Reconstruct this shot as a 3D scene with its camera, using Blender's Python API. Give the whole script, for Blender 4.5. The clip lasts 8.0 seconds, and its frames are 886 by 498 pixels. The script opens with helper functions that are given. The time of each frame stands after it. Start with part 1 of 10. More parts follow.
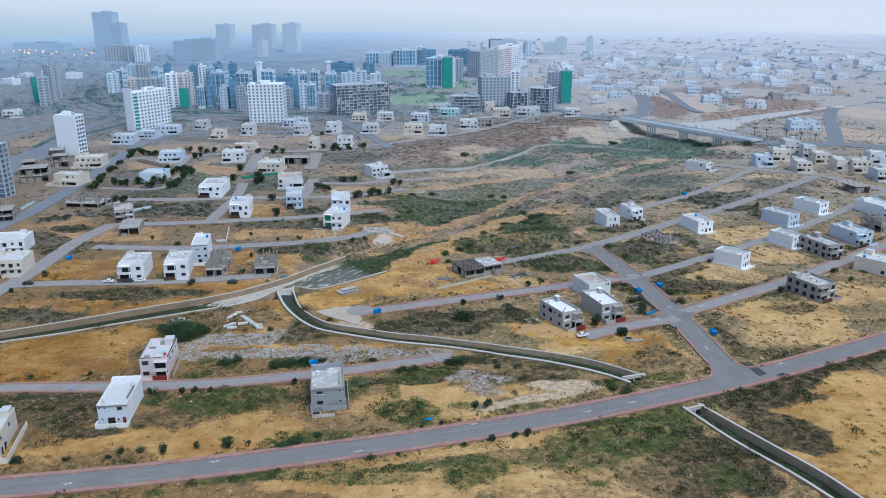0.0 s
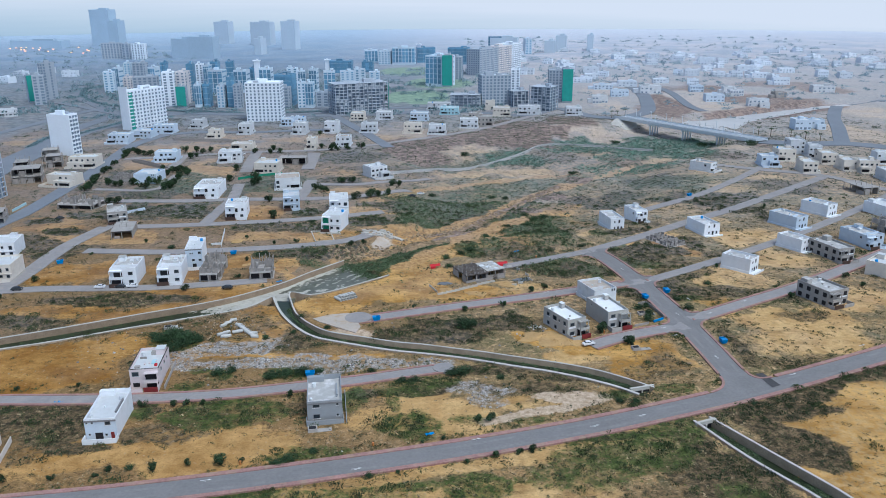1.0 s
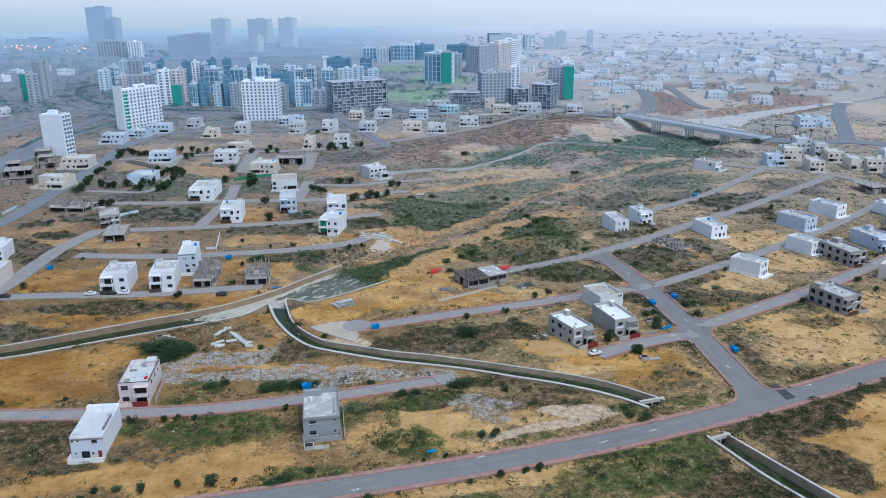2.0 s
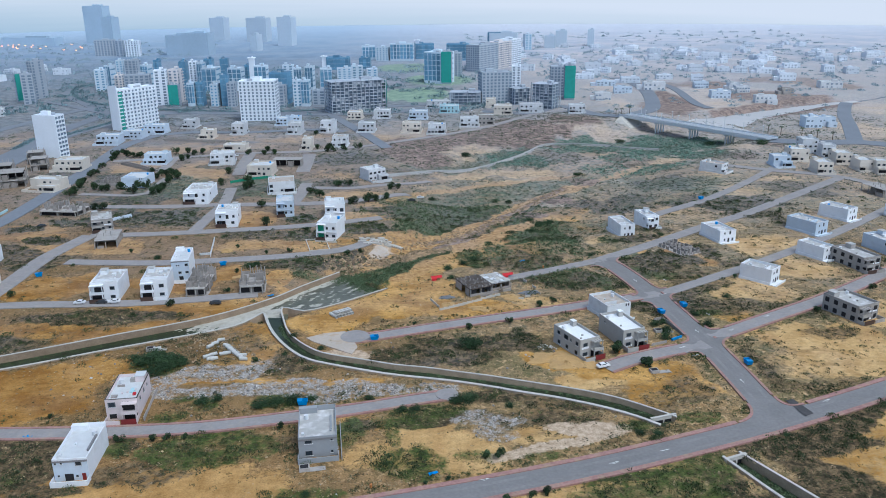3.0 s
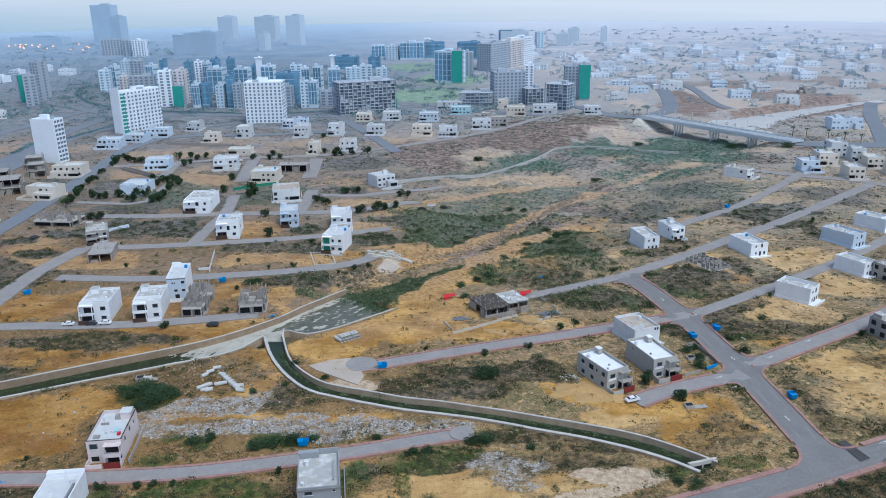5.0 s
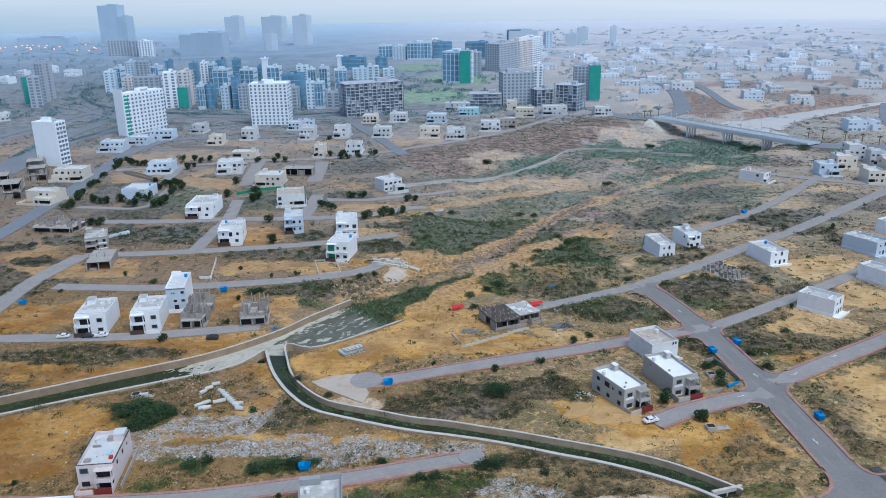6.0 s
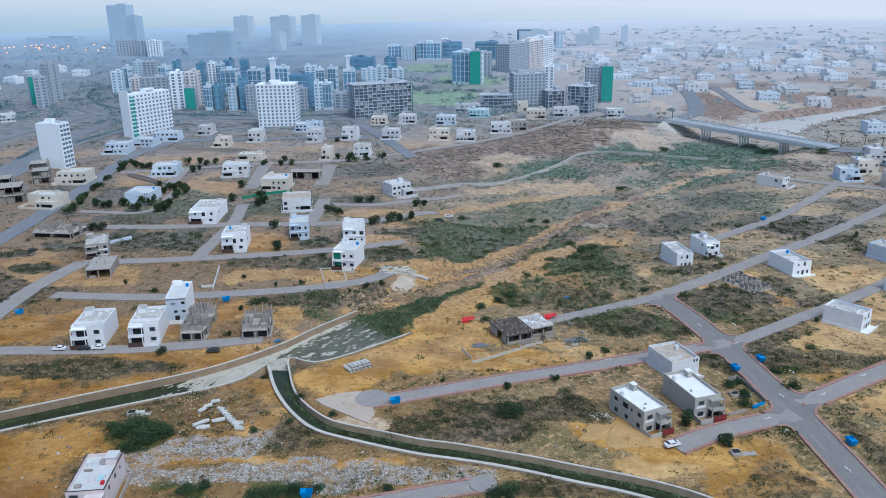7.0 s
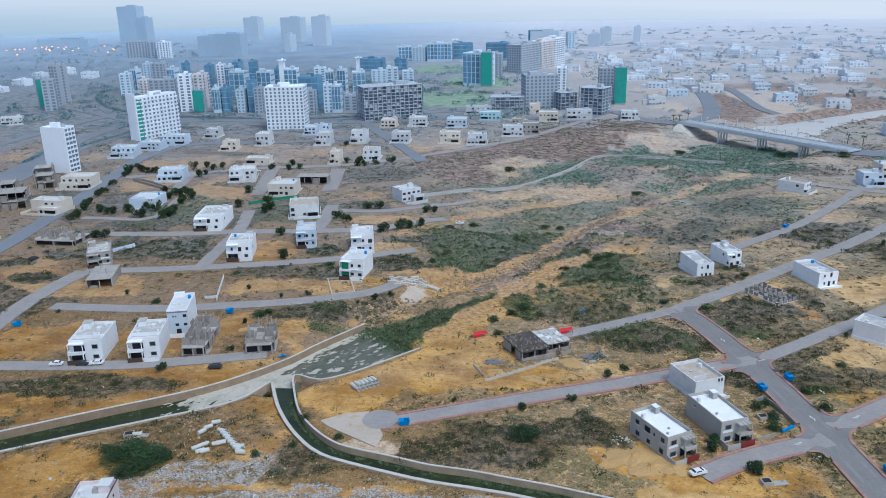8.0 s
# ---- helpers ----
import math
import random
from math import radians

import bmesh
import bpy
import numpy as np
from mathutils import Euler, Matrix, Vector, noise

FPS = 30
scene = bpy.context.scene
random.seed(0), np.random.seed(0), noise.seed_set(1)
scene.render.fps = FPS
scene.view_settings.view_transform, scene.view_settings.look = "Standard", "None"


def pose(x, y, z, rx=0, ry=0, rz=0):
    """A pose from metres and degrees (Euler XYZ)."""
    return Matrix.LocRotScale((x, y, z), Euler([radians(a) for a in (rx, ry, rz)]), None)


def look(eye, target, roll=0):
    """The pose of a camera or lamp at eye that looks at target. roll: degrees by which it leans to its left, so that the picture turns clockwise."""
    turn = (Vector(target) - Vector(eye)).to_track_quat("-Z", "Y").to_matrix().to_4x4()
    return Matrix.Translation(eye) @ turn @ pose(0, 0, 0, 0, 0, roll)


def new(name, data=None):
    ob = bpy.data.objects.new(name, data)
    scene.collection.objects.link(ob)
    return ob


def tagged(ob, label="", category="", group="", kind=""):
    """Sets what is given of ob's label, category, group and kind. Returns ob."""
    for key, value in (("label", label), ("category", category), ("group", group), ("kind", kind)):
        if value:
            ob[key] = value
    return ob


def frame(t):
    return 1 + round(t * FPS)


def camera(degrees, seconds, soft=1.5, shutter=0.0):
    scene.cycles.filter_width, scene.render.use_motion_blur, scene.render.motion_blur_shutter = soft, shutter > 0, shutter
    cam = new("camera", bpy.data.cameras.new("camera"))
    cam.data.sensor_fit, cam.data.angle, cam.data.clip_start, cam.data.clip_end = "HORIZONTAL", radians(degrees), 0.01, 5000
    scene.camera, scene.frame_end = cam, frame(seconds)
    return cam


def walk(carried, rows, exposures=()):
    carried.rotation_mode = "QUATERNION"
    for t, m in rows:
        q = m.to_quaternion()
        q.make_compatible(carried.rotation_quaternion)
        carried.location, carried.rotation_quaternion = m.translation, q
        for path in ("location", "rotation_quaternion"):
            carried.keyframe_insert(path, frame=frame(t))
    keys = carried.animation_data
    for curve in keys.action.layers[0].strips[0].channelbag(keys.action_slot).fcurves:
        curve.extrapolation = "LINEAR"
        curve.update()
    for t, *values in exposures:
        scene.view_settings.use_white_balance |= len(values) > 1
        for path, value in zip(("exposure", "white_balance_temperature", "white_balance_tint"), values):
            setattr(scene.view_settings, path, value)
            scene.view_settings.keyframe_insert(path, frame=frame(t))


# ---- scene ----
cam = camera(58.5, 8.0, soft=0.9)
PATH = [
    (0, (0.709, 1.68, 114.679), (0.791, 3.582, 114.066), -0.3),
    (0.5, (0.495, 6.306, 114.631), (0.579, 8.207, 114.015), -0.3),
    (1, (0.497, 11.132, 114.61), (0.581, 13.032, 113.991), -0.3),
    (1.5, (0.398, 16.073, 114.673), (0.483, 17.971, 114.05), -0.4),
    (3, (0.174, 31.922, 114.495), (0.261, 33.818, 113.865), -0.5),
    (3.5, (0.158, 37.396, 114.421), (0.245, 39.292, 113.79), -0.6),
    (4, (0.127, 43.044, 114.564), (0.207, 44.94, 113.93), -0.7),
    (4.5, (0.03, 48.672, 114.699), (0.101, 50.567, 114.064), -0.7),
    (6, (0.126, 65.713, 114.647), (0.169, 67.608, 114.011), -0.9),
    (6.5, (0.092, 71.369, 114.637), (0.125, 73.265, 114.0), -0.9),
    (7, (0.023, 77.247, 114.686), (0.044, 79.143, 114.049), -0.9),
    (7.5, (-0.047, 83.055, 114.806), (-0.039, 84.951, 114.169), -1.0),
    (8, (-0.135, 89.009, 114.69), (-0.14, 90.906, 114.054), -1.1),
]
walk(cam, [(t, look(eye, target, roll)) for t, eye, target, roll in PATH], [(0, 0.31, 5670, 2), (8, 0.31, 5670, 2)])

# ---- light ----
world = bpy.data.worlds.new("sky")
scene.world = world
world.use_nodes = True
_wn = world.node_tree.nodes
_sky = _wn.new("ShaderNodeTexSky")
_sky.sky_type = "NISHITA"
_sky.sun_disc = False
SUN_ELEV, SUN_AZ = radians(60), radians(140)
_sky.sun_elevation, _sky.sun_rotation = SUN_ELEV, SUN_AZ
_sky.altitude, _sky.air_density, _sky.dust_density, _sky.ozone_density = 50, 1.0, 3.0, 1.5
_wn["Background"].inputs["Strength"].default_value = 0.12
world.node_tree.links.new(_sky.outputs[0], _wn["Background"].inputs["Color"])
sun = new("sun", bpy.data.lights.new("sun", "SUN"))
sun.data.energy, sun.data.angle, sun.data.color = 1.25, radians(25), (1.0, 0.95, 0.9)
sun.matrix_world = look((math.sin(SUN_AZ) * math.cos(SUN_ELEV) * 500, math.cos(SUN_AZ) * math.cos(SUN_ELEV) * 500, math.sin(SUN_ELEV) * 500), (0, 0, 0))

# ---- materials ----
def mat(name, colour, rough=0.9, metal=0.0, var=0.12, scale=0.6, fine=6.0, bump=0.0, stain=0.0, stain_col=(0.2, 0.17, 0.14), rand=0.0, island=0.0):
    """A surface with grain at two scales, optional stains and a shift of value from thing to thing."""
    m = bpy.data.materials.new(name)
    m.use_nodes = True
    n, l = m.node_tree.nodes, m.node_tree.links
    b = n["Principled BSDF"]
    b.inputs["Roughness"].default_value, b.inputs["Metallic"].default_value = rough, metal
    b.inputs["Specular IOR Level"].default_value = 0.3
    tc = n.new("ShaderNodeNewGeometry")
    big, small = n.new("ShaderNodeTexNoise"), n.new("ShaderNodeTexNoise")
    for tex, s in ((big, scale), (small, fine)):
        tex.inputs["Scale"].default_value, tex.inputs["Detail"].default_value = s, 4
        l.new(tc.outputs["Position"], tex.inputs["Vector"])
    add = n.new("ShaderNodeMath")
    add.operation = "ADD"
    l.new(big.outputs[0], add.inputs[0])
    l.new(small.outputs[0], add.inputs[1])
    ramp = n.new("ShaderNodeMapRange")
    ramp.inputs[1].default_value, ramp.inputs[2].default_value = 0.6, 1.4
    ramp.inputs[3].default_value, ramp.inputs[4].default_value = 1 - var, 1 + var
    l.new(add.outputs[0], ramp.inputs[0])
    value = ramp.outputs[0]
    if rand:
        oi = n.new("ShaderNodeObjectInfo")
        rr = n.new("ShaderNodeMapRange")
        rr.inputs[3].default_value, rr.inputs[4].default_value = 1 - rand, 1 + rand
        l.new(oi.outputs["Random"], rr.inputs[0])
        mul = n.new("ShaderNodeMath")
        mul.operation = "MULTIPLY"
        l.new(value, mul.inputs[0])
        l.new(rr.outputs[0], mul.inputs[1])
        value = mul.outputs[0]
    if island:
        ir = n.new("ShaderNodeMapRange")
        ir.inputs[3].default_value, ir.inputs[4].default_value = 1 - island, 1 + island
        l.new(tc.outputs["Random Per Island"], ir.inputs[0])
        im = n.new("ShaderNodeMath")
        im.operation = "MULTIPLY"
        l.new(value, im.inputs[0])
        l.new(ir.outputs[0], im.inputs[1])
        value = im.outputs[0]
    mix = n.new("ShaderNodeVectorMath")
    mix.operation = "SCALE"
    mix.inputs[0].default_value = colour
    l.new(value, mix.inputs["Scale"])
    out = mix.outputs[0]
    if stain:
        st = n.new("ShaderNodeTexNoise")
        st.inputs["Scale"].default_value, st.inputs["Detail"].default_value = 0.35, 6
        l.new(tc.outputs["Position"], st.inputs["Vector"])
        sr = n.new("ShaderNodeMapRange")
        sr.inputs[1].default_value, sr.inputs[2].default_value, sr.inputs[4].default_value = 0.5, 0.72, stain
        l.new(st.outputs[0], sr.inputs[0])
        sm = n.new("ShaderNodeMix")
        sm.data_type = "RGBA"
        sm.inputs[7].default_value = (*stain_col, 1)
        l.new(sr.outputs[0], sm.inputs[0])
        l.new(out, sm.inputs[6])
        out = sm.outputs[2]
    l.new(out, b.inputs["Base Color"])
    if bump:
        bp = n.new("ShaderNodeBump")
        bp.inputs["Strength"].default_value, bp.inputs["Distance"].default_value = bump, 0.05
        l.new(small.outputs[0], bp.inputs["Height"])
        l.new(bp.outputs[0], b.inputs["Normal"])
    return m


def glow(name, colour, strength):
    m = bpy.data.materials.new(name)
    m.use_nodes = True
    b = m.node_tree.nodes["Principled BSDF"]
    b.inputs["Base Color"].default_value = (*colour, 1)
    b.inputs["Emission Color"].default_value = (*colour, 1)
    b.inputs["Emission Strength"].default_value = strength
    return m


WHITE = mat("white_render", (0.78, 0.80, 0.83), 0.85, var=0.06, stain=0.25, stain_col=(0.55, 0.54, 0.52), rand=0.05)
# dimmer white for houses farther off: haze is mixed into the colour
WHITE_HAZED = mat("hazed_white_render", (0.60, 0.62, 0.645), 0.9, var=0.08, stain=0.4, stain_col=(0.42, 0.41, 0.40), rand=0.14)
CREAM = mat("cream_render", (0.66, 0.61, 0.54), 0.9, var=0.07, stain=0.25, stain_col=(0.45, 0.4, 0.34), rand=0.06)
PINK = mat("pale_pink_render", (0.68, 0.60, 0.60), 0.9, var=0.08, stain=0.2, stain_col=(0.5, 0.42, 0.4))
BLUE = mat("pale_blue_render", (0.56, 0.64, 0.73), 0.85, var=0.06, stain=0.2, stain_col=(0.4, 0.45, 0.5), rand=0.08)
AQUA = mat("aqua_render", (0.42, 0.62, 0.68), 0.85, var=0.06)
PLASTER = mat("plaster", (0.66, 0.68, 0.70), 0.9, var=0.08, stain=0.35, stain_col=(0.42, 0.41, 0.4), rand=0.05)
GREY = mat("grey_render", (0.31, 0.33, 0.35), 0.9, var=0.08, stain=0.3, stain_col=(0.28, 0.28, 0.28))
CONCRETE = mat("raw_concrete", (0.38, 0.36, 0.338), 0.95, var=0.14, scale=0.5, fine=4, bump=0.2, stain=0.4, stain_col=(0.2, 0.19, 0.18), rand=0.1)
BLOCK = mat("concrete_block", (0.31, 0.288, 0.268), 0.95, var=0.2, scale=0.8, fine=3, bump=0.3, rand=0.14)
ROOF_WHITE = mat("white_roof_coat", (0.58, 0.60, 0.61), 0.8, var=0.1, stain=0.5, stain_col=(0.52, 0.52, 0.52))
ROOF_BRIGHT = mat("bright_roof_coat", (0.82, 0.84, 0.86), 0.8, var=0.06, stain=0.3, stain_col=(0.62, 0.62, 0.63))
# scrub on the plain, paled and greyed with haze in the colour
SCRUB_HAZED = mat("hazed_scrub_leaf", (0.120, 0.138, 0.100), 0.9, var=0.5, scale=0.04, fine=0.4, island=0.25)
REED = mat("reed_blade", (0.105, 0.150, 0.078), 0.9, var=0.35, scale=0.1, fine=0.8, island=0.4)
ROOF_GREY = mat("grey_roof_screed", (0.43, 0.425, 0.41), 0.95, var=0.14, stain=0.95, stain_col=(0.72, 0.72, 0.72))
ROOF_DUST = mat("dusty_roof_screed", (0.44, 0.38, 0.32), 0.95, var=0.18, stain=0.6, stain_col=(0.58, 0.55, 0.52))
ROOF_DARK = mat("dark_roof_slab", (0.085, 0.072, 0.064), 0.95, var=0.5, scale=0.5, fine=2.0, stain=0.6, stain_col=(0.20, 0.18, 0.16))
GLASS = mat("window_glass", (0.03, 0.04, 0.05), 0.12, var=0.2, rand=0.4)
ALU = mat("window_frame", (0.22, 0.22, 0.23), 0.5, var=0.05)
# near-black for flat panels that paint the shade inside openings
INNER_SHADE = mat("inner_shade", (0.025, 0.025, 0.028), 0.95, var=0.2)
GATE_RED = mat("red_gate_paint", (0.20, 0.03, 0.03), 0.5, var=0.1)
GATE_BROWN = mat("brown_gate_paint", (0.08, 0.05, 0.04), 0.5, var=0.1)
RAIL = mat("rail_steel", (0.25, 0.26, 0.27), 0.5, 0.5, var=0.05)
TANK_BLUE = mat("blue_plastic", (0.02, 0.25, 0.62), 0.45, var=0.1)
NET = mat("green_net", (0.03, 0.24, 0.15), 0.85, var=0.2, scale=0.3, fine=1.5)
ASPHALT_WORN = mat("worn_asphalt", (0.222, 0.216, 0.212), 0.9, var=0.2, scale=0.1, fine=1.0)
ASPHALT = mat("asphalt", (0.212, 0.206, 0.205), 0.9, var=0.16, scale=0.12, fine=1.2, stain=0.35, stain_col=(0.24, 0.225, 0.205))
ASPHALT_OLD = mat("dusty_asphalt", (0.295, 0.28, 0.275), 0.95, var=0.16, scale=0.15, fine=1.0, stain=0.5, stain_col=(0.38, 0.335, 0.29))
AVENUE = mat("avenue_asphalt", (0.20, 0.22, 0.25), 0.9, var=0.12, scale=0.05, fine=0.5)
FLOOD = mat("flood_wall_concrete", (0.42, 0.42, 0.42), 0.95, var=0.15, scale=0.2, fine=1.5)
TAR = mat("fresh_tar", (0.075, 0.073, 0.075), 0.9, var=0.2, scale=0.3, fine=2.0)
PAVER = mat("red_paver", (0.345, 0.20, 0.178), 0.95, var=0.3, scale=0.25, fine=2.0, stain=0.85, stain_col=(0.38, 0.28, 0.20))
PAINT = mat("road_paint", (0.62, 0.62, 0.60), 0.8, var=0.25)
DIRT = mat("ochre_track", (0.46, 0.30, 0.13), 0.95, var=0.15, scale=0.2, fine=2, stain=0.3, stain_col=(0.35, 0.24, 0.14))
COPING = mat("wall_coping", (0.52, 0.50, 0.46), 0.9, var=0.1, stain=0.4, stain_col=(0.4, 0.36, 0.3))
# darker, browner stone for the north canal wall
STONE_DARK = mat("dark_stone_masonry", (0.30, 0.225, 0.155), 0.95, var=0.25, scale=0.3, fine=2.5, bump=0.4, stain=0.5, stain_col=(0.19, 0.14, 0.095))
STONE = mat("tan_stone_masonry", (0.43, 0.335, 0.235), 0.95, var=0.22, scale=0.3, fine=2.5, bump=0.4, stain=0.4, stain_col=(0.27, 0.21, 0.15))
WATER = mat("canal_water", (0.026, 0.036, 0.018), 0.3, var=0.6, scale=0.12, fine=0.8, stain=0.8, stain_col=(0.05, 0.075, 0.03))
WATER.node_tree.nodes["Principled BSDF"].inputs["Specular IOR Level"].default_value = 0.2
PLAZA = mat("dusty_concrete", (0.46, 0.40, 0.34), 0.95, var=0.12, scale=0.15, fine=1.5, stain=0.6, stain_col=(0.42, 0.30, 0.18))
POOL = mat("silty_pool_water", (0.12, 0.122, 0.088), 0.35, var=0.3, scale=0.2, fine=1.2, stain=0.6, stain_col=(0.05, 0.06, 0.03))
GRASS = mat("grass_blade", (0.080, 0.125, 0.030), 0.9, var=0.7, scale=0.08, fine=0.5, island=0.25)
# far reeds: haze lightens and blues the blade colour
FAR_REED = mat("hazed_reed_blade", (0.165, 0.265, 0.205), 0.95, var=0.3, scale=0.03, fine=0.3, island=0.3)
SILT = mat("canal_bed_silt", (0.46, 0.44, 0.38), 0.8, var=0.18, scale=0.25, fine=1.5, stain=0.6, stain_col=(0.27, 0.25, 0.19))
BARK = mat("bark", (0.10, 0.075, 0.05), 0.95)
LEAF = mat("leaf", (0.034, 0.064, 0.026), 0.8, var=0.5, scale=0.5, fine=3, rand=0.3, island=0.5)
SCRUB_LEAF = mat("scrub_leaf", (0.084, 0.080, 0.040), 0.9, var=0.75, scale=0.1, fine=0.5, island=0.25)
DRY_LEAF = mat("dry_grass_blade", (0.30, 0.235, 0.135), 0.95, var=0.4, scale=0.08, fine=0.6, island=0.5)
RUBBLE = mat("rubble", (0.315, 0.30, 0.285), 0.95, var=0.35, scale=0.15, fine=2, island=0.6)
THORN = mat("thorn_leaf", (0.050, 0.068, 0.032), 0.9, var=0.6, scale=0.15, fine=0.8, island=0.25)
VERGE = mat("verge_leaf", (0.062, 0.092, 0.036), 0.9, var=0.6, scale=0.15, fine=0.8, island=0.25)
SANDSTONE = mat("sandstone", (0.27, 0.20, 0.125), 0.95, var=0.3, scale=0.3, fine=2, island=0.5)
PIPE = mat("pipe_concrete", (0.52, 0.52, 0.50), 0.9, var=0.15, scale=0.5, fine=3)
GRAVEL = mat("dark_gravel", (0.17, 0.18, 0.20), 0.95, var=0.25, scale=1, fine=5)
CAR_WHITE = mat("white_car_paint", (0.75, 0.76, 0.78), 0.25, var=0.02)
CAR_DARK = mat("dark_car_paint", (0.05, 0.055, 0.06), 0.25, var=0.02)
RUBBER = mat("tyre_rubber", (0.02, 0.02, 0.02), 0.9)
SKIP_BLUE = mat("blue_skip_paint", (0.01, 0.22, 0.55), 0.5, var=0.15)
RED_CLOTH = mat("red_tarpaulin", (0.55, 0.03, 0.04), 0.8, var=0.2)
BRIDGE = mat("bridge_concrete", (0.60, 0.64, 0.68), 0.9, var=0.08, rand=0.04)
BRIDGE_DECK = mat("pale_bridge_asphalt", (0.36, 0.39, 0.42), 0.9, var=0.1, scale=0.1, fine=0.8)
# tower palette: distance haze is mixed into walls, glass and openings
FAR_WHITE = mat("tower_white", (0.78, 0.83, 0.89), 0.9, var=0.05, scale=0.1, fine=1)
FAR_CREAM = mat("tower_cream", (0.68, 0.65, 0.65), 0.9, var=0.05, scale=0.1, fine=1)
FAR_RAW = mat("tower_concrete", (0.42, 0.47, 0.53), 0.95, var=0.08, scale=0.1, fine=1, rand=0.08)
FAR_PALE = mat("tower_haze_blue", (0.58, 0.67, 0.75), 0.9, var=0.06, scale=0.1, fine=1, rand=0.1)
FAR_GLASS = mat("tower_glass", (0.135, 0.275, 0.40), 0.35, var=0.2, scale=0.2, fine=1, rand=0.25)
FAR_VOID = mat("hazed_tower_openings", (0.185, 0.24, 0.31), 0.9, var=0.1)
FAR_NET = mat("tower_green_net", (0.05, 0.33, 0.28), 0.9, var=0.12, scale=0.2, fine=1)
# skyline towers: the wall colour is mostly painted-in haze
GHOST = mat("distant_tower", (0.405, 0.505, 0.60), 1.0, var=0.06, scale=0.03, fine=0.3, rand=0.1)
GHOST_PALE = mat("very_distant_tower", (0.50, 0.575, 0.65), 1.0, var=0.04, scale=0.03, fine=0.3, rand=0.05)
# far villas and trees, their colours faded towards the haze
HAZE_WHITE = mat("hazed_villa_render", (0.66, 0.705, 0.765), 0.95, var=0.05, rand=0.1)
HAZE_VOID = mat("hazed_villa_glass", (0.34, 0.40, 0.47), 0.9, var=0.1)
HAZE_LEAF = mat("hazed_tree_foliage", (0.30, 0.39, 0.435), 1.0, var=0.2, scale=0.05, fine=0.4)
FAR_LEAF = mat("hazed_far_foliage", (0.175, 0.262, 0.285), 1.0, var=0.3, scale=0.05, fine=0.4)
NEWGREY = mat("fresh_grey_render", (0.41, 0.40, 0.375), 0.9, var=0.08, stain=0.3, stain_col=(0.33, 0.32, 0.31), rand=0.05)
SHALLOW = mat("pale_river_water", (0.50, 0.49, 0.48), 0.35, var=0.1, scale=0.05, fine=0.4)
ORANGE = mat("orange_plastic", (0.50, 0.20, 0.06), 0.5, var=0.1)
LAMP_GLOW = glow("street_light_glow", (1.0, 0.42, 0.20), 1.7)

# ---- helpers of this scene ----
class Geo:
    """Collects boxes, prisms and ribbons into one mesh."""

    def __init__(self):
        self.v, self.f = [], []

    def face(self, pts):
        k = len(self.v)
        self.v += [tuple(p) for p in pts]
        self.f.append(tuple(range(k, k + len(pts))))

    def prism(self, poly, z0, z1, top=True, bottom=False):
        k, n = len(self.v), len(poly)
        self.v += [(x, y, z0) for x, y in poly] + [(x, y, z1) for x, y in poly]
        self.f += [(k + i, k + (i + 1) % n, k + n + (i + 1) % n, k + n + i) for i in range(n)]
        if top:
            self.f.append(tuple(range(k + n, k + 2 * n)))
        if bottom:
            self.f.append(tuple(range(k + n - 1, k - 1, -1)))

    def box(self, x, y, z, sx, sy, sz, a=0.0):
        c, s = math.cos(a), math.sin(a)
        poly = [(x + c * u * sx - s * v * sy, y + s * u * sx + c * v * sy) for u, v in ((-.5, -.5), (.5, -.5), (.5, .5), (-.5, .5))]
        self.prism(poly, z, z + sz, True, True)
        return self

    def cyl(self, x, y, z, r, h, n=10, r2=None):
        r2 = r if r2 is None else r2
        k = len(self.v)
        for rr, zz in ((r, z), (r2, z + h)):
            self.v += [(x + rr * math.cos(6.2832 * i / n), y + rr * math.sin(6.2832 * i / n), zz) for i in range(n)]
        self.f += [(k + i, k + (i + 1) % n, k + n + (i + 1) % n, k + n + i) for i in range(n)]
        self.f += [tuple(range(k + n, k + 2 * n)), tuple(range(k + n - 1, k - 1, -1))]
        return self

    def mesh(self, name, material):
        me = bpy.data.meshes.new(name)
        me.from_pydata(self.v, [], self.f)
        me.materials.append(material)
        return me


def part(name, geo, material, parent, label=""):
    ob = new(name, geo if isinstance(geo, bpy.types.Mesh) else geo.mesh(name, material))
    ob.parent = parent
    return tagged(ob, label) if label else ob


_unit = {}


def bit(name, parent, x, y, z, sx, sy, sz, material, turn=0.0, shape="box"):
    """A part made of a shared unit shape, its foot at z."""
    key = (shape, material.name)
    if key not in _unit:
        g = Geo()
        if shape == "box":
            g.box(0, 0, 0, 1, 1, 1)
        elif shape == "ring":
            for u, v, a, b in ((0, 0, 1, .09), (0, .91, 1, .09)):
                g.box(0, 0, v, a, 1, b)
            for u in (-.455, .455):
                g.box(u, 0, .09, .09, 1, .82)
        elif shape == "cyl":
            g.cyl(0, 0, 0, 0.5, 1, 12)
        _unit[key] = g.mesh(shape + "_" + material.name, material)
    ob = new(name, _unit[key])
    ob.parent = parent
    ob.matrix_basis = pose(x, y, z, 0, 0, turn) @ Matrix.Diagonal((sx, sy, sz, 1))
    return ob


def thing(name, x, y, z, yaw=0.0, label="", category="", group="", kind=""):
    ob = new(name)
    ob.matrix_basis = pose(x, y, z, 0, 0, yaw)
    return tagged(ob, label, category, group, kind)


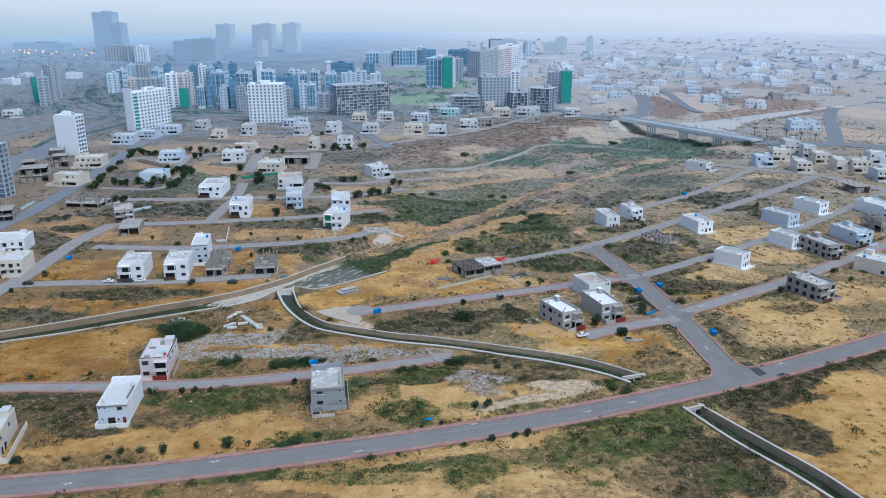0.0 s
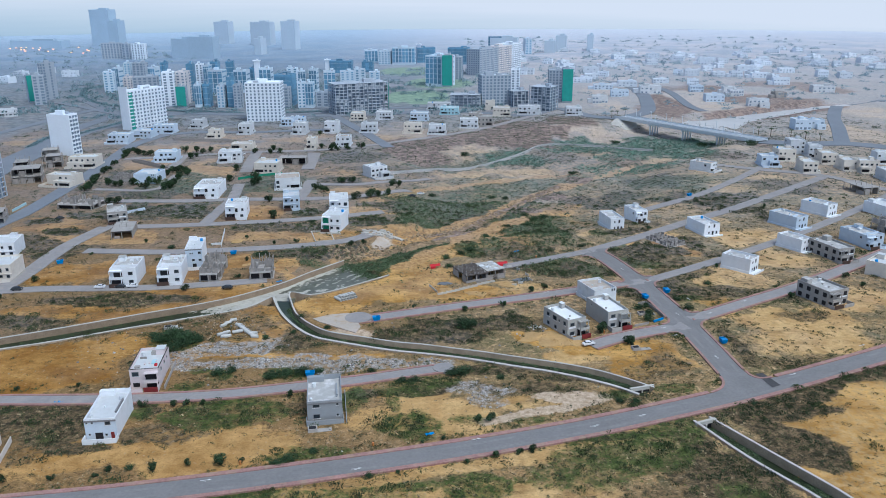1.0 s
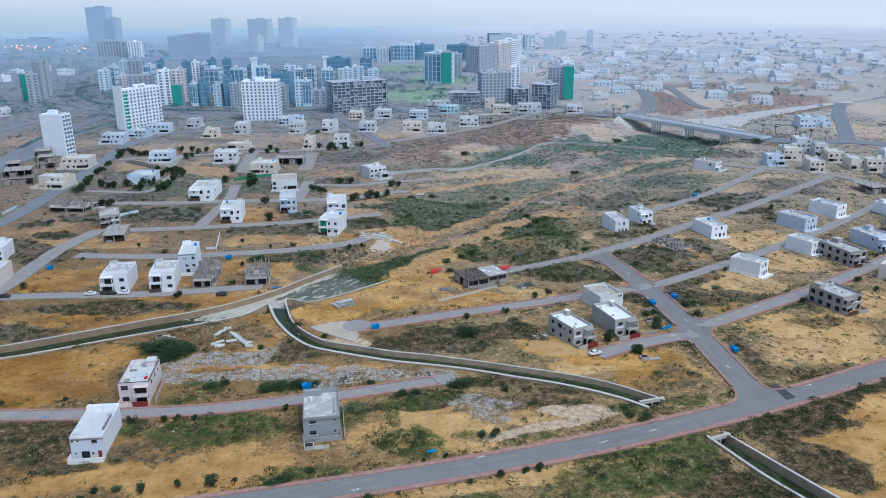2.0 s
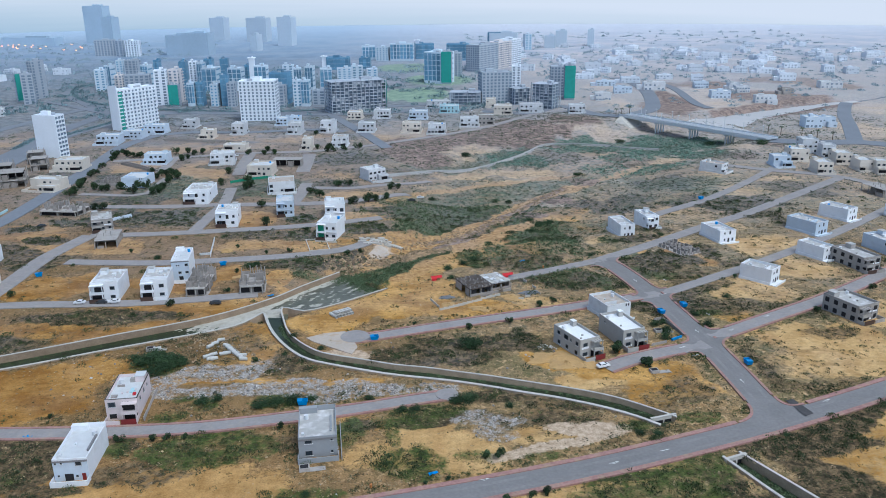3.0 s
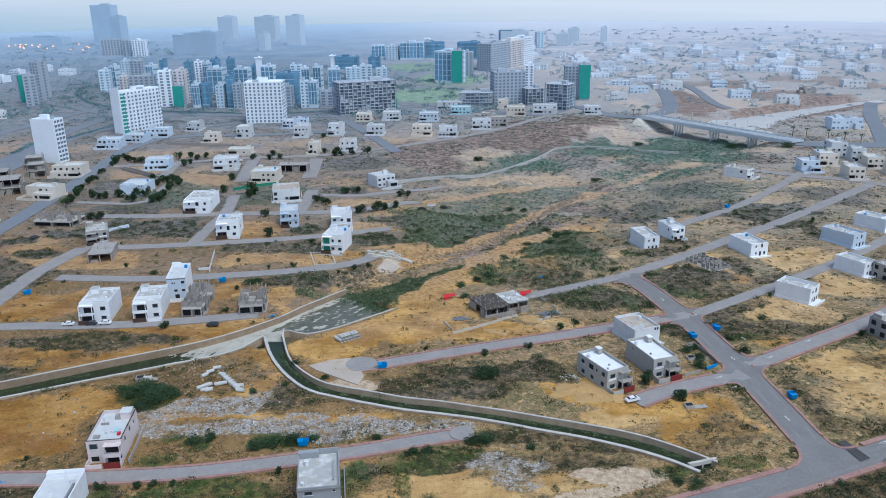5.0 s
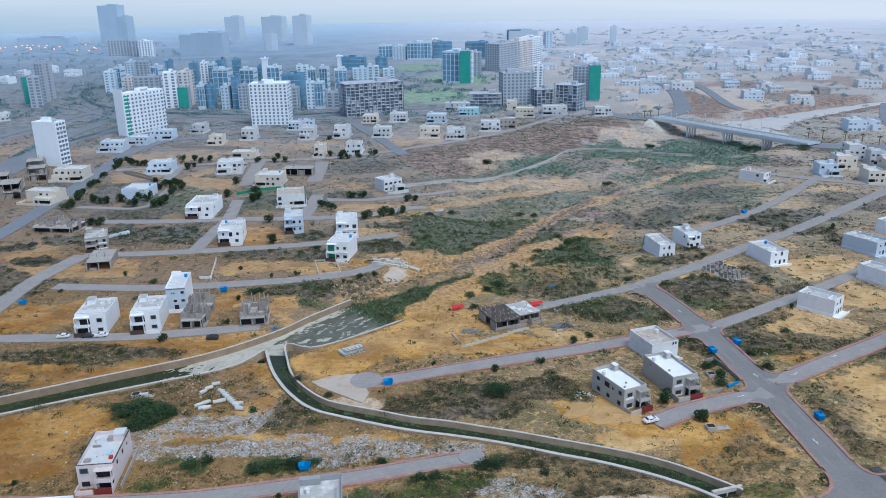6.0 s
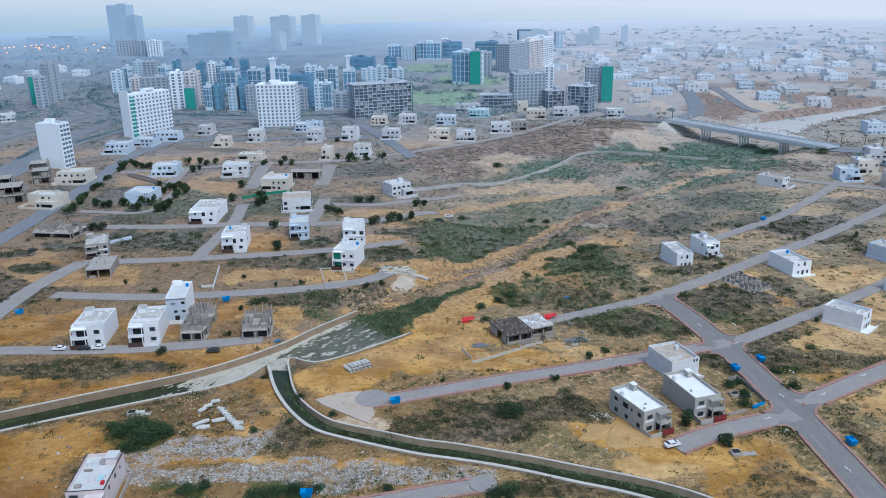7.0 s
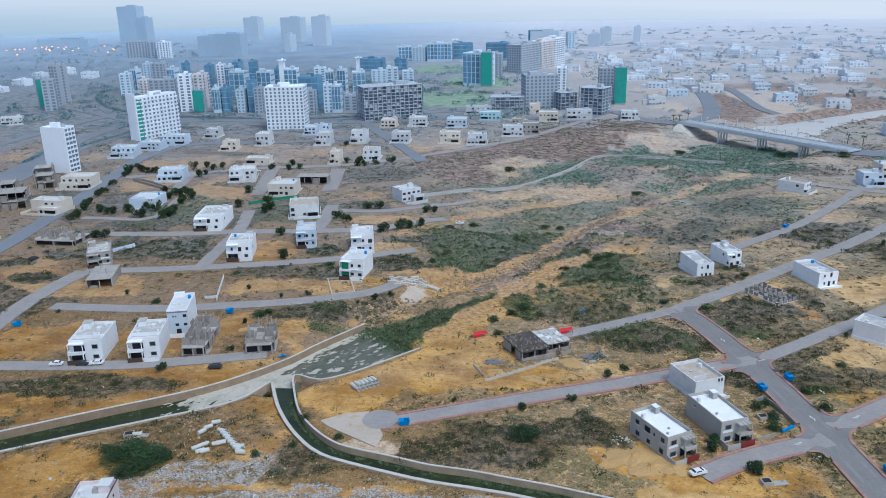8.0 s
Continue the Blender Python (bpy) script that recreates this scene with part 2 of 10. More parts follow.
VALLEY = [(-52, 308, 9, 3.0), (-28, 346, 12, 3.6), (-2, 380, 14, 4.2), (18, 394, 18, 4.6), (41, 418, 30, 5.2), (66, 450, 55, 6.0), (80, 530, 80, 7.0), (110, 585, 78, 7.5), (154, 625, 70, 8.0), (205, 673, 62, 9.8), (236, 690, 56, 9.4), (271, 725, 40, 4.2), (300, 746, 21, 6.8), (353, 781, 17, 7.0), (440, 832, 13, 7.0), (510, 870, 12, 3.0)]


def height(x, y):
    """The land's height: level, with the dry river valley cut into it."""
    x, y = np.asarray(x, float), np.asarray(y, float)
    h = np.zeros(np.broadcast(x, y).shape)
    for (ax, ay, aw, ad), (bx, by, bw, bd) in zip(VALLEY, VALLEY[1:]):
        dx, dy = bx - ax, by - ay
        s = np.clip(((x - ax) * dx + (y - ay) * dy) / (dx * dx + dy * dy), 0, 1)
        d, w = np.hypot(x - ax - s * dx, y - ay - s * dy), aw + s * (bw - aw)
        k = np.clip(1.35 - d / w, 0, 0.7) / 0.7
        h = np.minimum(h, -(ad + s * (bd - ad)) * k * k * (3 - 2 * k))
    return h


def land(x, y):
    return float(height(x, y))


def smooth(pts, step=4.0):
    """A Catmull-Rom line through the points, resampled evenly."""
    p = np.array(pts, float)
    p = np.vstack([2 * p[0] - p[1], p, 2 * p[-1] - p[-2]])
    out = []
    for i in range(1, len(p) - 2):
        a, b, c, d = p[i - 1:i + 3]
        n = max(1, int(np.linalg.norm(c - b) / step))
        for k in range(n):
            t = k / n
            out.append(0.5 * (2 * b + (c - a) * t + (2 * a - 5 * b + 4 * c - d) * t * t + (3 * b - a - 3 * c + d) * t ** 3))
    return np.array(out + [p[-2]])


def normals(line):
    g = np.gradient(line, axis=0)
    g /= np.linalg.norm(g, axis=1)[:, None] + 1e-9
    return np.stack([-g[:, 1], g[:, 0]], 1)


def inside(poly, x, y):
    hit = np.zeros(x.shape, bool)
    for (ax, ay), (bx, by) in zip(poly, list(poly[1:]) + [poly[0]]):
        if ay != by:
            hit ^= ((ay > y) != (by > y)) & (x < (bx - ax) * (y - ay) / (by - ay) + ax)
    return hit

# ---- land ----
PATCHES, ROADS, CANALS = [], [], []


def patch(kind, x, y, rx, ry, k=1.0):
    PATCHES.append((kind, x, y, rx, ry, k))


def road(pts, width, sort, kerb=False):
    ROADS.append((smooth(pts, 5.0), width, sort, kerb))


def strip(kind, pts, width, k=1.0):
    for x, y in smooth(pts, max(1.5, width * 0.7)):
        PATCHES.append((kind, x, y, width * 0.8, width * 0.9, k))


def dirt_track(pts, width):
    for x, y in smooth(pts, 6.0):
        PATCHES.append(("ochre", x, y, width * 0.8, width * 0.9, 0.9))


patch("sand", -54.2, 196.7, 23.4, 9.9, 1)
patch("sand", -79.8, 195.2, 17.0, 6.9, 1)
patch("sand", -99.6, 192.0, 12.2, 10.9, 0.6)
patch("ochre", -118.6, 244.5, 24.4, 16.5, 1)
patch("ochre", -106.7, 257.2, 23.6, 12.6, 1)
patch("sand", -4.1, 170.2, 36.2, 7.1, 1)
patch("sand", 37.4, 166.8, 22.1, 9.5, 0.5)
patch("sand", 126.7, 201.0, 27.7, 29.7, 1)
patch("sand", 111.8, 212.2, 10.2, 7.7, 1)
patch("sand", 108.6, 170.3, 12.8, 13.9, 1)
patch("sand", 2.2, 218.2, 10.3, 6.5, 1)
patch("sand", 13.6, 207.2, 11.5, 8.3, 1)
patch("sand", -7.8, 208.3, 9.9, 6.7, 0.7)
patch("sand", 40.0, 216.1, 15.4, 5.1, 1)
patch("pale", 45.8, 219.5, 10.4, 3.8, 1)
patch("ochre", -15.4, 226.7, 10.7, 5.8, 0.5)
patch("ochre", -133.4, 295.4, 26.6, 6.5, 0.7)
patch("ochre", -76.3, 314.1, 30.1, 8.4, 1)
patch("ochre", -54.1, 279.4, 17.0, 14.1, 0.6)
patch("ochre", 76.9, 242.2, 15.2, 13.7, 0.7)
patch("ochre", 65.8, 252.1, 13.8, 5.8, 1)
patch("ochre", 47.3, 260.4, 11.1, 8.1, 1)
patch("sand", 56.8, 247.0, 13.5, 4.6, 1)
patch("ochre", -10.5, 310.2, 30.5, 14.8, 1)
patch("ochre", -28.2, 298.3, 15.8, 12.6, 1)
patch("ochre", 8.8, 326.7, 19.7, 11.1, 1)
patch("ochre", 24.4, 304.8, 20.8, 9.2, 0.8)
patch("ochre", -5.9, 320.3, 14.5, 10.0, 1)
patch("sand", 48.4, 310.1, 9.4, 6.8, 0.7)
patch("sand", 139.6, 268.2, 23.0, 17.6, 1)
patch("sand", 138.5, 252.7, 21.8, 11.7, 1)
patch("ochre", 118.7, 292.8, 9.0, 6.6, 0.6)
patch("sand", 166.1, 336.5, 15.3, 13.1, 1)
patch("sand", 133.7, 326.6, 17.4, 11.2, 0.8)
patch("sand", 137.8, 311.7, 14.3, 8.9, 0.7)
patch("sand", 174.8, 289.5, 20.1, 13.9, 1)
patch("sand", 172.7, 376.8, 17.0, 14.8, 0.7)
patch("sand", 222.0, 417.8, 18.7, 13.2, 0.5)
patch("sand", 124.3, 360.7, 8.1, 7.5, 0.8)
patch("ochre", 124.1, 351.8, 10.6, 7.2, 1)
patch("ochre", -141.2, 339.5, 22.7, 13.3, 1)
patch("ochre", -99.5, 340.8, 20.3, 11.4, 0.8)
patch("ochre", -54.5, 342.0, 6.4, 11.2, 1)
patch("ochre", -76.5, 351.4, 6.5, 11.9, 0.9)
patch("sand", -166.8, 393.2, 20.2, 13.1, 1)
patch("ochre", -184.9, 409.8, 18.0, 9.5, 1)
patch("sand", -134.2, 388.2, 14.3, 10.5, 0.8)
patch("sand", -63.6, 386.7, 31.4, 9.1, 0.8)
patch("ochre", -47.0, 390.7, 11.6, 8.2, 1)
patch("sand", -80.6, 437.6, 14.4, 10.2, 1)
patch("sand", -137.9, 547.8, 23.7, 23.4, 1)
patch("sand", -200.0, 626.1, 26.9, 20.3, 0.9)
patch("sand", -114.8, 670.9, 57.4, 14.1, 0.8)
patch("sand", -75.2, 654.4, 37.4, 10.7, 0.7)
patch("sand", -10.4, 691.5, 24.7, 26.8, 1)
patch("sand", 18.3, 660.7, 18.9, 16.4, 1)
patch("sand", -46.9, 532.3, 19.3, 14.5, 0.6)
patch("sand", -26.4, 434.0, 19.1, 9.9, 0.7)
patch("ochre", -6.9, 399.5, 13.6, 7.2, 0.6)
patch("ochre", 43.8, 375.1, 19.6, 24.2, 0.7)
patch("ochre", 72.2, 450.1, 19.9, 22.6, 0.6)
patch("ochre", 20.4, 358.2, 16.1, 10.5, 1)
patch("sand", 72.3, 558.4, 32.5, 11.7, 0.7)
patch("sand", 34.8, 617.7, 26.3, 16.2, 0.5)
patch("sand", 164.6, 716.9, 36.7, 15.5, 0.7)
patch("ochre", 154.9, 630.2, 27.5, 19.9, 0.4)
patch("sand", 189.9, 592.8, 15.6, 16.4, 0.8)
patch("sand", -18.9, 404.6, 11.9, 8.7, 0.6)
patch("pale", -21.8, 269.5, 10.3, 5.2, 1)
patch("pale", -9.7, 386.8, 7.2, 5.4, 1)
patch("rubble", -58.6, 259.2, 17.9, 6.9, 1)
patch("rubble", -31.6, 246.1, 24.8, 5.4, 1)
patch("rubble", -16.3, 243.9, 17.0, 3.5, 0.8)
patch("rubble", 20.0, 224.7, 10.6, 5.4, 1)
patch("rubble", 6.4, 244.0, 7.6, 3.5, 0.8)
patch("rubble", 22.8, 217.1, 6.9, 3.6, 0.6)
patch("green", -54.9, 214.3, 18.5, 7.8, 1)
patch("green", 0.4, 204.6, 9.8, 7.1, 1)
patch("green", 15.8, 174.0, 8.5, 7.5, 1)
patch("green", 57.3, 189.2, 18.4, 11.9, 1)
patch("green", 46.2, 181.4, 14.8, 11.0, 0.7)
patch("green", -26.0, 193.7, 10.8, 3.5, 0.7)
patch("green", 71.8, 200.7, 9.7, 6.7, 0.8)
patch("green", -1.2, 227.8, 10.7, 5.5, 0.6)
patch("green", -12.5, 171.8, 16.8, 2.9, 0.6)
patch("green", 74.8, 425.4, 12.6, 11.8, 0.6)
patch("green", 68.5, 387.9, 17.2, 28.8, 0.4)
patch("green", 45.0, 481.6, 56.6, 31.0, 0.5)
patch("green", 167.7, 497.1, 31.5, 22.9, 0.6)
patch("green", 226.8, 665.7, 36.8, 27.7, 1)
patch("green", 157.8, 642.7, 51.5, 15.7, 0.7)
patch("green", 77.3, 598.8, 34.8, 17.4, 0.8)
patch("green", 99.3, 421.0, 19.0, 14.1, 0.5)
patch("green", -79.2, 492.8, 32.2, 15.8, 0.6)
patch("green", -137.0, 512.7, 18.5, 20.7, 0.7)
patch("green", 12.8, 925.9, 39.2, 62.8, 1)
patch("green", 45.2, 1073.7, 45.2, 69.8, 0.8)
patch("green", 8.8, 1237.0, 51.9, 73.3, 0.7)
patch("dark", 7.0, 265.3, 22.5, 7.1, 1)
patch("dark", 26.3, 274.7, 21.1, 9.8, 1)
patch("dark", 71.5, 330.4, 20.0, 9.3, 1)
patch("dark", 47.1, 356.5, 24.0, 12.3, 0.7)
patch("dark", 118.8, 327.5, 17.4, 14.3, 0.6)
patch("dark", 108.2, 352.8, 21.2, 10.7, 1)
patch("dark", 137.0, 298.1, 25.2, 8.3, 0.6)
patch("dark", 145.5, 276.2, 10.7, 4.9, 0.6)
patch("dark", 100.0, 307.0, 11.7, 14.0, 1)
patch("dark", 100.1, 209.3, 23.5, 5.2, 1)
patch("dark", 101.9, 183.9, 12.1, 5.5, 1)
patch("dark", 76.3, 177.1, 16.1, 16.6, 0.7)
patch("dark", -104.1, 213.6, 20.0, 5.2, 1)
patch("dark", -141.6, 284.5, 19.3, 8.6, 0.7)
patch("dark", -113.1, 306.5, 32.2, 6.8, 1)
patch("dark", -72.7, 277.8, 25.3, 11.2, 0.5)
patch("dark", -64.1, 204.9, 12.9, 5.3, 0.6)
patch("dark", 175.2, 446.6, 39.5, 14.2, 1)
patch("dark", 234.1, 479.2, 28.2, 13.4, 0.7)
patch("dark", 24.9, 438.7, 32.5, 25.8, 0.6)
patch("dark", -44.0, 362.2, 25.6, 7.1, 0.8)
patch("dark", -60.0, 401.9, 35.5, 5.4, 0.6)
patch("dark", -135.1, 441.1, 22.5, 10.5, 1)
patch("dark", -7.4, 445.5, 22.8, 7.8, 0.6)
patch("dark", -42.4, 580.8, 29.3, 17.1, 0.7)
patch("dark", 46.7, 660.4, 45.8, 17.3, 0.5)
patch("dark", -93.2, 206.5, 9.7, 8.7, 1)
patch("dark", 34.4, 225.8, 21.4, 6.2, 0.5)
patch("dark", -28.4, 216.3, 10.2, 5.7, 0.6)
patch("dark", 141.3, 761.9, 66.4, 36.7, 0.5)
patch("ochre", -84.5, 260.6, 19.9, 10.1, 0.5)
patch("ochre", -130.2, 258.5, 11.8, 10.4, 1)
patch("sand", 285.6, 830.1, 29.5, 54.0, 0.8)
patch("sand", 341.6, 833.7, 37.0, 43.7, 0.9)
patch("sand", 359.5, 949.3, 40.1, 59.3, 0.7)
patch("sand", 410.2, 862.8, 46.1, 27.7, 0.7)
patch("sand", 378.6, 646.9, 28.0, 30.8, 0.6)
patch("sand", 499.5, 965.8, 47.5, 51.7, 0.6)
patch("sand", 148.1, 712.7, 37.1, 12.2, 0.6)
patch("dark", 283.2, 627.2, 40.7, 23.0, 0.6)
patch("green", 298.9, 601.0, 13.1, 12.9, 0.8)
patch("sand", 232.0, 961.0, 27.1, 46.5, 0.7)
patch("sand", 191.7, 1133.5, 31.8, 63.1, 0.6)
patch("sand", 455.2, 774.0, 33.1, 55.1, 0.7)
patch("dark", -194.2, 500.6, 21.7, 17.0, 0.5)
patch("sand", -162.1, 388.0, 17.1, 10.6, 0.8)
patch("dark", 53.7, 215.4, 22.3, 7.3, 0.4)
patch("red", 93.9, 713.9, 27.8, 35.4, 1)
patch("red", 52.3, 665.2, 36.5, 26.0, 1)
patch("red", 151.9, 744.1, 24.8, 24.2, 1)
patch("red", 12.8, 641.3, 34.2, 21.0, 0.8)
patch("red", 120.4, 704.7, 26.1, 18.3, 1)
patch("red", 252.9, 796.6, 22.9, 42.8, 0.8)
patch("red", 162.3, 591.9, 22.8, 18.2, 0.5)
patch("green", 209.8, 664.5, 34.1, 20.4, 1)
patch("green", 145.0, 669.2, 39.2, 11.5, 0.9)
patch("green", 72.2, 615.9, 27.9, 12.5, 0.9)
patch("green", 25.3, 563.4, 29.5, 7.6, 0.7)
patch("green", 161.8, 501.9, 18.5, 20.8, 0.7)
patch("green", 25.3, 451.3, 26.0, 22.9, 0.6)
patch("green", 137.0, 528.9, 19.9, 14.8, 0.6)
patch("ochre", 1.7, 403.0, 16.9, 4.7, 0.8)
patch("ochre", 26.7, 431.5, 24.9, 9.9, 0.6)
patch("ochre", 75.9, 458.8, 11.7, 13.7, 0.5)
patch("ochre", -13.2, 390.3, 13.6, 2.8, 0.7)
patch("sand", -26.2, 363.8, 16.0, 3.8, 0.8)
patch("dark", -17.3, 529.9, 23.4, 6.9, 0.5)
patch("green", -44.7, 368.2, 11.6, 3.9, 0.4)
strip("bank", [(-4.1, 337.6), (4.9, 350.8), (14.8, 363.7), (26.7, 391.2), (39.1, 408.8), (55.6, 426.6)], 5.5, 1)
strip("bank", [(5.3, 487.7), (22.8, 509.0), (39.4, 520.0), (69.8, 531.2), (98.6, 543.8)], 5.0, 1)
strip("bank", [(-4.0, 387.0), (18.2, 407.6), (36.3, 427.4), (46.4, 438.8)], 7, 1)
strip("bank", [(46.4, 438.8), (59.1, 459.8), (74.5, 481.8), (89.1, 497.5), (104.3, 513.2)], 6, 1)
strip("bank", [(104.3, 513.2), (123.7, 531.0), (144.7, 551.1), (161.7, 572.0)], 5, 0.85)
strip("bank", [(24.7, 394.3), (36.5, 405.7), (48.6, 417.8), (66.0, 434.4)], 6, 1)
strip("dark", [(50.8, 430.5), (63.9, 454.9), (79.2, 477.5), (94.2, 492.9)], 4, 0.9)
strip("green", [(74.0, 516.4), (91.2, 523.6), (108.8, 532.7)], 8, 1)
patch("green", 57.2, 441.4, 7.3, 8.4, 1)
patch("green", 71.3, 431.0, 6.2, 7.1, 1)
patch("dark", 65.3, 405.0, 11.5, 14.0, 0.9)
patch("dark", 103.9, 471.9, 16.2, 15.9, 0.85)
patch("dark", 130.3, 474.2, 12.9, 15.3, 0.9)
patch("dark", 115.7, 453.7, 14.1, 10.0, 0.8)
patch("ochre", 96.4, 459.7, 6.0, 7.6, 0.9)
patch("ochre", 94.4, 419.3, 4.8, 7.7, 0.9)
patch("ochre", 87.5, 438.1, 4.1, 4.9, 0.8)
patch("green", 10.7, 429.3, 16.2, 21.5, 0.85)
patch("green", 32.6, 476.0, 17.3, 22.6, 0.85)
patch("green", 53.3, 503.1, 13.7, 13.5, 0.9)
patch("dark", 22.1, 446.3, 12.2, 12.4, 0.8)
patch("dark", -7.5, 449.3, 8.1, 9.1, 0.9)
strip("dark", [(86.9, 207.2), (101.2, 212.2), (116.4, 216.7), (136.0, 225.7), (154.4, 233.2)], 5.5, 1)
patch("dark", 100.3, 195.1, 8.6, 6.7, 1)
patch("dark", 106.3, 184.8, 8.9, 6.0, 1)
patch("green", 62.1, 191.9, 11.4, 6.4, 1)
patch("green", 52.2, 191.9, 7.6, 4.6, 0.9)
patch("dark", 75.5, 195.0, 6.2, 5.4, 0.9)
patch("dark", 85.6, 175.2, 10.0, 7.5, 1)
patch("green", 78.5, 168.6, 5.5, 5.8, 0.7)
patch("dark", 74.6, 181.1, 5.9, 5.3, 0.8)
patch("dark", 100.5, 342.8, 8.9, 9.2, 1)
patch("green", 104.1, 334.8, 9.4, 4.8, 0.9)
patch("green", 94.1, 343.1, 4.0, 5.0, 0.7)
patch("dark", 66.4, 330.8, 7.0, 11.4, 1)
patch("green", 79.9, 328.4, 3.1, 11.2, 0.8)
patch("dark", 108.6, 315.1, 6.6, 5.0, 1)
patch("dark", 109.7, 301.0, 8.3, 5.9, 0.9)
patch("green", 110.5, 296.6, 6.1, 3.6, 0.8)
patch("dark", 134.1, 367.5, 5.2, 12.1, 0.8)
patch("ochre", 120.1, 358.9, 5.9, 9.1, 0.9)
patch("ochre", 105.2, 366.0, 3.5, 4.3, 1)
patch("dark", 86.1, 301.9, 6.3, 6.8, 1)
patch("sand", 124.5, 311.2, 8.6, 8.1, 0.9)
patch("sand", 153.8, 371.3, 9.6, 15.0, 0.8)
patch("green", 94.7, 384.7, 4.5, 6.8, 1)
patch("dark", 110.2, 386.3, 11.1, 6.7, 0.9)
patch("sand", -184.0, 574.8, 17.5, 17.2, 1)
patch("sand", -183.3, 624.7, 25.9, 14.9, 0.9)
patch("sand", -147.9, 558.4, 7.3, 21.8, 0.8)
patch("green", -143.2, 499.1, 10.7, 17.1, 1)
patch("dark", -163.9, 477.8, 15.4, 6.1, 1)
patch("green", -143.2, 529.1, 6.9, 9.5, 0.8)
patch("dark", -150.9, 449.4, 8.6, 8.4, 0.9)
patch("dark", -129.7, 441.5, 11.3, 13.1, 0.9)
patch("dark", -189.3, 533.1, 9.3, 19.6, 1)
strip("sand", [(-150.2, 428.6), (-143.5, 433.2), (-139.6, 447.9)], 4.5, 1)
patch("dark", -175.0, 403.8, 11.6, 5.6, 1)
patch("dark", -163.3, 363.6, 11.5, 5.1, 0.9)
patch("ochre", -171.5, 383.5, 9.7, 8.6, 1)
patch("dark", -194.1, 422.7, 9.5, 7.1, 0.8)
patch("dark", -142.2, 436.3, 13.9, 13.4, 0.8)
patch("green", -18.8, 221.2, 5.1, 6.5, 1)
patch("dark", -14.9, 225.5, 6.3, 3.9, 0.9)
patch("dark", 5.1, 225.3, 11.5, 4.2, 1)
patch("green", 1.9, 223.6, 6.2, 2.6, 0.8)
patch("dark", 25.8, 238.7, 14.6, 3.9, 0.9)
patch("dark", 42.0, 224.0, 11.5, 5.0, 0.9)
patch("dark", 50.1, 231.4, 8.7, 2.8, 0.9)
patch("sand", 3.7, 214.7, 11.0, 5.2, 1)
patch("dark", 1.6, 268.3, 13.9, 7.8, 1)
patch("ochre", 43.4, 260.4, 6.7, 7.9, 1)
patch("sand", 13.2, 686.3, 23.5, 21.0, 1)
patch("sand", -185.1, 633.0, 28.3, 19.6, 1)
patch("sand", -134.5, 567.8, 14.3, 21.9, 1)
patch("sand", -121.1, 636.7, 24.2, 13.8, 0.9)
patch("pale", 39.5, 661.9, 16.7, 15.0, 0.8)
strip("bank", [(11.4, 400.9), (25.3, 407.5), (39.8, 427.4), (50.8, 444.9)], 2.6, 0.9)
strip("red", [(11.4, 400.9), (25.3, 407.5), (39.8, 427.4), (50.8, 444.9), (73.1, 477.3), (96.1, 508.5)], 3.2, 0.8)
strip("red", [(12.4, 391.7), (24.8, 400.7), (40.5, 420.7)], 2.2, 0.8)
strip("green", [(-20.0, 329.4), (-10.8, 340.5), (-1.9, 349.7)], 9, 1)
strip("green", [(-1.9, 351.1), (7.5, 360.9), (19.5, 381.9)], 5, 1)
strip("sand", [(0.6, 393.5), (11.6, 404.9), (17.4, 412.9)], 4, 0.8)
patch("green", 54.3, 437.7, 6.6, 8.2, 1)
patch("green", 70.2, 428.0, 5.7, 6.6, 1)
patch("green", 54.8, 404.1, 8.1, 18.4, 0.9)
patch("green", 72.0, 415.3, 6.9, 9.7, 0.9)
patch("green", 27.7, 361.6, 5.3, 13.0, 0.9)
patch("green", 40.5, 368.8, 7.2, 9.7, 0.7)
patch("green", 16.7, 456.0, 19.6, 16.3, 0.55)
patch("green", 41.1, 483.3, 19.9, 15.5, 0.55)
patch("green", 66.1, 495.0, 16.8, 12.0, 0.6)
patch("green", 6.4, 415.6, 14.7, 10.5, 0.6)
patch("green", 87.5, 509.1, 13.8, 11.5, 0.7)
patch("dark", 40.3, 445.5, 10.5, 9.5, 0.9)
patch("dark", 27.1, 430.7, 9.0, 9.8, 0.8)
patch("dark", -1.9, 435.3, 9.9, 9.9, 0.7)
patch("green", 51.7, 363.6, 14.2, 11.0, 0.25)
patch("ochre", 66.9, 379.6, 11.1, 9.8, 0.4)
patch("green", 59.2, 342.9, 12.1, 11.0, 0.6)
patch("dark", 52.2, 335.3, 10.7, 7.8, 0.8)
patch("dark", -25.4, 413.9, 13.9, 7.5, 0.9)
patch("green", -41.8, 349.0, 11.1, 4.6, 0.5)
patch("ochre", -31.7, 391.0, 9.1, 5.1, 0.7)
patch("ochre", -52.6, 339.6, 4.4, 7.6, 1)
patch("ochre", -49.0, 330.4, 5.4, 2.9, 1)
patch("ochre", -7.1, 320.7, 15.4, 11.5, 1)
patch("ochre", 8.8, 334.5, 6.5, 7.6, 1)
patch("sand", -21.7, 310.2, 8.9, 4.3, 0.8)
patch("ochre", 84.6, 469.8, 9.4, 14.9, 0.5)
patch("ochre", 90.3, 452.6, 9.1, 15.5, 0.5)
patch("dark", 83.0, 420.9, 9.7, 14.4, 0.4)
strip("dark", [(-60.7, 359.4), (-43.2, 360.2), (-28.5, 366.7), (-22.9, 373.0)], 5, 1)
strip("sand", [(-32.4, 356.7), (-21.5, 369.8), (-12.0, 379.6)], 4.5, 1)
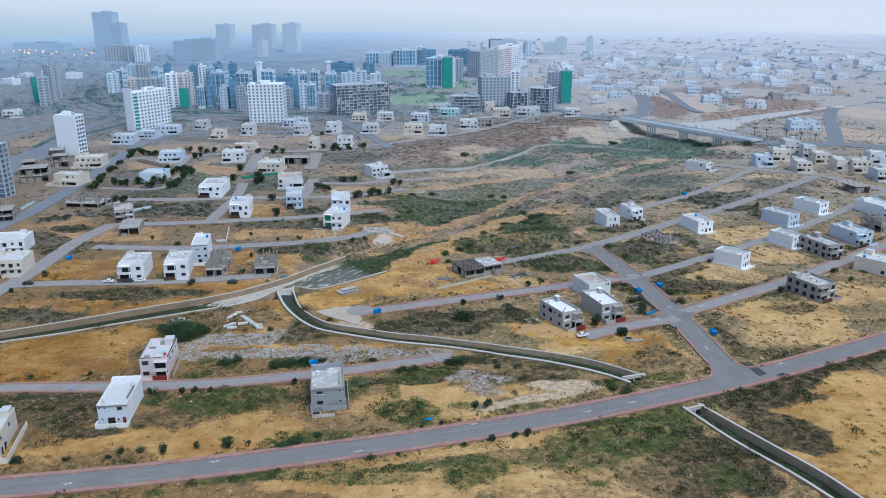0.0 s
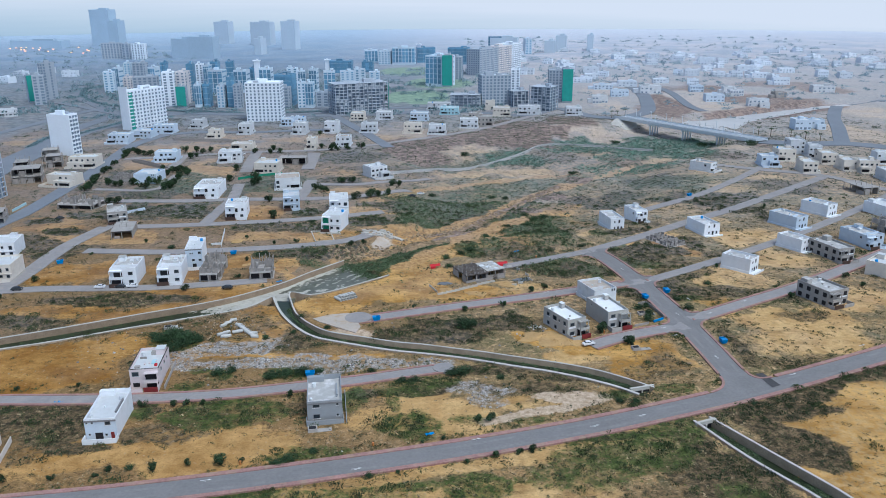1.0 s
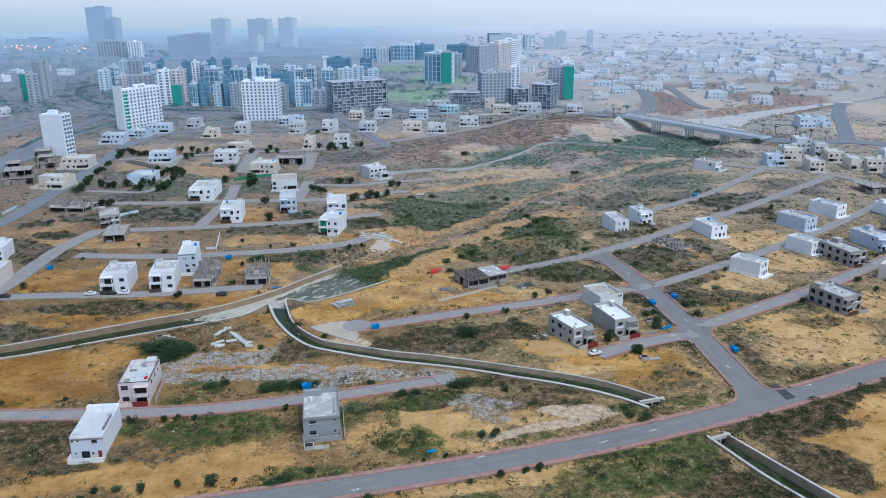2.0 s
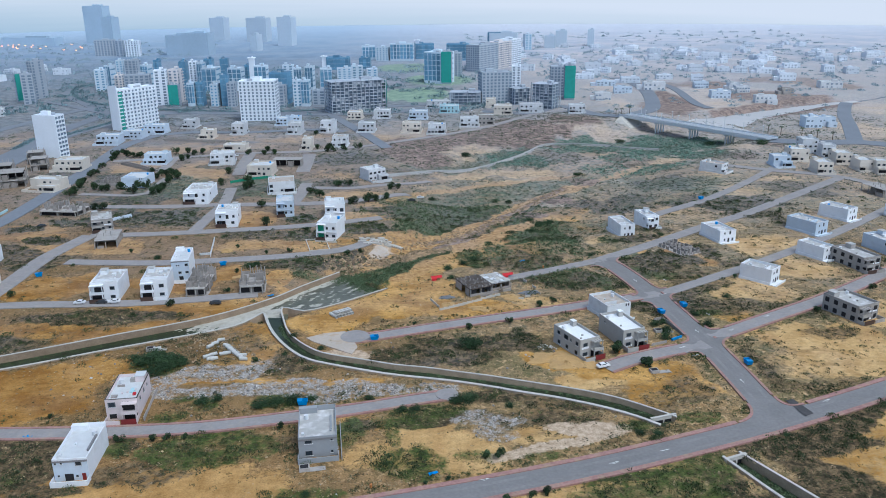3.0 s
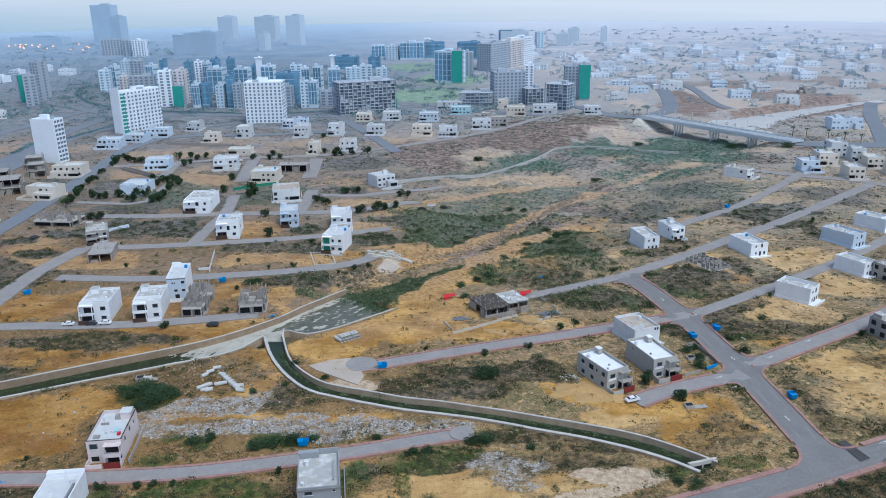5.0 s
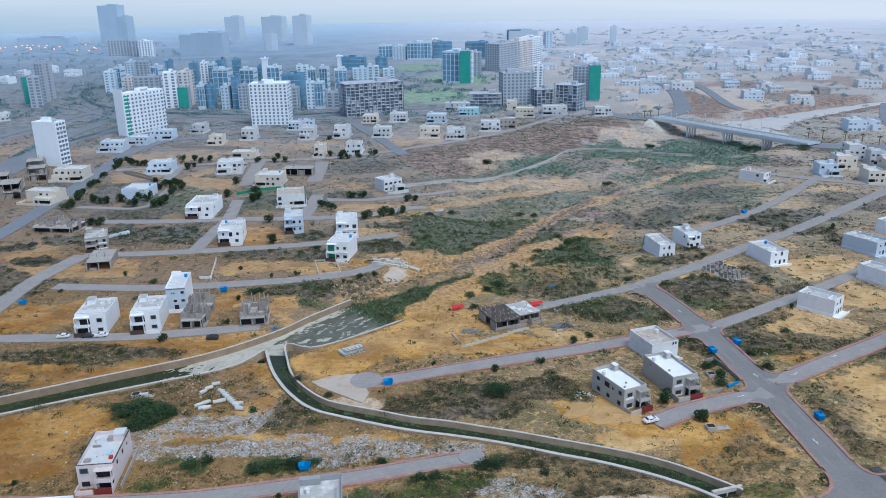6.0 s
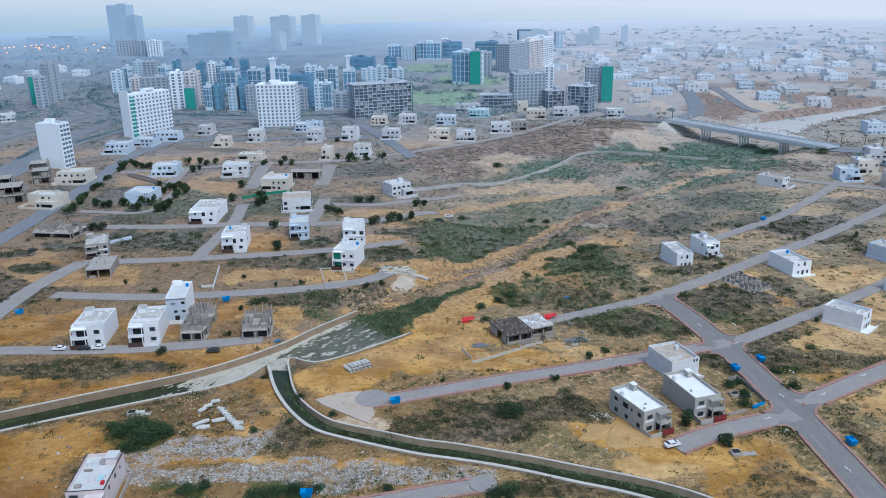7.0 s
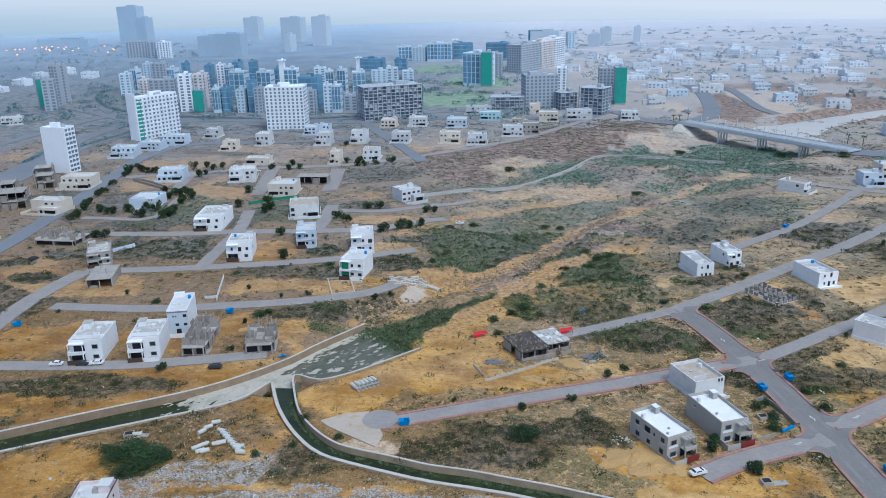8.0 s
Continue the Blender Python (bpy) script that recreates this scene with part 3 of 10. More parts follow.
strip("ochre", [(-119.5, 286.8), (-98.0, 294.0), (-75.6, 303.1), (-57.4, 315.0), (-45.5, 325.6)], 4.5, 1)
strip("dark", [(-126.3, 303.6), (-108.1, 305.5), (-89.5, 307.4)], 4.5, 1)
strip("dark", [(-113.4, 271.8), (-98.8, 278.6), (-83.8, 287.2)], 2, 0.7)
strip("rubble", [(-79.8, 254.2), (-66.9, 257.8), (-56.7, 260.6), (-49.4, 256.6)], 5.5, 1)
strip("rubble", [(-74.7, 247.3), (-61.8, 245.4), (-45.3, 245.3), (-30.6, 244.3), (-16.0, 244.4), (-5.6, 244.8)], 4.5, 0.9)
strip("ochre", [(-86.3, 248.1), (-71.0, 252.9), (-55.1, 252.9), (-37.7, 250.6), (-20.6, 250.1), (-9.9, 250.5)], 2.0, 1)
patch("green", -80.8, 264.7, 7.9, 6.4, 1)
patch("green", -40.0, 238.4, 8.2, 4.1, 1)
patch("green", -60.0, 237.8, 4.6, 3.7, 1)
patch("green", -68.7, 233.3, 5.0, 3.0, 1)
patch("ochre", -49.3, 268.7, 6.9, 9.1, 0.8)
patch("dark", -38.1, 261.7, 5.6, 8.6, 0.8)
patch("dark", -27.0, 262.2, 6.7, 4.9, 0.5)
patch("green", 5.4, 229.9, 10.9, 4.7, 1)
patch("green", -5.3, 219.8, 2.1, 8.6, 0.9)
patch("green", 0.1, 202.0, 4.3, 2.9, 0.9)
patch("green", -38.0, 213.6, 5.5, 5.7, 0.9)
patch("green", -55.6, 219.7, 13.1, 4.9, 1)
patch("green", -59.1, 208.8, 5.3, 3.2, 0.8)
patch("green", -16.7, 222.3, 3.8, 8.8, 0.8)
patch("dark", 12.8, 272.1, 17.5, 9.3, 1)
patch("dark", 3.2, 260.1, 6.7, 4.8, 0.6)
patch("green", -26.7, 226.5, 4.9, 2.6, 0.6)
patch("green", -67.2, 242.6, 4.1, 2.6, 0.8)
patch("dark", -77.6, 219.4, 5.6, 5.4, 0.9)
patch("green", 16.2, 207.0, 5.4, 3.1, 0.6)
strip("sand", [(-15.0, 267.5), (-3.5, 263.5), (7.7, 261.0)], 2.5, 1)
strip("dark", [(86.5, 206.9), (98.8, 212.8), (114.1, 217.8), (131.6, 224.1), (144.6, 229.8), (160.3, 238.2)], 4.5, 1)
patch("dark", 101.7, 190.7, 10.8, 6.9, 1)
patch("dark", 106.4, 181.3, 6.4, 4.5, 1)
patch("dark", 95.8, 201.1, 6.9, 5.5, 1)
patch("green", 64.0, 194.4, 9.2, 6.7, 1)
patch("green", 52.9, 187.1, 7.3, 7.7, 0.8)
patch("dark", 74.8, 181.5, 6.3, 15.2, 0.9)
patch("dark", 78.5, 170.2, 6.0, 8.3, 1)
patch("dark", 84.6, 164.8, 6.6, 5.3, 1)
patch("dark", 51.2, 197.5, 12.7, 3.0, 1)
patch("dark", 79.2, 233.5, 10.8, 11.5, 0.55)
patch("green", 79.5, 221.8, 7.5, 2.9, 0.7)
patch("sand", 30.1, 171.5, 6.8, 7.8, 1)
patch("green", 28.1, 178.3, 3.1, 1.9, 0.8)
patch("dark", 38.0, 235.8, 7.9, 6.7, 0.6)
patch("green", 61.6, 218.7, 5.5, 3.2, 0.9)
patch("green", 33.7, 206.2, 5.3, 1.8, 0.8)
patch("dark", 111.0, 250.8, 3.1, 16.1, 0.7)
patch("dark", 123.3, 237.9, 20.0, 4.5, 0.5)
patch("green", 45.7, 166.8, 2.9, 1.5, 0.7)
patch("dark", 58.2, 168.7, 7.4, 5.3, 0.5)
strip("dark", [(-122.7, 218.7), (-110.6, 219.1), (-94.6, 220.4)], 4, 1)
strip("green", [(-53.8, 174.0), (-36.7, 174.5), (-21.1, 174.5), (-7.2, 176.0), (5.3, 176.9)], 2.5, 0.9)
patch("dark", -97.6, 207.1, 8.0, 8.6, 0.8)
patch("dark", -97.0, 213.1, 6.2, 4.5, 0.9)
patch("green", -50.7, 220.2, 9.6, 5.0, 1)
patch("green", -53.8, 214.9, 6.3, 4.4, 0.8)
patch("dark", -63.2, 211.2, 8.2, 8.6, 0.6)
patch("green", -77.8, 216.2, 3.1, 5.7, 0.8)
patch("dark", -90.0, 197.2, 7.7, 2.8, 0.8)
patch("green", -31.1, 191.4, 8.5, 2.1, 0.9)
patch("green", 5.8, 228.7, 8.9, 4.9, 1)
patch("green", 1.1, 205.7, 5.1, 8.1, 0.8)
patch("green", 21.1, 174.5, 5.3, 4.6, 1)
patch("dark", -27.7, 178.7, 17.9, 1.9, 0.4)
patch("green", -62.7, 169.4, 3.4, 1.8, 0.8)
patch("sand", -52.8, 200.8, 15.7, 7.9, 1)
patch("sand", -91.0, 190.2, 14.0, 4.1, 0.9)
patch("dark", -103.0, 205.8, 9.3, 9.7, 0.6)
patch("dark", -103.8, 197.5, 9.0, 6.1, 0.5)
patch("ochre", -93.3, 196.9, 9.0, 4.8, 0.7)
patch("dark", -160.9, 374.5, 16.1, 9.6, 0.7)
patch("dark", -181.0, 384.6, 16.5, 14.2, 0.7)
patch("ochre", -152.3, 335.0, 12.1, 10.9, 0.9)
patch("dark", -160.5, 434.3, 24.8, 9.9, 0.8)
patch("dark", -155.7, 478.1, 20.4, 11.8, 0.8)
patch("dark", -121.9, 437.6, 18.8, 9.9, 0.8)
patch("green", -139.7, 506.3, 21.6, 22.8, 0.8)
patch("green", -151.8, 499.5, 14.2, 19.2, 0.7)
patch("dark", -88.2, 495.1, 21.2, 12.3, 0.7)
patch("green", -81.1, 518.2, 22.1, 11.7, 0.8)
patch("dark", -220.7, 553.8, 19.6, 19.9, 0.7)
patch("dark", -43.8, 507.5, 18.1, 9.6, 0.7)
patch("dark", -53.1, 405.5, 17.5, 6.3, 0.7)
patch("dark", -31.1, 540.4, 23.7, 10.8, 0.6)
patch("dark", -8.2, 546.8, 27.4, 9.5, 0.6)
patch("dark", -119.6, 565.3, 24.0, 8.0, 0.6)
patch("green", 58.5, 514.3, 51.6, 25.3, 0.5)
patch("green", 13.0, 474.9, 33.1, 22.1, 0.5)
patch("green", 106.0, 528.1, 34.1, 21.3, 0.5)
patch("green", 161.5, 561.7, 37.4, 22.5, 0.45)
patch("green", 136.0, 458.9, 22.4, 18.6, 0.4)
patch("dark", 93.8, 465.4, 29.7, 15.2, 0.4)
patch("green", 222.4, 675.0, 42.6, 24.9, 0.9)
patch("green", 157.1, 646.9, 32.7, 12.9, 0.9)
strip("red", [(8.1, 636.6), (42.7, 658.3), (73.1, 690.8), (101.1, 716.7), (119.6, 726.9)], 12, 1)
strip("red", [(18.4, 616.6), (41.7, 644.6), (71.0, 672.6), (98.5, 699.5), (117.5, 714.9), (137.6, 710.9)], 11, 1)
strip("green", [(10.1, 567.9), (30.0, 573.4), (51.2, 587.3), (76.2, 621.8), (98.8, 649.8), (121.1, 667.4), (154.3, 692.0)], 6, 0.9)
strip("sand", [(5.5, 491.7), (20.3, 508.5), (45.1, 523.6), (71.1, 536.7), (97.7, 545.9)], 4.5, 1)
patch("sand", 47.2, 643.6, 12.2, 8.3, 0.6)
patch("sand", 34.9, 549.2, 18.9, 9.1, 0.7)
patch("sand", -21.3, 536.5, 14.8, 12.5, 0.6)
patch("dark", 114.1, 612.2, 22.8, 25.8, 0.6)
patch("green", 30.2, 484.4, 27.8, 26.9, 0.6)
patch("green", 58.6, 500.1, 14.3, 13.4, 0.6)
patch("dark", 39.7, 454.4, 16.8, 11.2, 0.8)
patch("green", -0.3, 444.2, 8.8, 13.4, 0.7)
patch("green", 6.4, 411.9, 9.1, 4.7, 0.7)
patch("green", 59.7, 440.2, 7.5, 7.4, 1)
patch("green", 67.9, 416.2, 8.2, 11.0, 0.9)
patch("green", 70.6, 431.3, 4.9, 5.6, 1)
patch("ochre", 53.8, 417.2, 8.2, 8.5, 0.8)
patch("sand", 14.1, 593.7, 11.5, 11.6, 0.5)
patch("dark", 7.4, 597.1, 15.0, 7.6, 0.6)
patch("ochre", -20.9, 457.0, 7.8, 6.4, 0.7)
patch("sand", 1.3, 733.8, 23.4, 14.9, 0.8)
patch("sand", -1.0, 671.8, 21.4, 12.4, 0.9)
patch("sand", 170.2, 742.8, 11.9, 19.0, 0.8)
patch("sand", -133.7, 542.6, 11.9, 32.7, 1)
patch("sand", -176.0, 634.1, 32.4, 19.1, 1)
patch("sand", -179.5, 574.3, 12.8, 21.6, 1)
patch("sand", -251.1, 658.0, 17.1, 20.7, 0.8)
patch("sand", -313.8, 667.7, 13.2, 25.7, 0.8)
patch("ochre", -77.9, 429.9, 11.7, 14.5, 1)
patch("sand", -127.7, 558.7, 7.0, 36.3, 0.9)
patch("sand", -135.7, 687.3, 26.3, 13.6, 0.8)
patch("dark", -120.5, 438.8, 16.0, 18.6, 1)
patch("dark", -157.2, 482.5, 23.9, 7.3, 1)
patch("green", -140.1, 508.5, 7.9, 25.9, 1)
patch("green", -92.2, 494.0, 12.2, 15.4, 0.6)
patch("dark", -103.2, 489.4, 13.6, 17.3, 0.8)
patch("dark", -56.8, 435.1, 9.2, 11.6, 0.9)
patch("ochre", -41.7, 538.5, 11.6, 10.7, 0.8)
patch("sand", -31.2, 481.5, 26.3, 6.2, 0.9)
patch("ochre", -7.2, 432.3, 18.1, 8.2, 1)
patch("dark", -75.0, 409.4, 14.7, 7.2, 1)
patch("dark", -21.6, 410.1, 14.6, 7.2, 0.9)
patch("ochre", -185.7, 426.5, 15.7, 7.9, 1)
patch("dark", -34.8, 589.1, 18.3, 19.5, 0.8)
patch("red", 1.9, 620.3, 23.1, 29.1, 1)
patch("green", -8.4, 523.2, 6.4, 6.3, 0.7)
patch("sand", -1.9, 692.3, 26.0, 27.7, 1)
patch("dark", -144.4, 462.2, 17.1, 2.8, 0.8)
strip("sand", [(-24.1, 176.5), (-4.2, 180.9), (18.3, 185.9), (34.1, 189.9), (50.7, 194.7), (68.6, 200.9)], 3.2, 0.9)
strip("pale", [(20.2, 206.1), (37.4, 210.6), (50.2, 214.9), (57.7, 217.7)], 2.6, 0.9)
patch("green", 54.4, 433.6, 8.3, 9.3, 1)
patch("green", 70.6, 423.7, 6.3, 9.0, 1)
patch("dark", 72.2, 401.1, 10.9, 16.2, 0.8)
patch("green", 77.2, 391.8, 9.3, 12.1, 0.6)
patch("ochre", 49.6, 397.1, 9.4, 10.5, 0.9)
patch("sand", 90.0, 388.9, 6.6, 8.6, 0.8)
patch("dark", 32.7, 440.7, 12.0, 12.8, 0.8)
patch("dark", -8.0, 353.4, 9.6, 5.6, 0.4)
patch("red", 64.5, 451.3, 13.8, 6.7, 0.9)
patch("red", 87.6, 483.4, 14.8, 9.0, 0.9)
patch("pale", 85.5, 472.1, 9.6, 6.1, 0.7)
patch("pale", 132.9, 529.4, 7.9, 7.7, 0.6)
patch("red", 116.7, 530.9, 10.8, 9.3, 0.8)
patch("sand", 44.8, 618.0, 14.6, 25.9, 0.6)
patch("sand", 65.3, 631.6, 10.7, 15.8, 0.6)
patch("red", 8.7, 594.6, 24.1, 27.9, 0.9)
patch("dark", -11.9, 623.7, 12.7, 13.1, 0.8)
patch("dark", 17.9, 629.6, 17.0, 11.2, 0.8)
patch("red", 98.0, 677.2, 27.4, 36.5, 1)
patch("sand", 166.3, 688.9, 9.3, 21.6, 0.7)
patch("sand", 177.7, 696.0, 11.7, 16.6, 0.6)
patch("green", 52.3, 585.1, 15.9, 11.2, 0.8)
patch("green", 23.6, 569.5, 15.4, 7.1, 0.8)
patch("green", 77.3, 623.4, 16.9, 12.6, 0.7)
patch("dark", 109.0, 658.6, 13.4, 14.1, 0.8)
patch("sand", 56.4, 532.1, 18.0, 7.8, 0.8)
patch("sand", 24.6, 515.6, 21.0, 7.3, 0.7)
patch("green", 207.0, 635.9, 21.5, 34.9, 1)
patch("green", 167.9, 607.7, 24.7, 15.9, 0.7)
patch("green", 172.2, 489.4, 19.9, 24.0, 0.8)
patch("dark", 161.3, 508.6, 20.7, 22.8, 0.8)
patch("sand", 194.3, 610.6, 12.4, 10.1, 0.8)
patch("dark", 233.8, 572.5, 15.5, 14.8, 0.7)
patch("dark", 167.3, 458.7, 15.5, 9.6, 0.7)
patch("dark", 183.4, 435.9, 17.7, 17.5, 0.7)
patch("sand", 189.5, 465.6, 12.6, 14.9, 0.6)
patch("sand", 233.5, 496.1, 15.1, 14.2, 0.7)
patch("dark", 233.5, 461.7, 14.1, 12.3, 0.8)
patch("sand", 157.5, 401.7, 10.9, 9.3, 0.7)
patch("dark", 190.5, 408.8, 5.6, 13.5, 0.9)
patch("sand", 163.2, 370.4, 15.1, 12.6, 1)
patch("dark", 146.1, 348.7, 14.2, 5.6, 0.7)
patch("green", 96.6, 363.7, 4.9, 6.0, 0.8)
patch("sand", 122.8, 381.9, 13.0, 8.3, 0.8)
patch("dark", 121.8, 399.9, 10.9, 5.5, 0.7)
strip("green", [(-16.1, 345.1), (-5.7, 355.8), (6.7, 367.9), (20.0, 380.0)], 7.0, 1)
patch("sand", -376.2, 820.6, 19.6, 29.7, 0.9)
patch("sand", -326.5, 851.6, 26.1, 16.0, 0.8)
patch("green", -347.0, 761.8, 18.2, 22.4, 0.6)
patch("sand", -8.0, 667.8, 20.3, 25.1, 1)
patch("sand", 66.7, 737.9, 19.9, 15.4, 0.7)
patch("sand", 216.8, 847.0, 17.0, 40.9, 0.9)
patch("sand", 316.3, 814.5, 21.8, 38.1, 0.9)
patch("red", 285.9, 860.0, 14.4, 76.6, 0.9)
patch("red", 362.1, 789.7, 31.6, 43.1, 0.6)
patch("sand", 375.9, 674.6, 20.3, 31.6, 0.8)
patch("red", 428.2, 842.4, 33.6, 32.7, 0.6)
patch("sand", 389.0, 918.0, 24.4, 38.7, 0.7)
patch("ochre", 128.0, 196.0, 34.0, 36.0, 0.5)
patch("ochre", 112.0, 172.0, 16.0, 16.0, 0.5)
strip("green", [(-22.8, 344.8), (-14.8, 352.3), (-2.4, 361.6), (10.7, 371.6), (21.5, 377.8)], 7.5, 1)
patch("dark", -100.3, 218.0, 8.5, 6.4, 0.9)
patch("dark", -102.2, 209.1, 4.9, 6.0, 0.9)
patch("dark", -88.5, 198.1, 10.4, 2.4, 0.8)
patch("dark", -78.1, 217.9, 4.0, 6.2, 0.8)
patch("dark", -108.7, 225.0, 15.1, 3.0, 0.9)
patch("dark", -75.8, 203.5, 3.7, 4.4, 0.7)
patch("dark", -114.5, 218.7, 6.8, 3.9, 0.9)
patch("green", -97.8, 204.7, 2.7, 3.4, 0.5)
strip("bank", [(-95.9, 255.8), (-85.7, 256.0)], 3, 0.5)
strip("red", [(292.0, 770.0), (340.0, 800.0), (425.0, 850.0)], 9, 1)
strip("red", [(322.0, 735.0), (368.0, 762.0), (452.0, 812.0)], 7, 1)
patch("green", 223.7, 667.5, 23.1, 28.8, 1)
patch("green", 178.2, 626.4, 13.5, 16.1, 1)
patch("green", 168.1, 485.6, 14.8, 11.1, 0.9)
patch("green", 151.0, 493.0, 20.8, 28.4, 0.4)
patch("sand", 188.6, 472.1, 18.6, 25.4, 0.45)
patch("sand", 195.3, 513.8, 13.5, 10.8, 0.5)
patch("sand", 206.8, 731.9, 14.7, 21.6, 0.6)
patch("sand", 254.9, 618.3, 10.9, 29.7, 0.6)
patch("red", 273.2, 830.1, 13.3, 57.5, 0.9)
patch("red", 281.5, 610.2, 14.5, 19.6, 0.8)
patch("red", 236.0, 568.0, 12.0, 15.1, 0.6)
patch("green", 219.8, 597.2, 17.8, 23.7, 0.7)
patch("sand", 295.7, 895.6, 14.4, 37.5, 0.8)
patch("sand", 317.8, 826.3, 21.1, 29.4, 0.9)
patch("sand", 175.2, 715.2, 13.1, 12.5, 0.6)
patch("dark", 125.4, 452.2, 13.0, 15.2, 0.4)
patch("sand", 145.1, 424.1, 16.6, 15.8, 0.4)
patch("red", 379.2, 877.0, 48.2, 47.4, 0.7)
patch("red", 429.1, 858.4, 32.2, 30.8, 0.7)
patch("red", 364.5, 975.5, 37.3, 43.6, 0.7)
patch("red", 469.0, 1016.2, 57.6, 43.0, 0.6)
patch("red", 308.5, 983.8, 25.3, 43.5, 0.6)
patch("red", 504.1, 955.0, 36.0, 44.5, 0.6)
patch("sand", 317.8, 885.3, 33.9, 35.5, 0.9)
patch("sand", 255.5, 788.2, 24.2, 19.9, 0.8)
dirt_track([(-7.7, 465.8), (21.3, 507.9), (52.6, 523.4), (85.4, 536.8), (115.3, 547.9)], 6.0)
dirt_track([(-20.4, 321.2), (-1.1, 334.8), (17.7, 358.4), (30.9, 390.6), (48.6, 417.8)], 7.0)
dirt_track([(-135.1, 244.6), (-114.8, 248.6), (-94.4, 261.2)], 5.0)
strip("sand", [(-24.0, 175.3), (-4.2, 180.9), (18.3, 185.6), (33.8, 188.2)], 3.6, 0.9)
road([(-120.9, 170.0), (-100.9, 173.1), (-74.7, 176.1), (-47.6, 180.3), (-19.2, 185.6), (11.1, 192.0), (43.9, 200.3), (70.8, 208.6), (100.8, 219.0), (134.5, 232.6), (164.5, 245.5), (218.2, 269.1)], 7.5, "main", kerb=True)
road([(101.4, 217.5), (101.1, 231.0), (100.8, 243.0), (100.3, 256.4), (99.5, 271.4), (98.0, 288.0), (96.4, 302.7), (94.3, 316.0), (92.0, 330.5), (88.5, 346.0), (85.2, 357.0)], 8.6, "cross", kerb=True)
road([(22.6, 330.3), (44.8, 338.3), (64.3, 346.9), (84.9, 356.8)], 5.3, "lane")
road([(84.9, 356.8), (115.5, 378.4), (146.4, 401.7), (180.8, 426.7), (222.0, 460.4), (271.5, 501.3)], 6.3, "lane")
road([(-21.4, 280.3), (-14.0, 282.1), (3.2, 287.4), (23.5, 293.4), (51.8, 301.2), (76.8, 309.1), (100.3, 316.0)], 5.8, "lane", kerb=True)
road([(100.3, 316.0), (123.5, 330.3), (164.0, 356.4), (212.2, 392.0), (256.6, 428.0), (311.3, 473.9)], 5.4, "lane")
road([(103.2, 274.1), (128.5, 288.5), (159.6, 306.2), (197.5, 331.4), (242.8, 362.6)], 6.1, "lane", kerb=True)
road([(99.3, 268.9), (80.8, 263.1), (69.2, 258.2), (61.2, 253.8)], 6.2, "lane", kerb=True)
road([(120.9, 419.5), (167.6, 454.1), (206.7, 492.3), (246.0, 535.8)], 5.4, "lane")
road([(205.2, 545.2), (234.7, 523.4), (270.0, 499.6), (293.9, 445.6)], 7.4, "lane")
road([(-145.4, 222.6), (-124.6, 226.1), (-105.5, 225.5), (-83.1, 225.0), (-57.4, 226.0), (-31.7, 230.2), (-15.7, 233.3), (-1.2, 237.1), (11.9, 240.1)], 5.2, "lane", kerb=True)
road([(-171.9, 294.7), (-168.0, 313.6), (-164.7, 337.1), (-163.2, 376.8), (-155.8, 410.1)], 8.2, "lane")
road([(-165.9, 318.8), (-148.1, 320.4), (-124.5, 319.7), (-101.0, 319.7), (-78.1, 322.5), (-59.5, 325.7)], 6.1, "lane")
road([(-151.4, 370.6), (-114.2, 366.5), (-82.4, 368.1), (-50.6, 372.5), (-29.1, 379.7), (-19.7, 388.9)], 6.6, "lane")
road([(-155.8, 410.1), (-126.5, 410.4), (-97.4, 412.9), (-62.0, 417.4), (-38.1, 422.8), (-13.6, 430.7)], 6.6, "lane")
road([(-198.8, 467.5), (-141.0, 462.3), (-101.6, 463.7), (-61.4, 462.4), (-28.1, 467.2), (0.9, 484.5)], 7.0, "lane")
road([(-106.2, 412.4), (-104.6, 439.1), (-102.6, 465.2), (-105.8, 502.5)], 6.6, "lane")
road([(-64.1, 462.6), (-62.2, 484.0), (-61.7, 510.8)], 7.4, "lane")
road([(-67.9, 542.9), (-68.5, 572.3), (-69.4, 600.3)], 9.0, "lane")
road([(-108.6, 536.6), (-111.1, 565.2), (-113.4, 608.0)], 8.2, "lane")
road([(-192.7, 494.5), (-176.0, 491.6), (-160.7, 488.8), (-153.1, 494.0), (-152.8, 516.6), (-153.1, 532.2)], 4.6, "lane")
road([(-161.6, 549.5), (-163.6, 579.1), (-165.0, 600.6)], 6.6, "lane")
road([(-58.6, 499.3), (-29.7, 497.3), (-8.3, 511.1), (14.6, 535.3)], 5.7, "lane")
road([(-215.8, 359.9), (-214.9, 411.7), (-210.8, 442.4), (-211.0, 498.7), (-213.4, 576.5), (-216.8, 644.4), (-205.4, 691.9)], 10.0, "avenue")
road([(-205.4, 691.9), (-178.7, 701.6), (-133.9, 698.1), (-80.7, 706.0), (-50.0, 694.6)], 9.0, "avenue")
road([(-205.2, 588.4), (-166.0, 596.2), (-117.7, 608.4), (-70.6, 611.8), (-27.7, 630.3), (-0.6, 648.7), (28.1, 668.3), (64.6, 700.8), (107.2, 753.8), (154.6, 819.7)], 6.6, "lane")
road([(-14.0, 619.5), (-34.7, 684.6), (-56.0, 746.0), (-73.7, 798.4)], 9.0, "avenue")
road([(-273.9, 467.0), (-274.1, 535.7), (-277.2, 613.2), (-279.5, 697.7), (-264.0, 752.5), (-242.5, 804.6), (-183.4, 815.3), (-123.6, 794.8), (-67.4, 790.2), (-11.7, 797.2), (22.9, 822.5), (73.0, 794.0)], 13.0, "avenue")
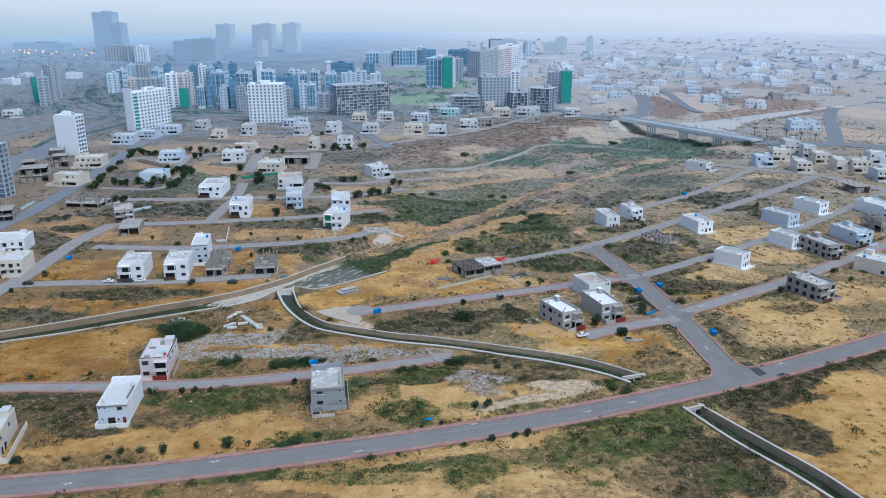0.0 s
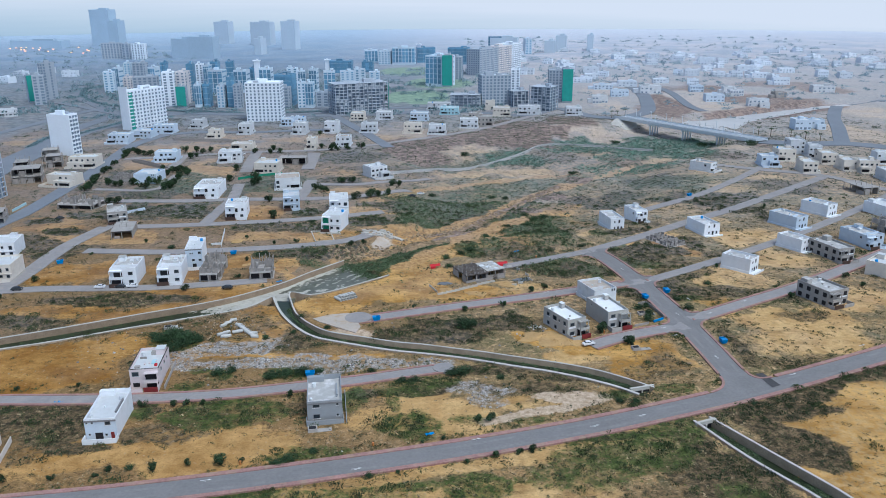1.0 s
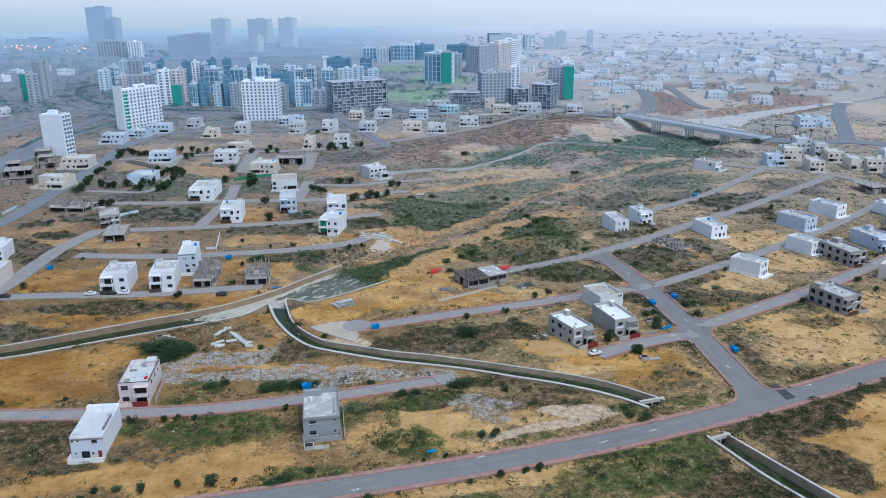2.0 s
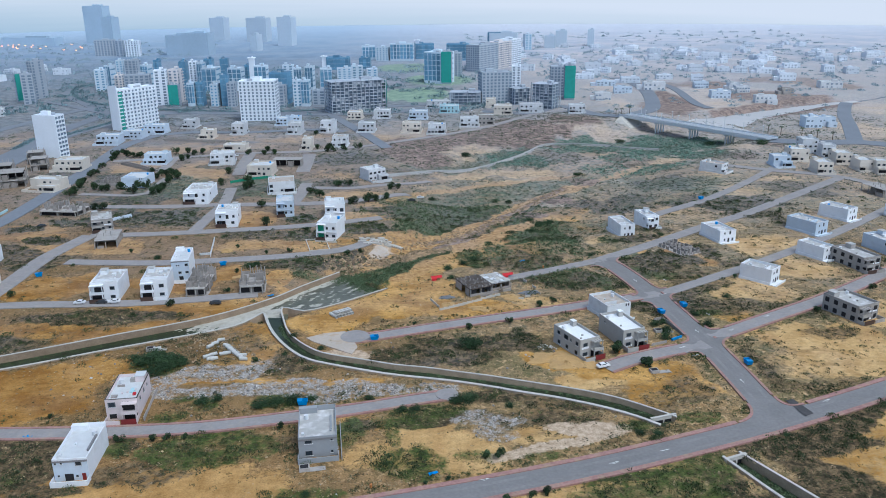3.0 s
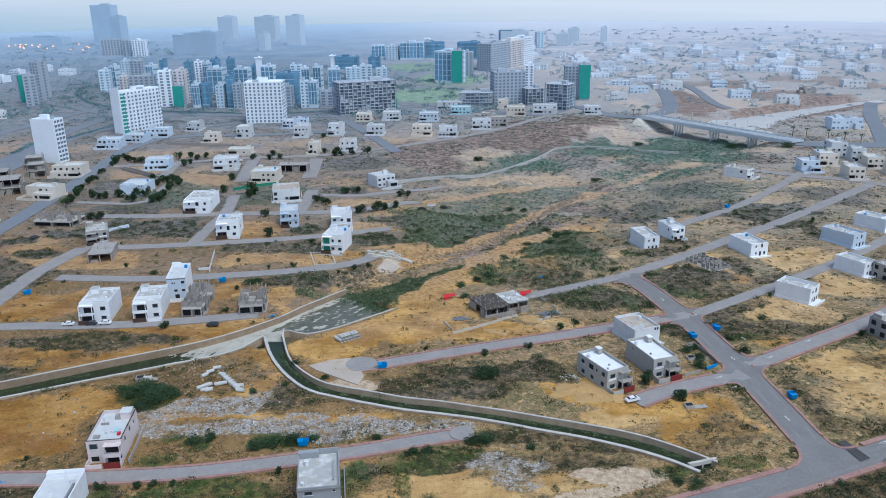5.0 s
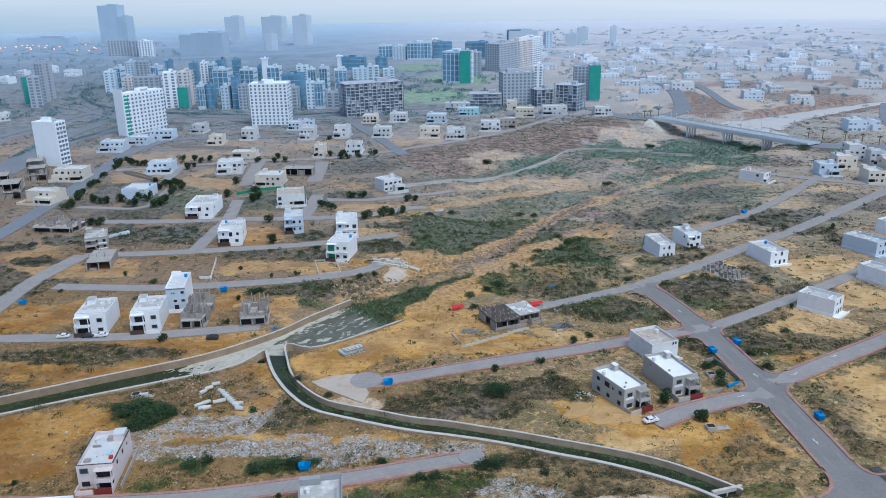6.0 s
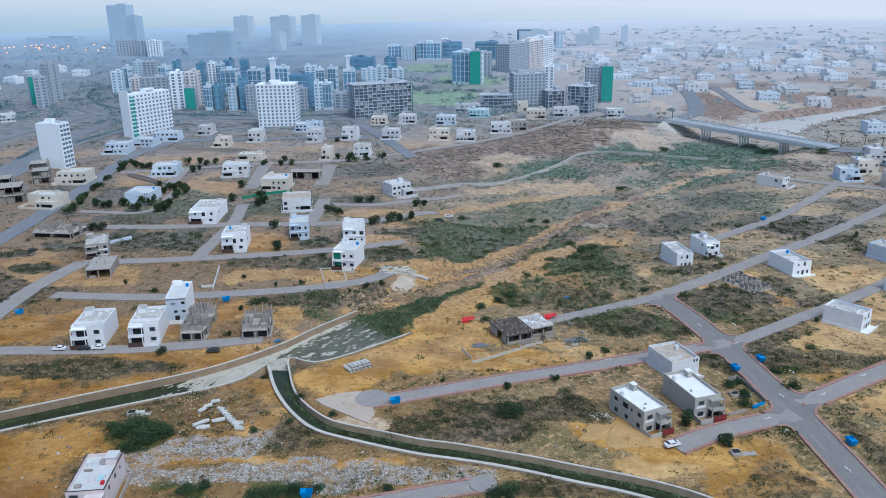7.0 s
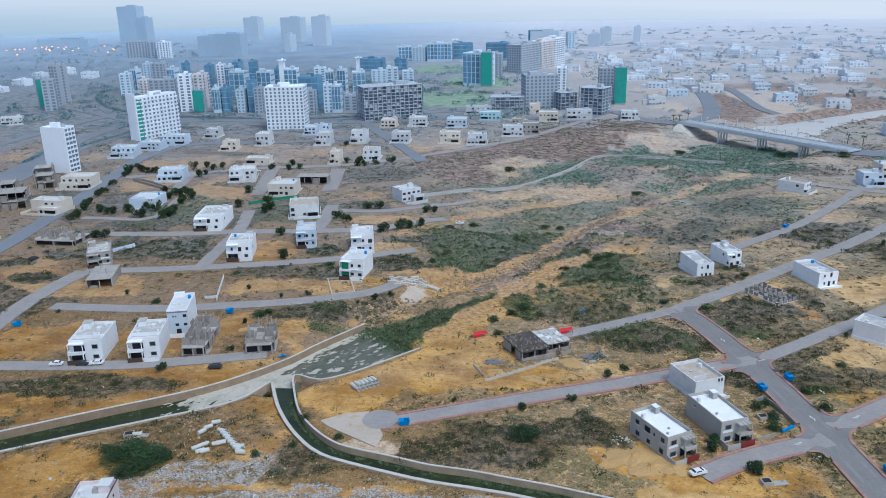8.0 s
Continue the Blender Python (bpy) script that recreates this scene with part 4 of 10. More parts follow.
road([(-287.3, 491.8), (-288.5, 566.1), (-290.7, 645.0), (-293.7, 735.2), (-282.2, 815.6), (-254.5, 867.4), (-195.4, 871.3), (-132.7, 857.1), (-71.7, 843.2), (-12.2, 838.1), (35.8, 851.5)], 13.0, "avenue")
road([(-278.3, 803.7), (-346.7, 907.5), (-390.9, 1000.5), (-407.1, 1082.7), (-395.4, 1102.0)], 12.0, "avenue")
road([(-359.5, 675.9), (-345.2, 749.0), (-331.3, 819.7), (-314.4, 868.1)], 10.0, "avenue")
road([(73.0, 794.0), (116.3, 778.9), (154.6, 819.7), (176.9, 766.0), (203.0, 750.0)], 14.0, "avenue")
road([(279.0, 624.0), (308.0, 611.0), (339.8, 610.2), (368.9, 591.0), (406.1, 558.9)], 18.0, "avenue")
road([(212.9, 761.3), (238.4, 792.2), (257.9, 855.1), (275.8, 939.9), (280.1, 1011.2), (271.8, 1065.8)], 15.0, "avenue")
road([(342.4, 615.0), (372.4, 676.6), (407.3, 750.4), (457.6, 831.4), (501.3, 854.2), (533.6, 835.8)], 12.0, "avenue")
road([(295.8, 789.8), (294.4, 829.4), (310.8, 936.8), (311.7, 995.6)], 10.0, "avenue")
road([(-389.1, 1101.9), (-402.3, 1084.9), (-407.8, 1044.0), (-389.0, 977.4), (-353.0, 912.1), (-320.9, 874.5), (-294.4, 855.5), (-245.6, 823.5), (-204.6, 811.6), (-159.8, 803.0), (-116.8, 801.6), (-80.2, 811.7)], 9.0, "avenue")
road([(-414.4, 873.6), (-397.0, 891.8), (-383.0, 907.0), (-355.6, 882.7), (-319.2, 846.9), (-289.6, 817.8)], 8.0, "avenue")

FAR_WALL = smooth([(-170.3, 258.5), (-146.8, 269.1), (-128.2, 277.2), (-103.1, 289.0), (-73.9, 302.9), (-53.8, 319.0), (-42.3, 333.2), (-29.2, 347.8)], 3.0)
NEAR_WALL = smooth([(-165.3, 249.7), (-142.5, 260.1), (-124.0, 266.8), (-105.0, 275.4), (-84.7, 283.9), (-63.1, 293.7), (-54.2, 305.7)], 3.0)
BANK_WALL = smooth([(-8.5, 327.7), (-20.2, 318.3), (-29.2, 311.3), (-39.2, 306.4), (-47.6, 309.9), (-45.3, 297.3), (-42.3, 287.5), (-37.6, 279.3), (-31.2, 271.9), (-25.8, 268.5), (-15.3, 264.3), (-5.2, 260.0), (4.8, 257.3), (14.6, 253.8), (24.1, 250.5), (33.4, 246.7), (42.5, 243.1), (51.4, 239.3), (59.8, 234.6), (67.5, 228.4), (73.6, 222.7)], 3.0)
INNER_WALL = smooth([(-53.6, 305.0), (-48.9, 290.3), (-42.9, 278.0), (-36.0, 268.3), (-30.4, 263.9), (-25.2, 261.4), (-15.0, 256.9), (-5.1, 253.0), (4.7, 250.2), (14.2, 247.3), (23.5, 243.7), (32.6, 239.7), (41.5, 236.2), (50.0, 232.0), (56.5, 228.2), (62.7, 223.7), (67.8, 218.8)], 3.0)
SOUTH_WALL_A = smooth([(78.9, 202.9), (86.6, 184.2), (94.9, 169.0), (99.5, 158.5), (104.6, 146.1)], 3.0)
SOUTH_WALL_B = smooth([(83.9, 204.7), (94.4, 184.4), (102.3, 169.4), (106.4, 158.6), (111.6, 144.8)], 3.0)


def spacing(a, b, fine_a, fine_b, fine, grow=1.09):
    """Grid lines: even in the fine stretch, wider and wider outside it."""
    mid = list(np.arange(fine_a, fine_b, fine))
    up, s, v = [], fine, fine_b
    while v < b:
        up.append(v)
        s = min(s * grow, 250)
        v += s
    down, s, v = [], fine, fine_a - fine
    while v > a:
        down.append(v)
        s = min(s * grow, 250)
        v -= s
    return np.array([a] + down[::-1] + mid + up + [b])


def rough(x, y, size, seed=0.0):
    """A smooth random field from sines of many directions, about -1 to 1."""
    rng, out = np.random.RandomState(int(seed) + 7), np.zeros(x.shape)
    for _ in range(9):
        a, f, p = rng.uniform(0, 6.283), rng.uniform(0.5, 1.8) / size, rng.uniform(0, 6.283)
        out += np.sin((x * math.cos(a) + y * math.sin(a)) * f * 6.283 + p)
    return out / 4.5


def canal_mask(x, y):
    left = list(map(tuple, FAR_WALL)) + list(map(tuple, BANK_WALL[:18])) + list(map(tuple, NEAR_WALL[::-1]))
    right = list(map(tuple, BANK_WALL[15:])) + list(map(tuple, INNER_WALL[::-1]))
    south = list(map(tuple, SOUTH_WALL_A)) + list(map(tuple, SOUTH_WALL_B[::-1]))
    return inside(left, x, y) | inside(right, x, y) | inside(south, x, y)


def build_ground():
    xs = spacing(-4700, 4700, -175, 120, 0.9, 1.04)
    ys = spacing(-800, 4900, 142, 520, 0.9, 1.03)
    gx, gy = np.meshgrid(xs, ys)
    bumps = 0.35 * rough(gx, gy, 23, 1) + 0.15 * rough(gx, gy, 6, 2)
    z = height(gx, gy)
    deep = np.clip(-z / 6, 0, 1)
    z = z + bumps * (0.35 + 1.6 * deep)
    near_road = np.zeros(gx.shape)
    for line, width, sort, kerb in ROADS:
        for px, py in line[::1]:
            i0, i1 = np.searchsorted(ys, (py - 14, py + 14))
            j0, j1 = np.searchsorted(xs, (px - 14, px + 14))
            d = np.hypot(gx[i0:i1, j0:j1] - px, gy[i0:i1, j0:j1] - py)
            near_road[i0:i1, j0:j1] = np.maximum(near_road[i0:i1, j0:j1], np.clip((width * 0.5 + 6 - d) / 3, 0, 1))
    z = z * (1 - near_road) + (height(gx, gy) - 0.22) * near_road
    wet = canal_mask(gx, gy)
    for ox, oy in ((0.3, 0), (-0.3, 0), (0, 0.3), (0, -0.3)):
        wet |= canal_mask(gx + ox, gy + oy)
    z = np.where(wet, -3.4, z)
    far = np.clip((np.hypot(gx, gy) - 900) / 2600, 0, 1)
    cover = {k: np.zeros(gx.shape) for k in ("sand", "ochre", "green", "dark", "rubble", "pale", "red", "bank")}
    wx = gx + 5 * rough(gx, gy, 26, 3) + 2.0 * rough(gx, gy, 8, 4)
    wy = gy + 7 * rough(gx, gy, 30, 5) + 2.5 * rough(gx, gy, 9, 6)
    for kind, x, y, rx, ry, k in PATCHES:
        i0, i1 = np.searchsorted(ys, (y - 2 * ry - 15, y + 2 * ry + 15))
        j0, j1 = np.searchsorted(xs, (x - 2 * rx - 12, x + 2 * rx + 12))
        f = min(1.0, min(rx, ry) / 14)
        ex, ey = gx[i0:i1, j0:j1] * (1 - f) + wx[i0:i1, j0:j1] * f, gy[i0:i1, j0:j1] * (1 - f) + wy[i0:i1, j0:j1] * f
        d = np.sqrt(((ex - x) / rx) ** 2 + ((ey - y) / ry) ** 2)
        w = np.clip((1.12 - d) / 0.3, 0, 1) * k
        cover[kind][i0:i1, j0:j1] = np.maximum(cover[kind][i0:i1, j0:j1], w)
    me = bpy.data.meshes.new("ground")
    ny, nx = gx.shape
    idx = np.arange(nx * ny).reshape(ny, nx)
    quads = np.stack([idx[:-1, :-1], idx[:-1, 1:], idx[1:, 1:], idx[1:, :-1]], -1).reshape(-1, 4)
    me.vertices.add(nx * ny)
    me.vertices.foreach_set("co", np.stack([gx, gy, z], -1).ravel())
    me.loops.add(quads.size)
    me.loops.foreach_set("vertex_index", quads.ravel())
    me.polygons.add(len(quads))
    me.polygons.foreach_set("loop_start", np.arange(0, quads.size, 4))
    me.polygons.foreach_set("loop_total", np.full(len(quads), 4))
    me.polygons.foreach_set("use_smooth", np.ones(len(quads), bool))
    me.update()
    for name, chans in (("cover_a", ("sand", "ochre", "green")), ("cover_b", ("dark", "rubble", "pale"))):
        at = me.color_attributes.new(name, "FLOAT_COLOR", "POINT")
        at.data.foreach_set("color", np.stack([cover[c] for c in chans] + [cover["red"] if name == "cover_a" else cover["bank"]], -1).ravel())
    me.materials.append(ground_material())
    return tagged(new("ground", me), "dry sandy ground with scrub, tan earth and grass patches", "ground", kind="structure"), (xs, ys, cover, z)


def ground_material():
    m = bpy.data.materials.new("dry_land")
    m.use_nodes = True
    n, l = m.node_tree.nodes, m.node_tree.links
    b = n["Principled BSDF"]
    b.inputs["Roughness"].default_value = 0.97
    b.inputs["Specular IOR Level"].default_value = 0.1
    geo = n.new("ShaderNodeNewGeometry")

    def tex(scale, detail=6, rough_=0.6):
        t = n.new("ShaderNodeTexNoise")
        t.inputs["Scale"].default_value, t.inputs["Detail"].default_value, t.inputs["Roughness"].default_value = scale, detail, rough_
        l.new(geo.outputs["Position"], t.inputs["Vector"])
        return t.outputs[0]

    def ranged(v, a, b_, c=0.0, d=1.0):
        r = n.new("ShaderNodeMapRange")
        for i, q in enumerate((a, b_, c, d), 1):
            r.inputs[i].default_value = q
        l.new(v, r.inputs[0])
        return r.outputs[0]

    def mixed(f, a, b_):
        x = n.new("ShaderNodeMix")
        x.data_type = "RGBA"
        l.new(f, x.inputs[0])
        for s, v in ((6, a), (7, b_)):
            if isinstance(v, tuple):
                x.inputs[s].default_value = (*v, 1)
            else:
                l.new(v, x.inputs[s])
        return x.outputs[2]

    def maths(op, a, b_):
        x = n.new("ShaderNodeMath")
        x.operation = op
        for s, v in enumerate((a, b_)):
            if isinstance(v, (int, float)):
                x.inputs[s].default_value = v
            else:
                l.new(v, x.inputs[s])
        return x.outputs[0]

    n1, n2, n3, n4 = tex(0.03), tex(0.13), tex(0.55), tex(2.2)
    col = mixed(ranged(n2, 0.40, 0.60), (0.255, 0.172, 0.088), (0.43, 0.285, 0.135))
    col = mixed(ranged(n1, 0.44, 0.58, 0, 0.7), col, (0.43, 0.27, 0.118))
    col = mixed(maths("MULTIPLY", ranged(tex(0.20, 8, 0.7), 0.49, 0.58, 0, 0.85), ranged(n1, 0.36, 0.52)), col, (0.115, 0.106, 0.054))
    col = mixed(ranged(tex(0.011, 5, 0.6), 0.46, 0.60, 0, 0.6), col, mixed(ranged(tex(0.16, 6, 0.7), 0.45, 0.58), (0.28, 0.225, 0.125), (0.125, 0.145, 0.068)))
    col = mixed(ranged(tex(0.55, 7, 0.72), 0.52, 0.565, 0, 0.8), col, (0.085, 0.074, 0.040))
    col = mixed(ranged(tex(0.42, 6, 0.7), 0.54, 0.60, 0, 0.7), col, (0.54, 0.375, 0.205))
    sep = n.new("ShaderNodeSeparateXYZ")
    l.new(geo.outputs["Position"], sep.inputs[0])
    # soil browner to the west, darkened as well for the view's dim left
    west_tone = ranged(sep.outputs[0], 40, -60)
    col = mixed(maths("MULTIPLY", west_tone, 0.6), col, (0.215, 0.118, 0.045))
    edge = ranged(n3, 0.3, 0.7, -0.36, 0.36)
    at = {}
    for name, keys in (("cover_a", ("sand", "ochre", "green")), ("cover_b", ("dark", "rubble", "pale"))):
        a = n.new("ShaderNodeVertexColor")
        a.layer_name = name
        s = n.new("ShaderNodeSeparateColor")
        l.new(a.outputs[0], s.inputs[0])
        if name == "cover_a":
            at["red"] = ranged(maths("ADD", a.outputs[1], edge), 0.25, 0.75)
        else:
            at["bank"] = ranged(maths("ADD", a.outputs[1], edge), 0.25, 0.75)
        for i, k in enumerate(keys):
            at[k] = ranged(maths("ADD", s.outputs[i], edge), 0.25, 0.75)
    v0 = n.new("ShaderNodeVectorMath")
    v0.operation = "SCALE"
    l.new(col, v0.inputs[0])
    l.new(ranged(maths("ADD", n4, n3), 0.6, 1.4, 0.5, 1.5), v0.inputs["Scale"])
    col = v0.outputs[0]
    rut = n.new("ShaderNodeMapping")
    rut.inputs["Scale"].default_value = (0.05, 0.085, 0.1)
    rut.inputs["Rotation"].default_value = (0, 0, 0.25)
    l.new(geo.outputs["Position"], rut.inputs[0])
    ruts = n.new("ShaderNodeTexNoise")
    ruts.inputs["Scale"].default_value, ruts.inputs["Detail"].default_value, ruts.inputs["Roughness"].default_value = 1.0, 7, 0.65
    l.new(rut.outputs[0], ruts.inputs["Vector"])
    sand = mixed(ranged(n2, 0.36, 0.64), (0.45, 0.28, 0.108), (0.62, 0.42, 0.195))
    sand = mixed(ranged(ruts.outputs[0], 0.5, 0.68, 0, 0.6), sand, (0.58, 0.39, 0.175))
    sand = mixed(ranged(ruts.outputs[0], 0.36, 0.47, 0.7, 0), sand, (0.25, 0.155, 0.062))
    sand = mixed(ranged(tex(0.06, 5, 0.6), 0.54, 0.64, 0, 0.5), sand, (0.40, 0.215, 0.070))
    sand = mixed(ranged(tex(1.1, 6, 0.75), 0.56, 0.66, 0, 0.6), sand, (0.19, 0.125, 0.055))
    sand = mixed(maths("MULTIPLY", west_tone, 0.75), sand, mixed(ranged(n2, 0.36, 0.64), (0.30, 0.158, 0.048), (0.475, 0.275, 0.092)))
    col = mixed(at["sand"], col, sand)
    # ochre is likewise darker in the west
    col = mixed(at["ochre"], col, mixed(ranged(tex(1.3, 6, 0.75), 0.56, 0.66, 0, 0.6), mixed(ranged(sep.outputs[0], -45, -85), mixed(ranged(ruts.outputs[0], 0.42, 0.6), (0.33, 0.172, 0.040), (0.58, 0.345, 0.112)), mixed(ranged(ruts.outputs[0], 0.42, 0.6), (0.250, 0.122, 0.028), (0.43, 0.242, 0.074))), (0.17, 0.11, 0.05)))
    col = mixed(at["dark"], col, mixed(ranged(tex(0.38, 8, 0.74), 0.43, 0.59), (0.048, 0.041, 0.025), (0.225, 0.158, 0.088)))
    col = mixed(at["pale"], col, mixed(ranged(n3, 0.35, 0.65), (0.43, 0.32, 0.215), (0.54, 0.43, 0.315)))
    broken = maths("MULTIPLY", at["rubble"], ranged(tex(0.30, 6, 0.7), 0.43, 0.54, 0.1, 1))
    col = mixed(broken, col, mixed(ranged(n4, 0.4, 0.6), (0.23, 0.20, 0.165), (0.44, 0.42, 0.40)))
    lush = maths("MULTIPLY", at["green"], ranged(tex(0.22, 6, 0.7), 0.40, 0.56, 0.25, 1))
    col = mixed(lush, col, mixed(ranged(n3, 0.35, 0.65), (0.040, 0.066, 0.018), (0.110, 0.130, 0.040)))
    col = mixed(at["bank"], col, mixed(ranged(n3, 0.35, 0.65), (0.33, 0.175, 0.05), (0.52, 0.32, 0.12)))
    # distance haze is mixed into the ground colour, greyer and bluer further out
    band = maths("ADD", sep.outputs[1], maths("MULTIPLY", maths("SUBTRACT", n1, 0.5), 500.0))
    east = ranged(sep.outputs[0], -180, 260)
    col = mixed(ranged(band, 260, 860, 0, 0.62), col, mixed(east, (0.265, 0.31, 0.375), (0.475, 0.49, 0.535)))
    # scarp red, toned down with haze in the colour
    col = mixed(at["red"], col, mixed(ranged(tex(0.22, 8, 0.75), 0.45, 0.55), (0.165, 0.130, 0.120), (0.33, 0.255, 0.215)))
    # dark, planted and built-up ground of the city quarter, with haze blue mixed in
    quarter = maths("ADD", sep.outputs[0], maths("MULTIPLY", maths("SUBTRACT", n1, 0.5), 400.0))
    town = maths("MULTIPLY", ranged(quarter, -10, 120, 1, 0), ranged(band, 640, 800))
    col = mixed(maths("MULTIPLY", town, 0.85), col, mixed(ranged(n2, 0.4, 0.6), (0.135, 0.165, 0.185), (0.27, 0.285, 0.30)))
    # haze colours take over: bluer in the west, paler in the east
    far_haze = mixed(east, mixed(ranged(tex(0.010, 6, 0.65), 0.42, 0.58), (0.20, 0.285, 0.385), (0.275, 0.34, 0.42)), mixed(ranged(tex(0.012, 6, 0.65), 0.43, 0.57), (0.36, 0.405, 0.475), (0.55, 0.52, 0.535)))
    col = mixed(ranged(band, 950, 1500, 0, 0.9), col, far_haze)
    # at the rim the ground is tinted to merge with the backdrop's haze
    rim_haze = mixed(east, (0.345, 0.445, 0.565), (0.50, 0.54, 0.62))
    col = mixed(ranged(band, 1400, 2350), col, rim_haze)
    # far lawns, their green paled with haze
    lawn = maths("MULTIPLY", at["green"], ranged(sep.outputs[1], 840, 860))
    col = mixed(lawn, col, mixed(ranged(n2, 0.4, 0.6), (0.20, 0.29, 0.225), (0.30, 0.395, 0.29)))
    v = n.new("ShaderNodeVectorMath")
    v.operation = "SCALE"
    l.new(col, v.inputs[0])
    l.new(ranged(maths("ADD", n4, n3), 0.7, 1.3, 0.74, 1.26), v.inputs["Scale"])
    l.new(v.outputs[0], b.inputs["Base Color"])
    bp = n.new("ShaderNodeBump")
    bp.inputs["Strength"].default_value, bp.inputs["Distance"].default_value = 0.6, 0.35
    l.new(n3, bp.inputs["Height"])
    l.new(bp.outputs[0], b.inputs["Normal"])
    return m


ground, LAND = build_ground()


def cover_at(kind, x, y):
    xs, ys, cover, _ = LAND
    return cover[kind][np.clip(np.searchsorted(ys, y), 0, len(ys) - 1), np.clip(np.searchsorted(xs, x), 0, len(xs) - 1)]


def ground_at(x, y):
    xs, ys, _, z = LAND
    return z[np.clip(np.searchsorted(ys, y), 0, len(ys) - 1), np.clip(np.searchsorted(xs, x), 0, len(xs) - 1)]


def on_road(x, y, skip=-1, margin=0.0):
    hit = np.zeros(np.shape(x), bool)
    for i, (line, width, sort, kerb) in enumerate(ROADS):
        if i != skip:
            for p in line[1:-1]:
                hit |= (x - p[0]) ** 2 + (y - p[1]) ** 2 < (width / 2 + margin) ** 2
    return hit


def ribbon(line, a, b, lift, material, name, thick=0.0, keep=None):
    """A strip along a line between the offsets a and b, with sides where it is thick."""
    nr = normals(line)
    g = Geo()
    za = height(line[:, 0], line[:, 1]) + lift
    left, right = line + nr * a, line + nr * b
    for i in range(len(line) - 1):
        if keep is not None and not (keep[i] and keep[i + 1]):
            continue
        p = [(*right[i], za[i]), (*right[i + 1], za[i + 1]), (*left[i + 1], za[i + 1]), (*left[i], za[i])]
        if b > a:
            p = p[::-1]
        p = p[::-1]
        g.face(p)
        if thick:
            for u, v in ((0, 1), (2, 3)):
                g.face([p[u], p[v], (p[v][0], p[v][1], p[v][2] - thick), (p[u][0], p[u][1], p[u][2] - thick)])
    return g.mesh(name, material)


FILLETS = []


def fillet(p, a, b, lift):
    """A rounded road corner: p is the sharp corner, a and b where the curve leaves the two edges."""
    p, a, b = Vector(p), Vector(a), Vector(b)
    arc = [a * (1 - t) ** 2 + p * 2 * t * (1 - t) + b * t * t for t in np.linspace(0, 1, 11)]
    inward = ((a + b) / 2 - p).normalized()
    g, k = Geo(), Geo()
    far_p = p - inward * 7.0
    side = []
    for m in range(11):
        t = (arc[min(m + 1, 10)] - arc[max(m - 1, 0)]).normalized()
        o = Vector((-t.y, t.x))
        side.append(arc[m] + (o if o.dot(inward) > 0 else -o) * 0.85)
    for m in range(10):
        u, v = arc[m], arc[m + 1]
        g.face([(far_p.x, far_p.y, -0.06), (u.x, u.y, lift), (v.x, v.y, lift)])
        k.face([(w.x, w.y, 0.27) for w in (u, v, side[m + 1], side[m])])
        k.face([(u.x, u.y, 0.27), (v.x, v.y, 0.27), (v.x, v.y, -0.2), (u.x, u.y, -0.2)])
    tagged(new("road", g.mesh("road_corner", ASPHALT)), "rounded asphalt corner of the junction", "road", kind="structure")
    tagged(new("pavement", k.mesh("kerb_corner", PAVER)), "curved red brick kerb at the junction", "pavement", kind="structure")


def junction(x, y, dx1, dy1, w1, dx2, dy2, w2, r, lift=0.11):
    """Fillets on both sides where the road along (dx2, dy2), w2 wide, leaves the road along (dx1, dy1), w1 wide."""
    d1, d2 = Vector((dx1, dy1)).normalized(), Vector((dx2, dy2)).normalized()
    for s in (-1, 1):
        e1 = d1 * s
        n1 = Vector((-d1.y, d1.x))
        n1 = n1 if n1.dot(d2) > 0 else -n1
        n2 = Vector((-d2.y, d2.x))
        n2 = n2 if n2.dot(e1) > 0 else -n2
        # where the two edges meet
        o1, o2 = Vector((x, y)) + n1 * w1 / 2, Vector((x, y)) + n2 * w2 / 2
        den = e1.x * d2.y - e1.y * d2.x
        k = ((o2 - o1).x * d2.y - (o2 - o1).y * d2.x) / den
        p = o1 + e1 * k
        FILLETS.append((p, p + e1 * r, p + d2 * r, lift + 0.003 * len(FILLETS)))


junction(101.3, 219.2, 32, 12.5, 7.5, -0.4, 22, 8.6, 7.5)
junction(99.6, 269.2, -0.6, 27, 8.6, -18.5, -5.8, 6.2, 4.5)
junction(99.5, 272.2, -0.6, 27, 8.6, 25.3, 14.4, 6.1, 5.5)
junction(95.0, 312.8, -5, 32, 8.6, -23.5, -7.5, 5.8, 4.5)
junction(95.0, 313.0, -5, 32, 8.6, 23.2, 14.3, 5.4, 4.5)
junction(84.9, 356.8, 30.6, 21.6, 6.3, 6.7, -27, 8.6, 5.5)
for _f in FILLETS:
    fillet(*_f)

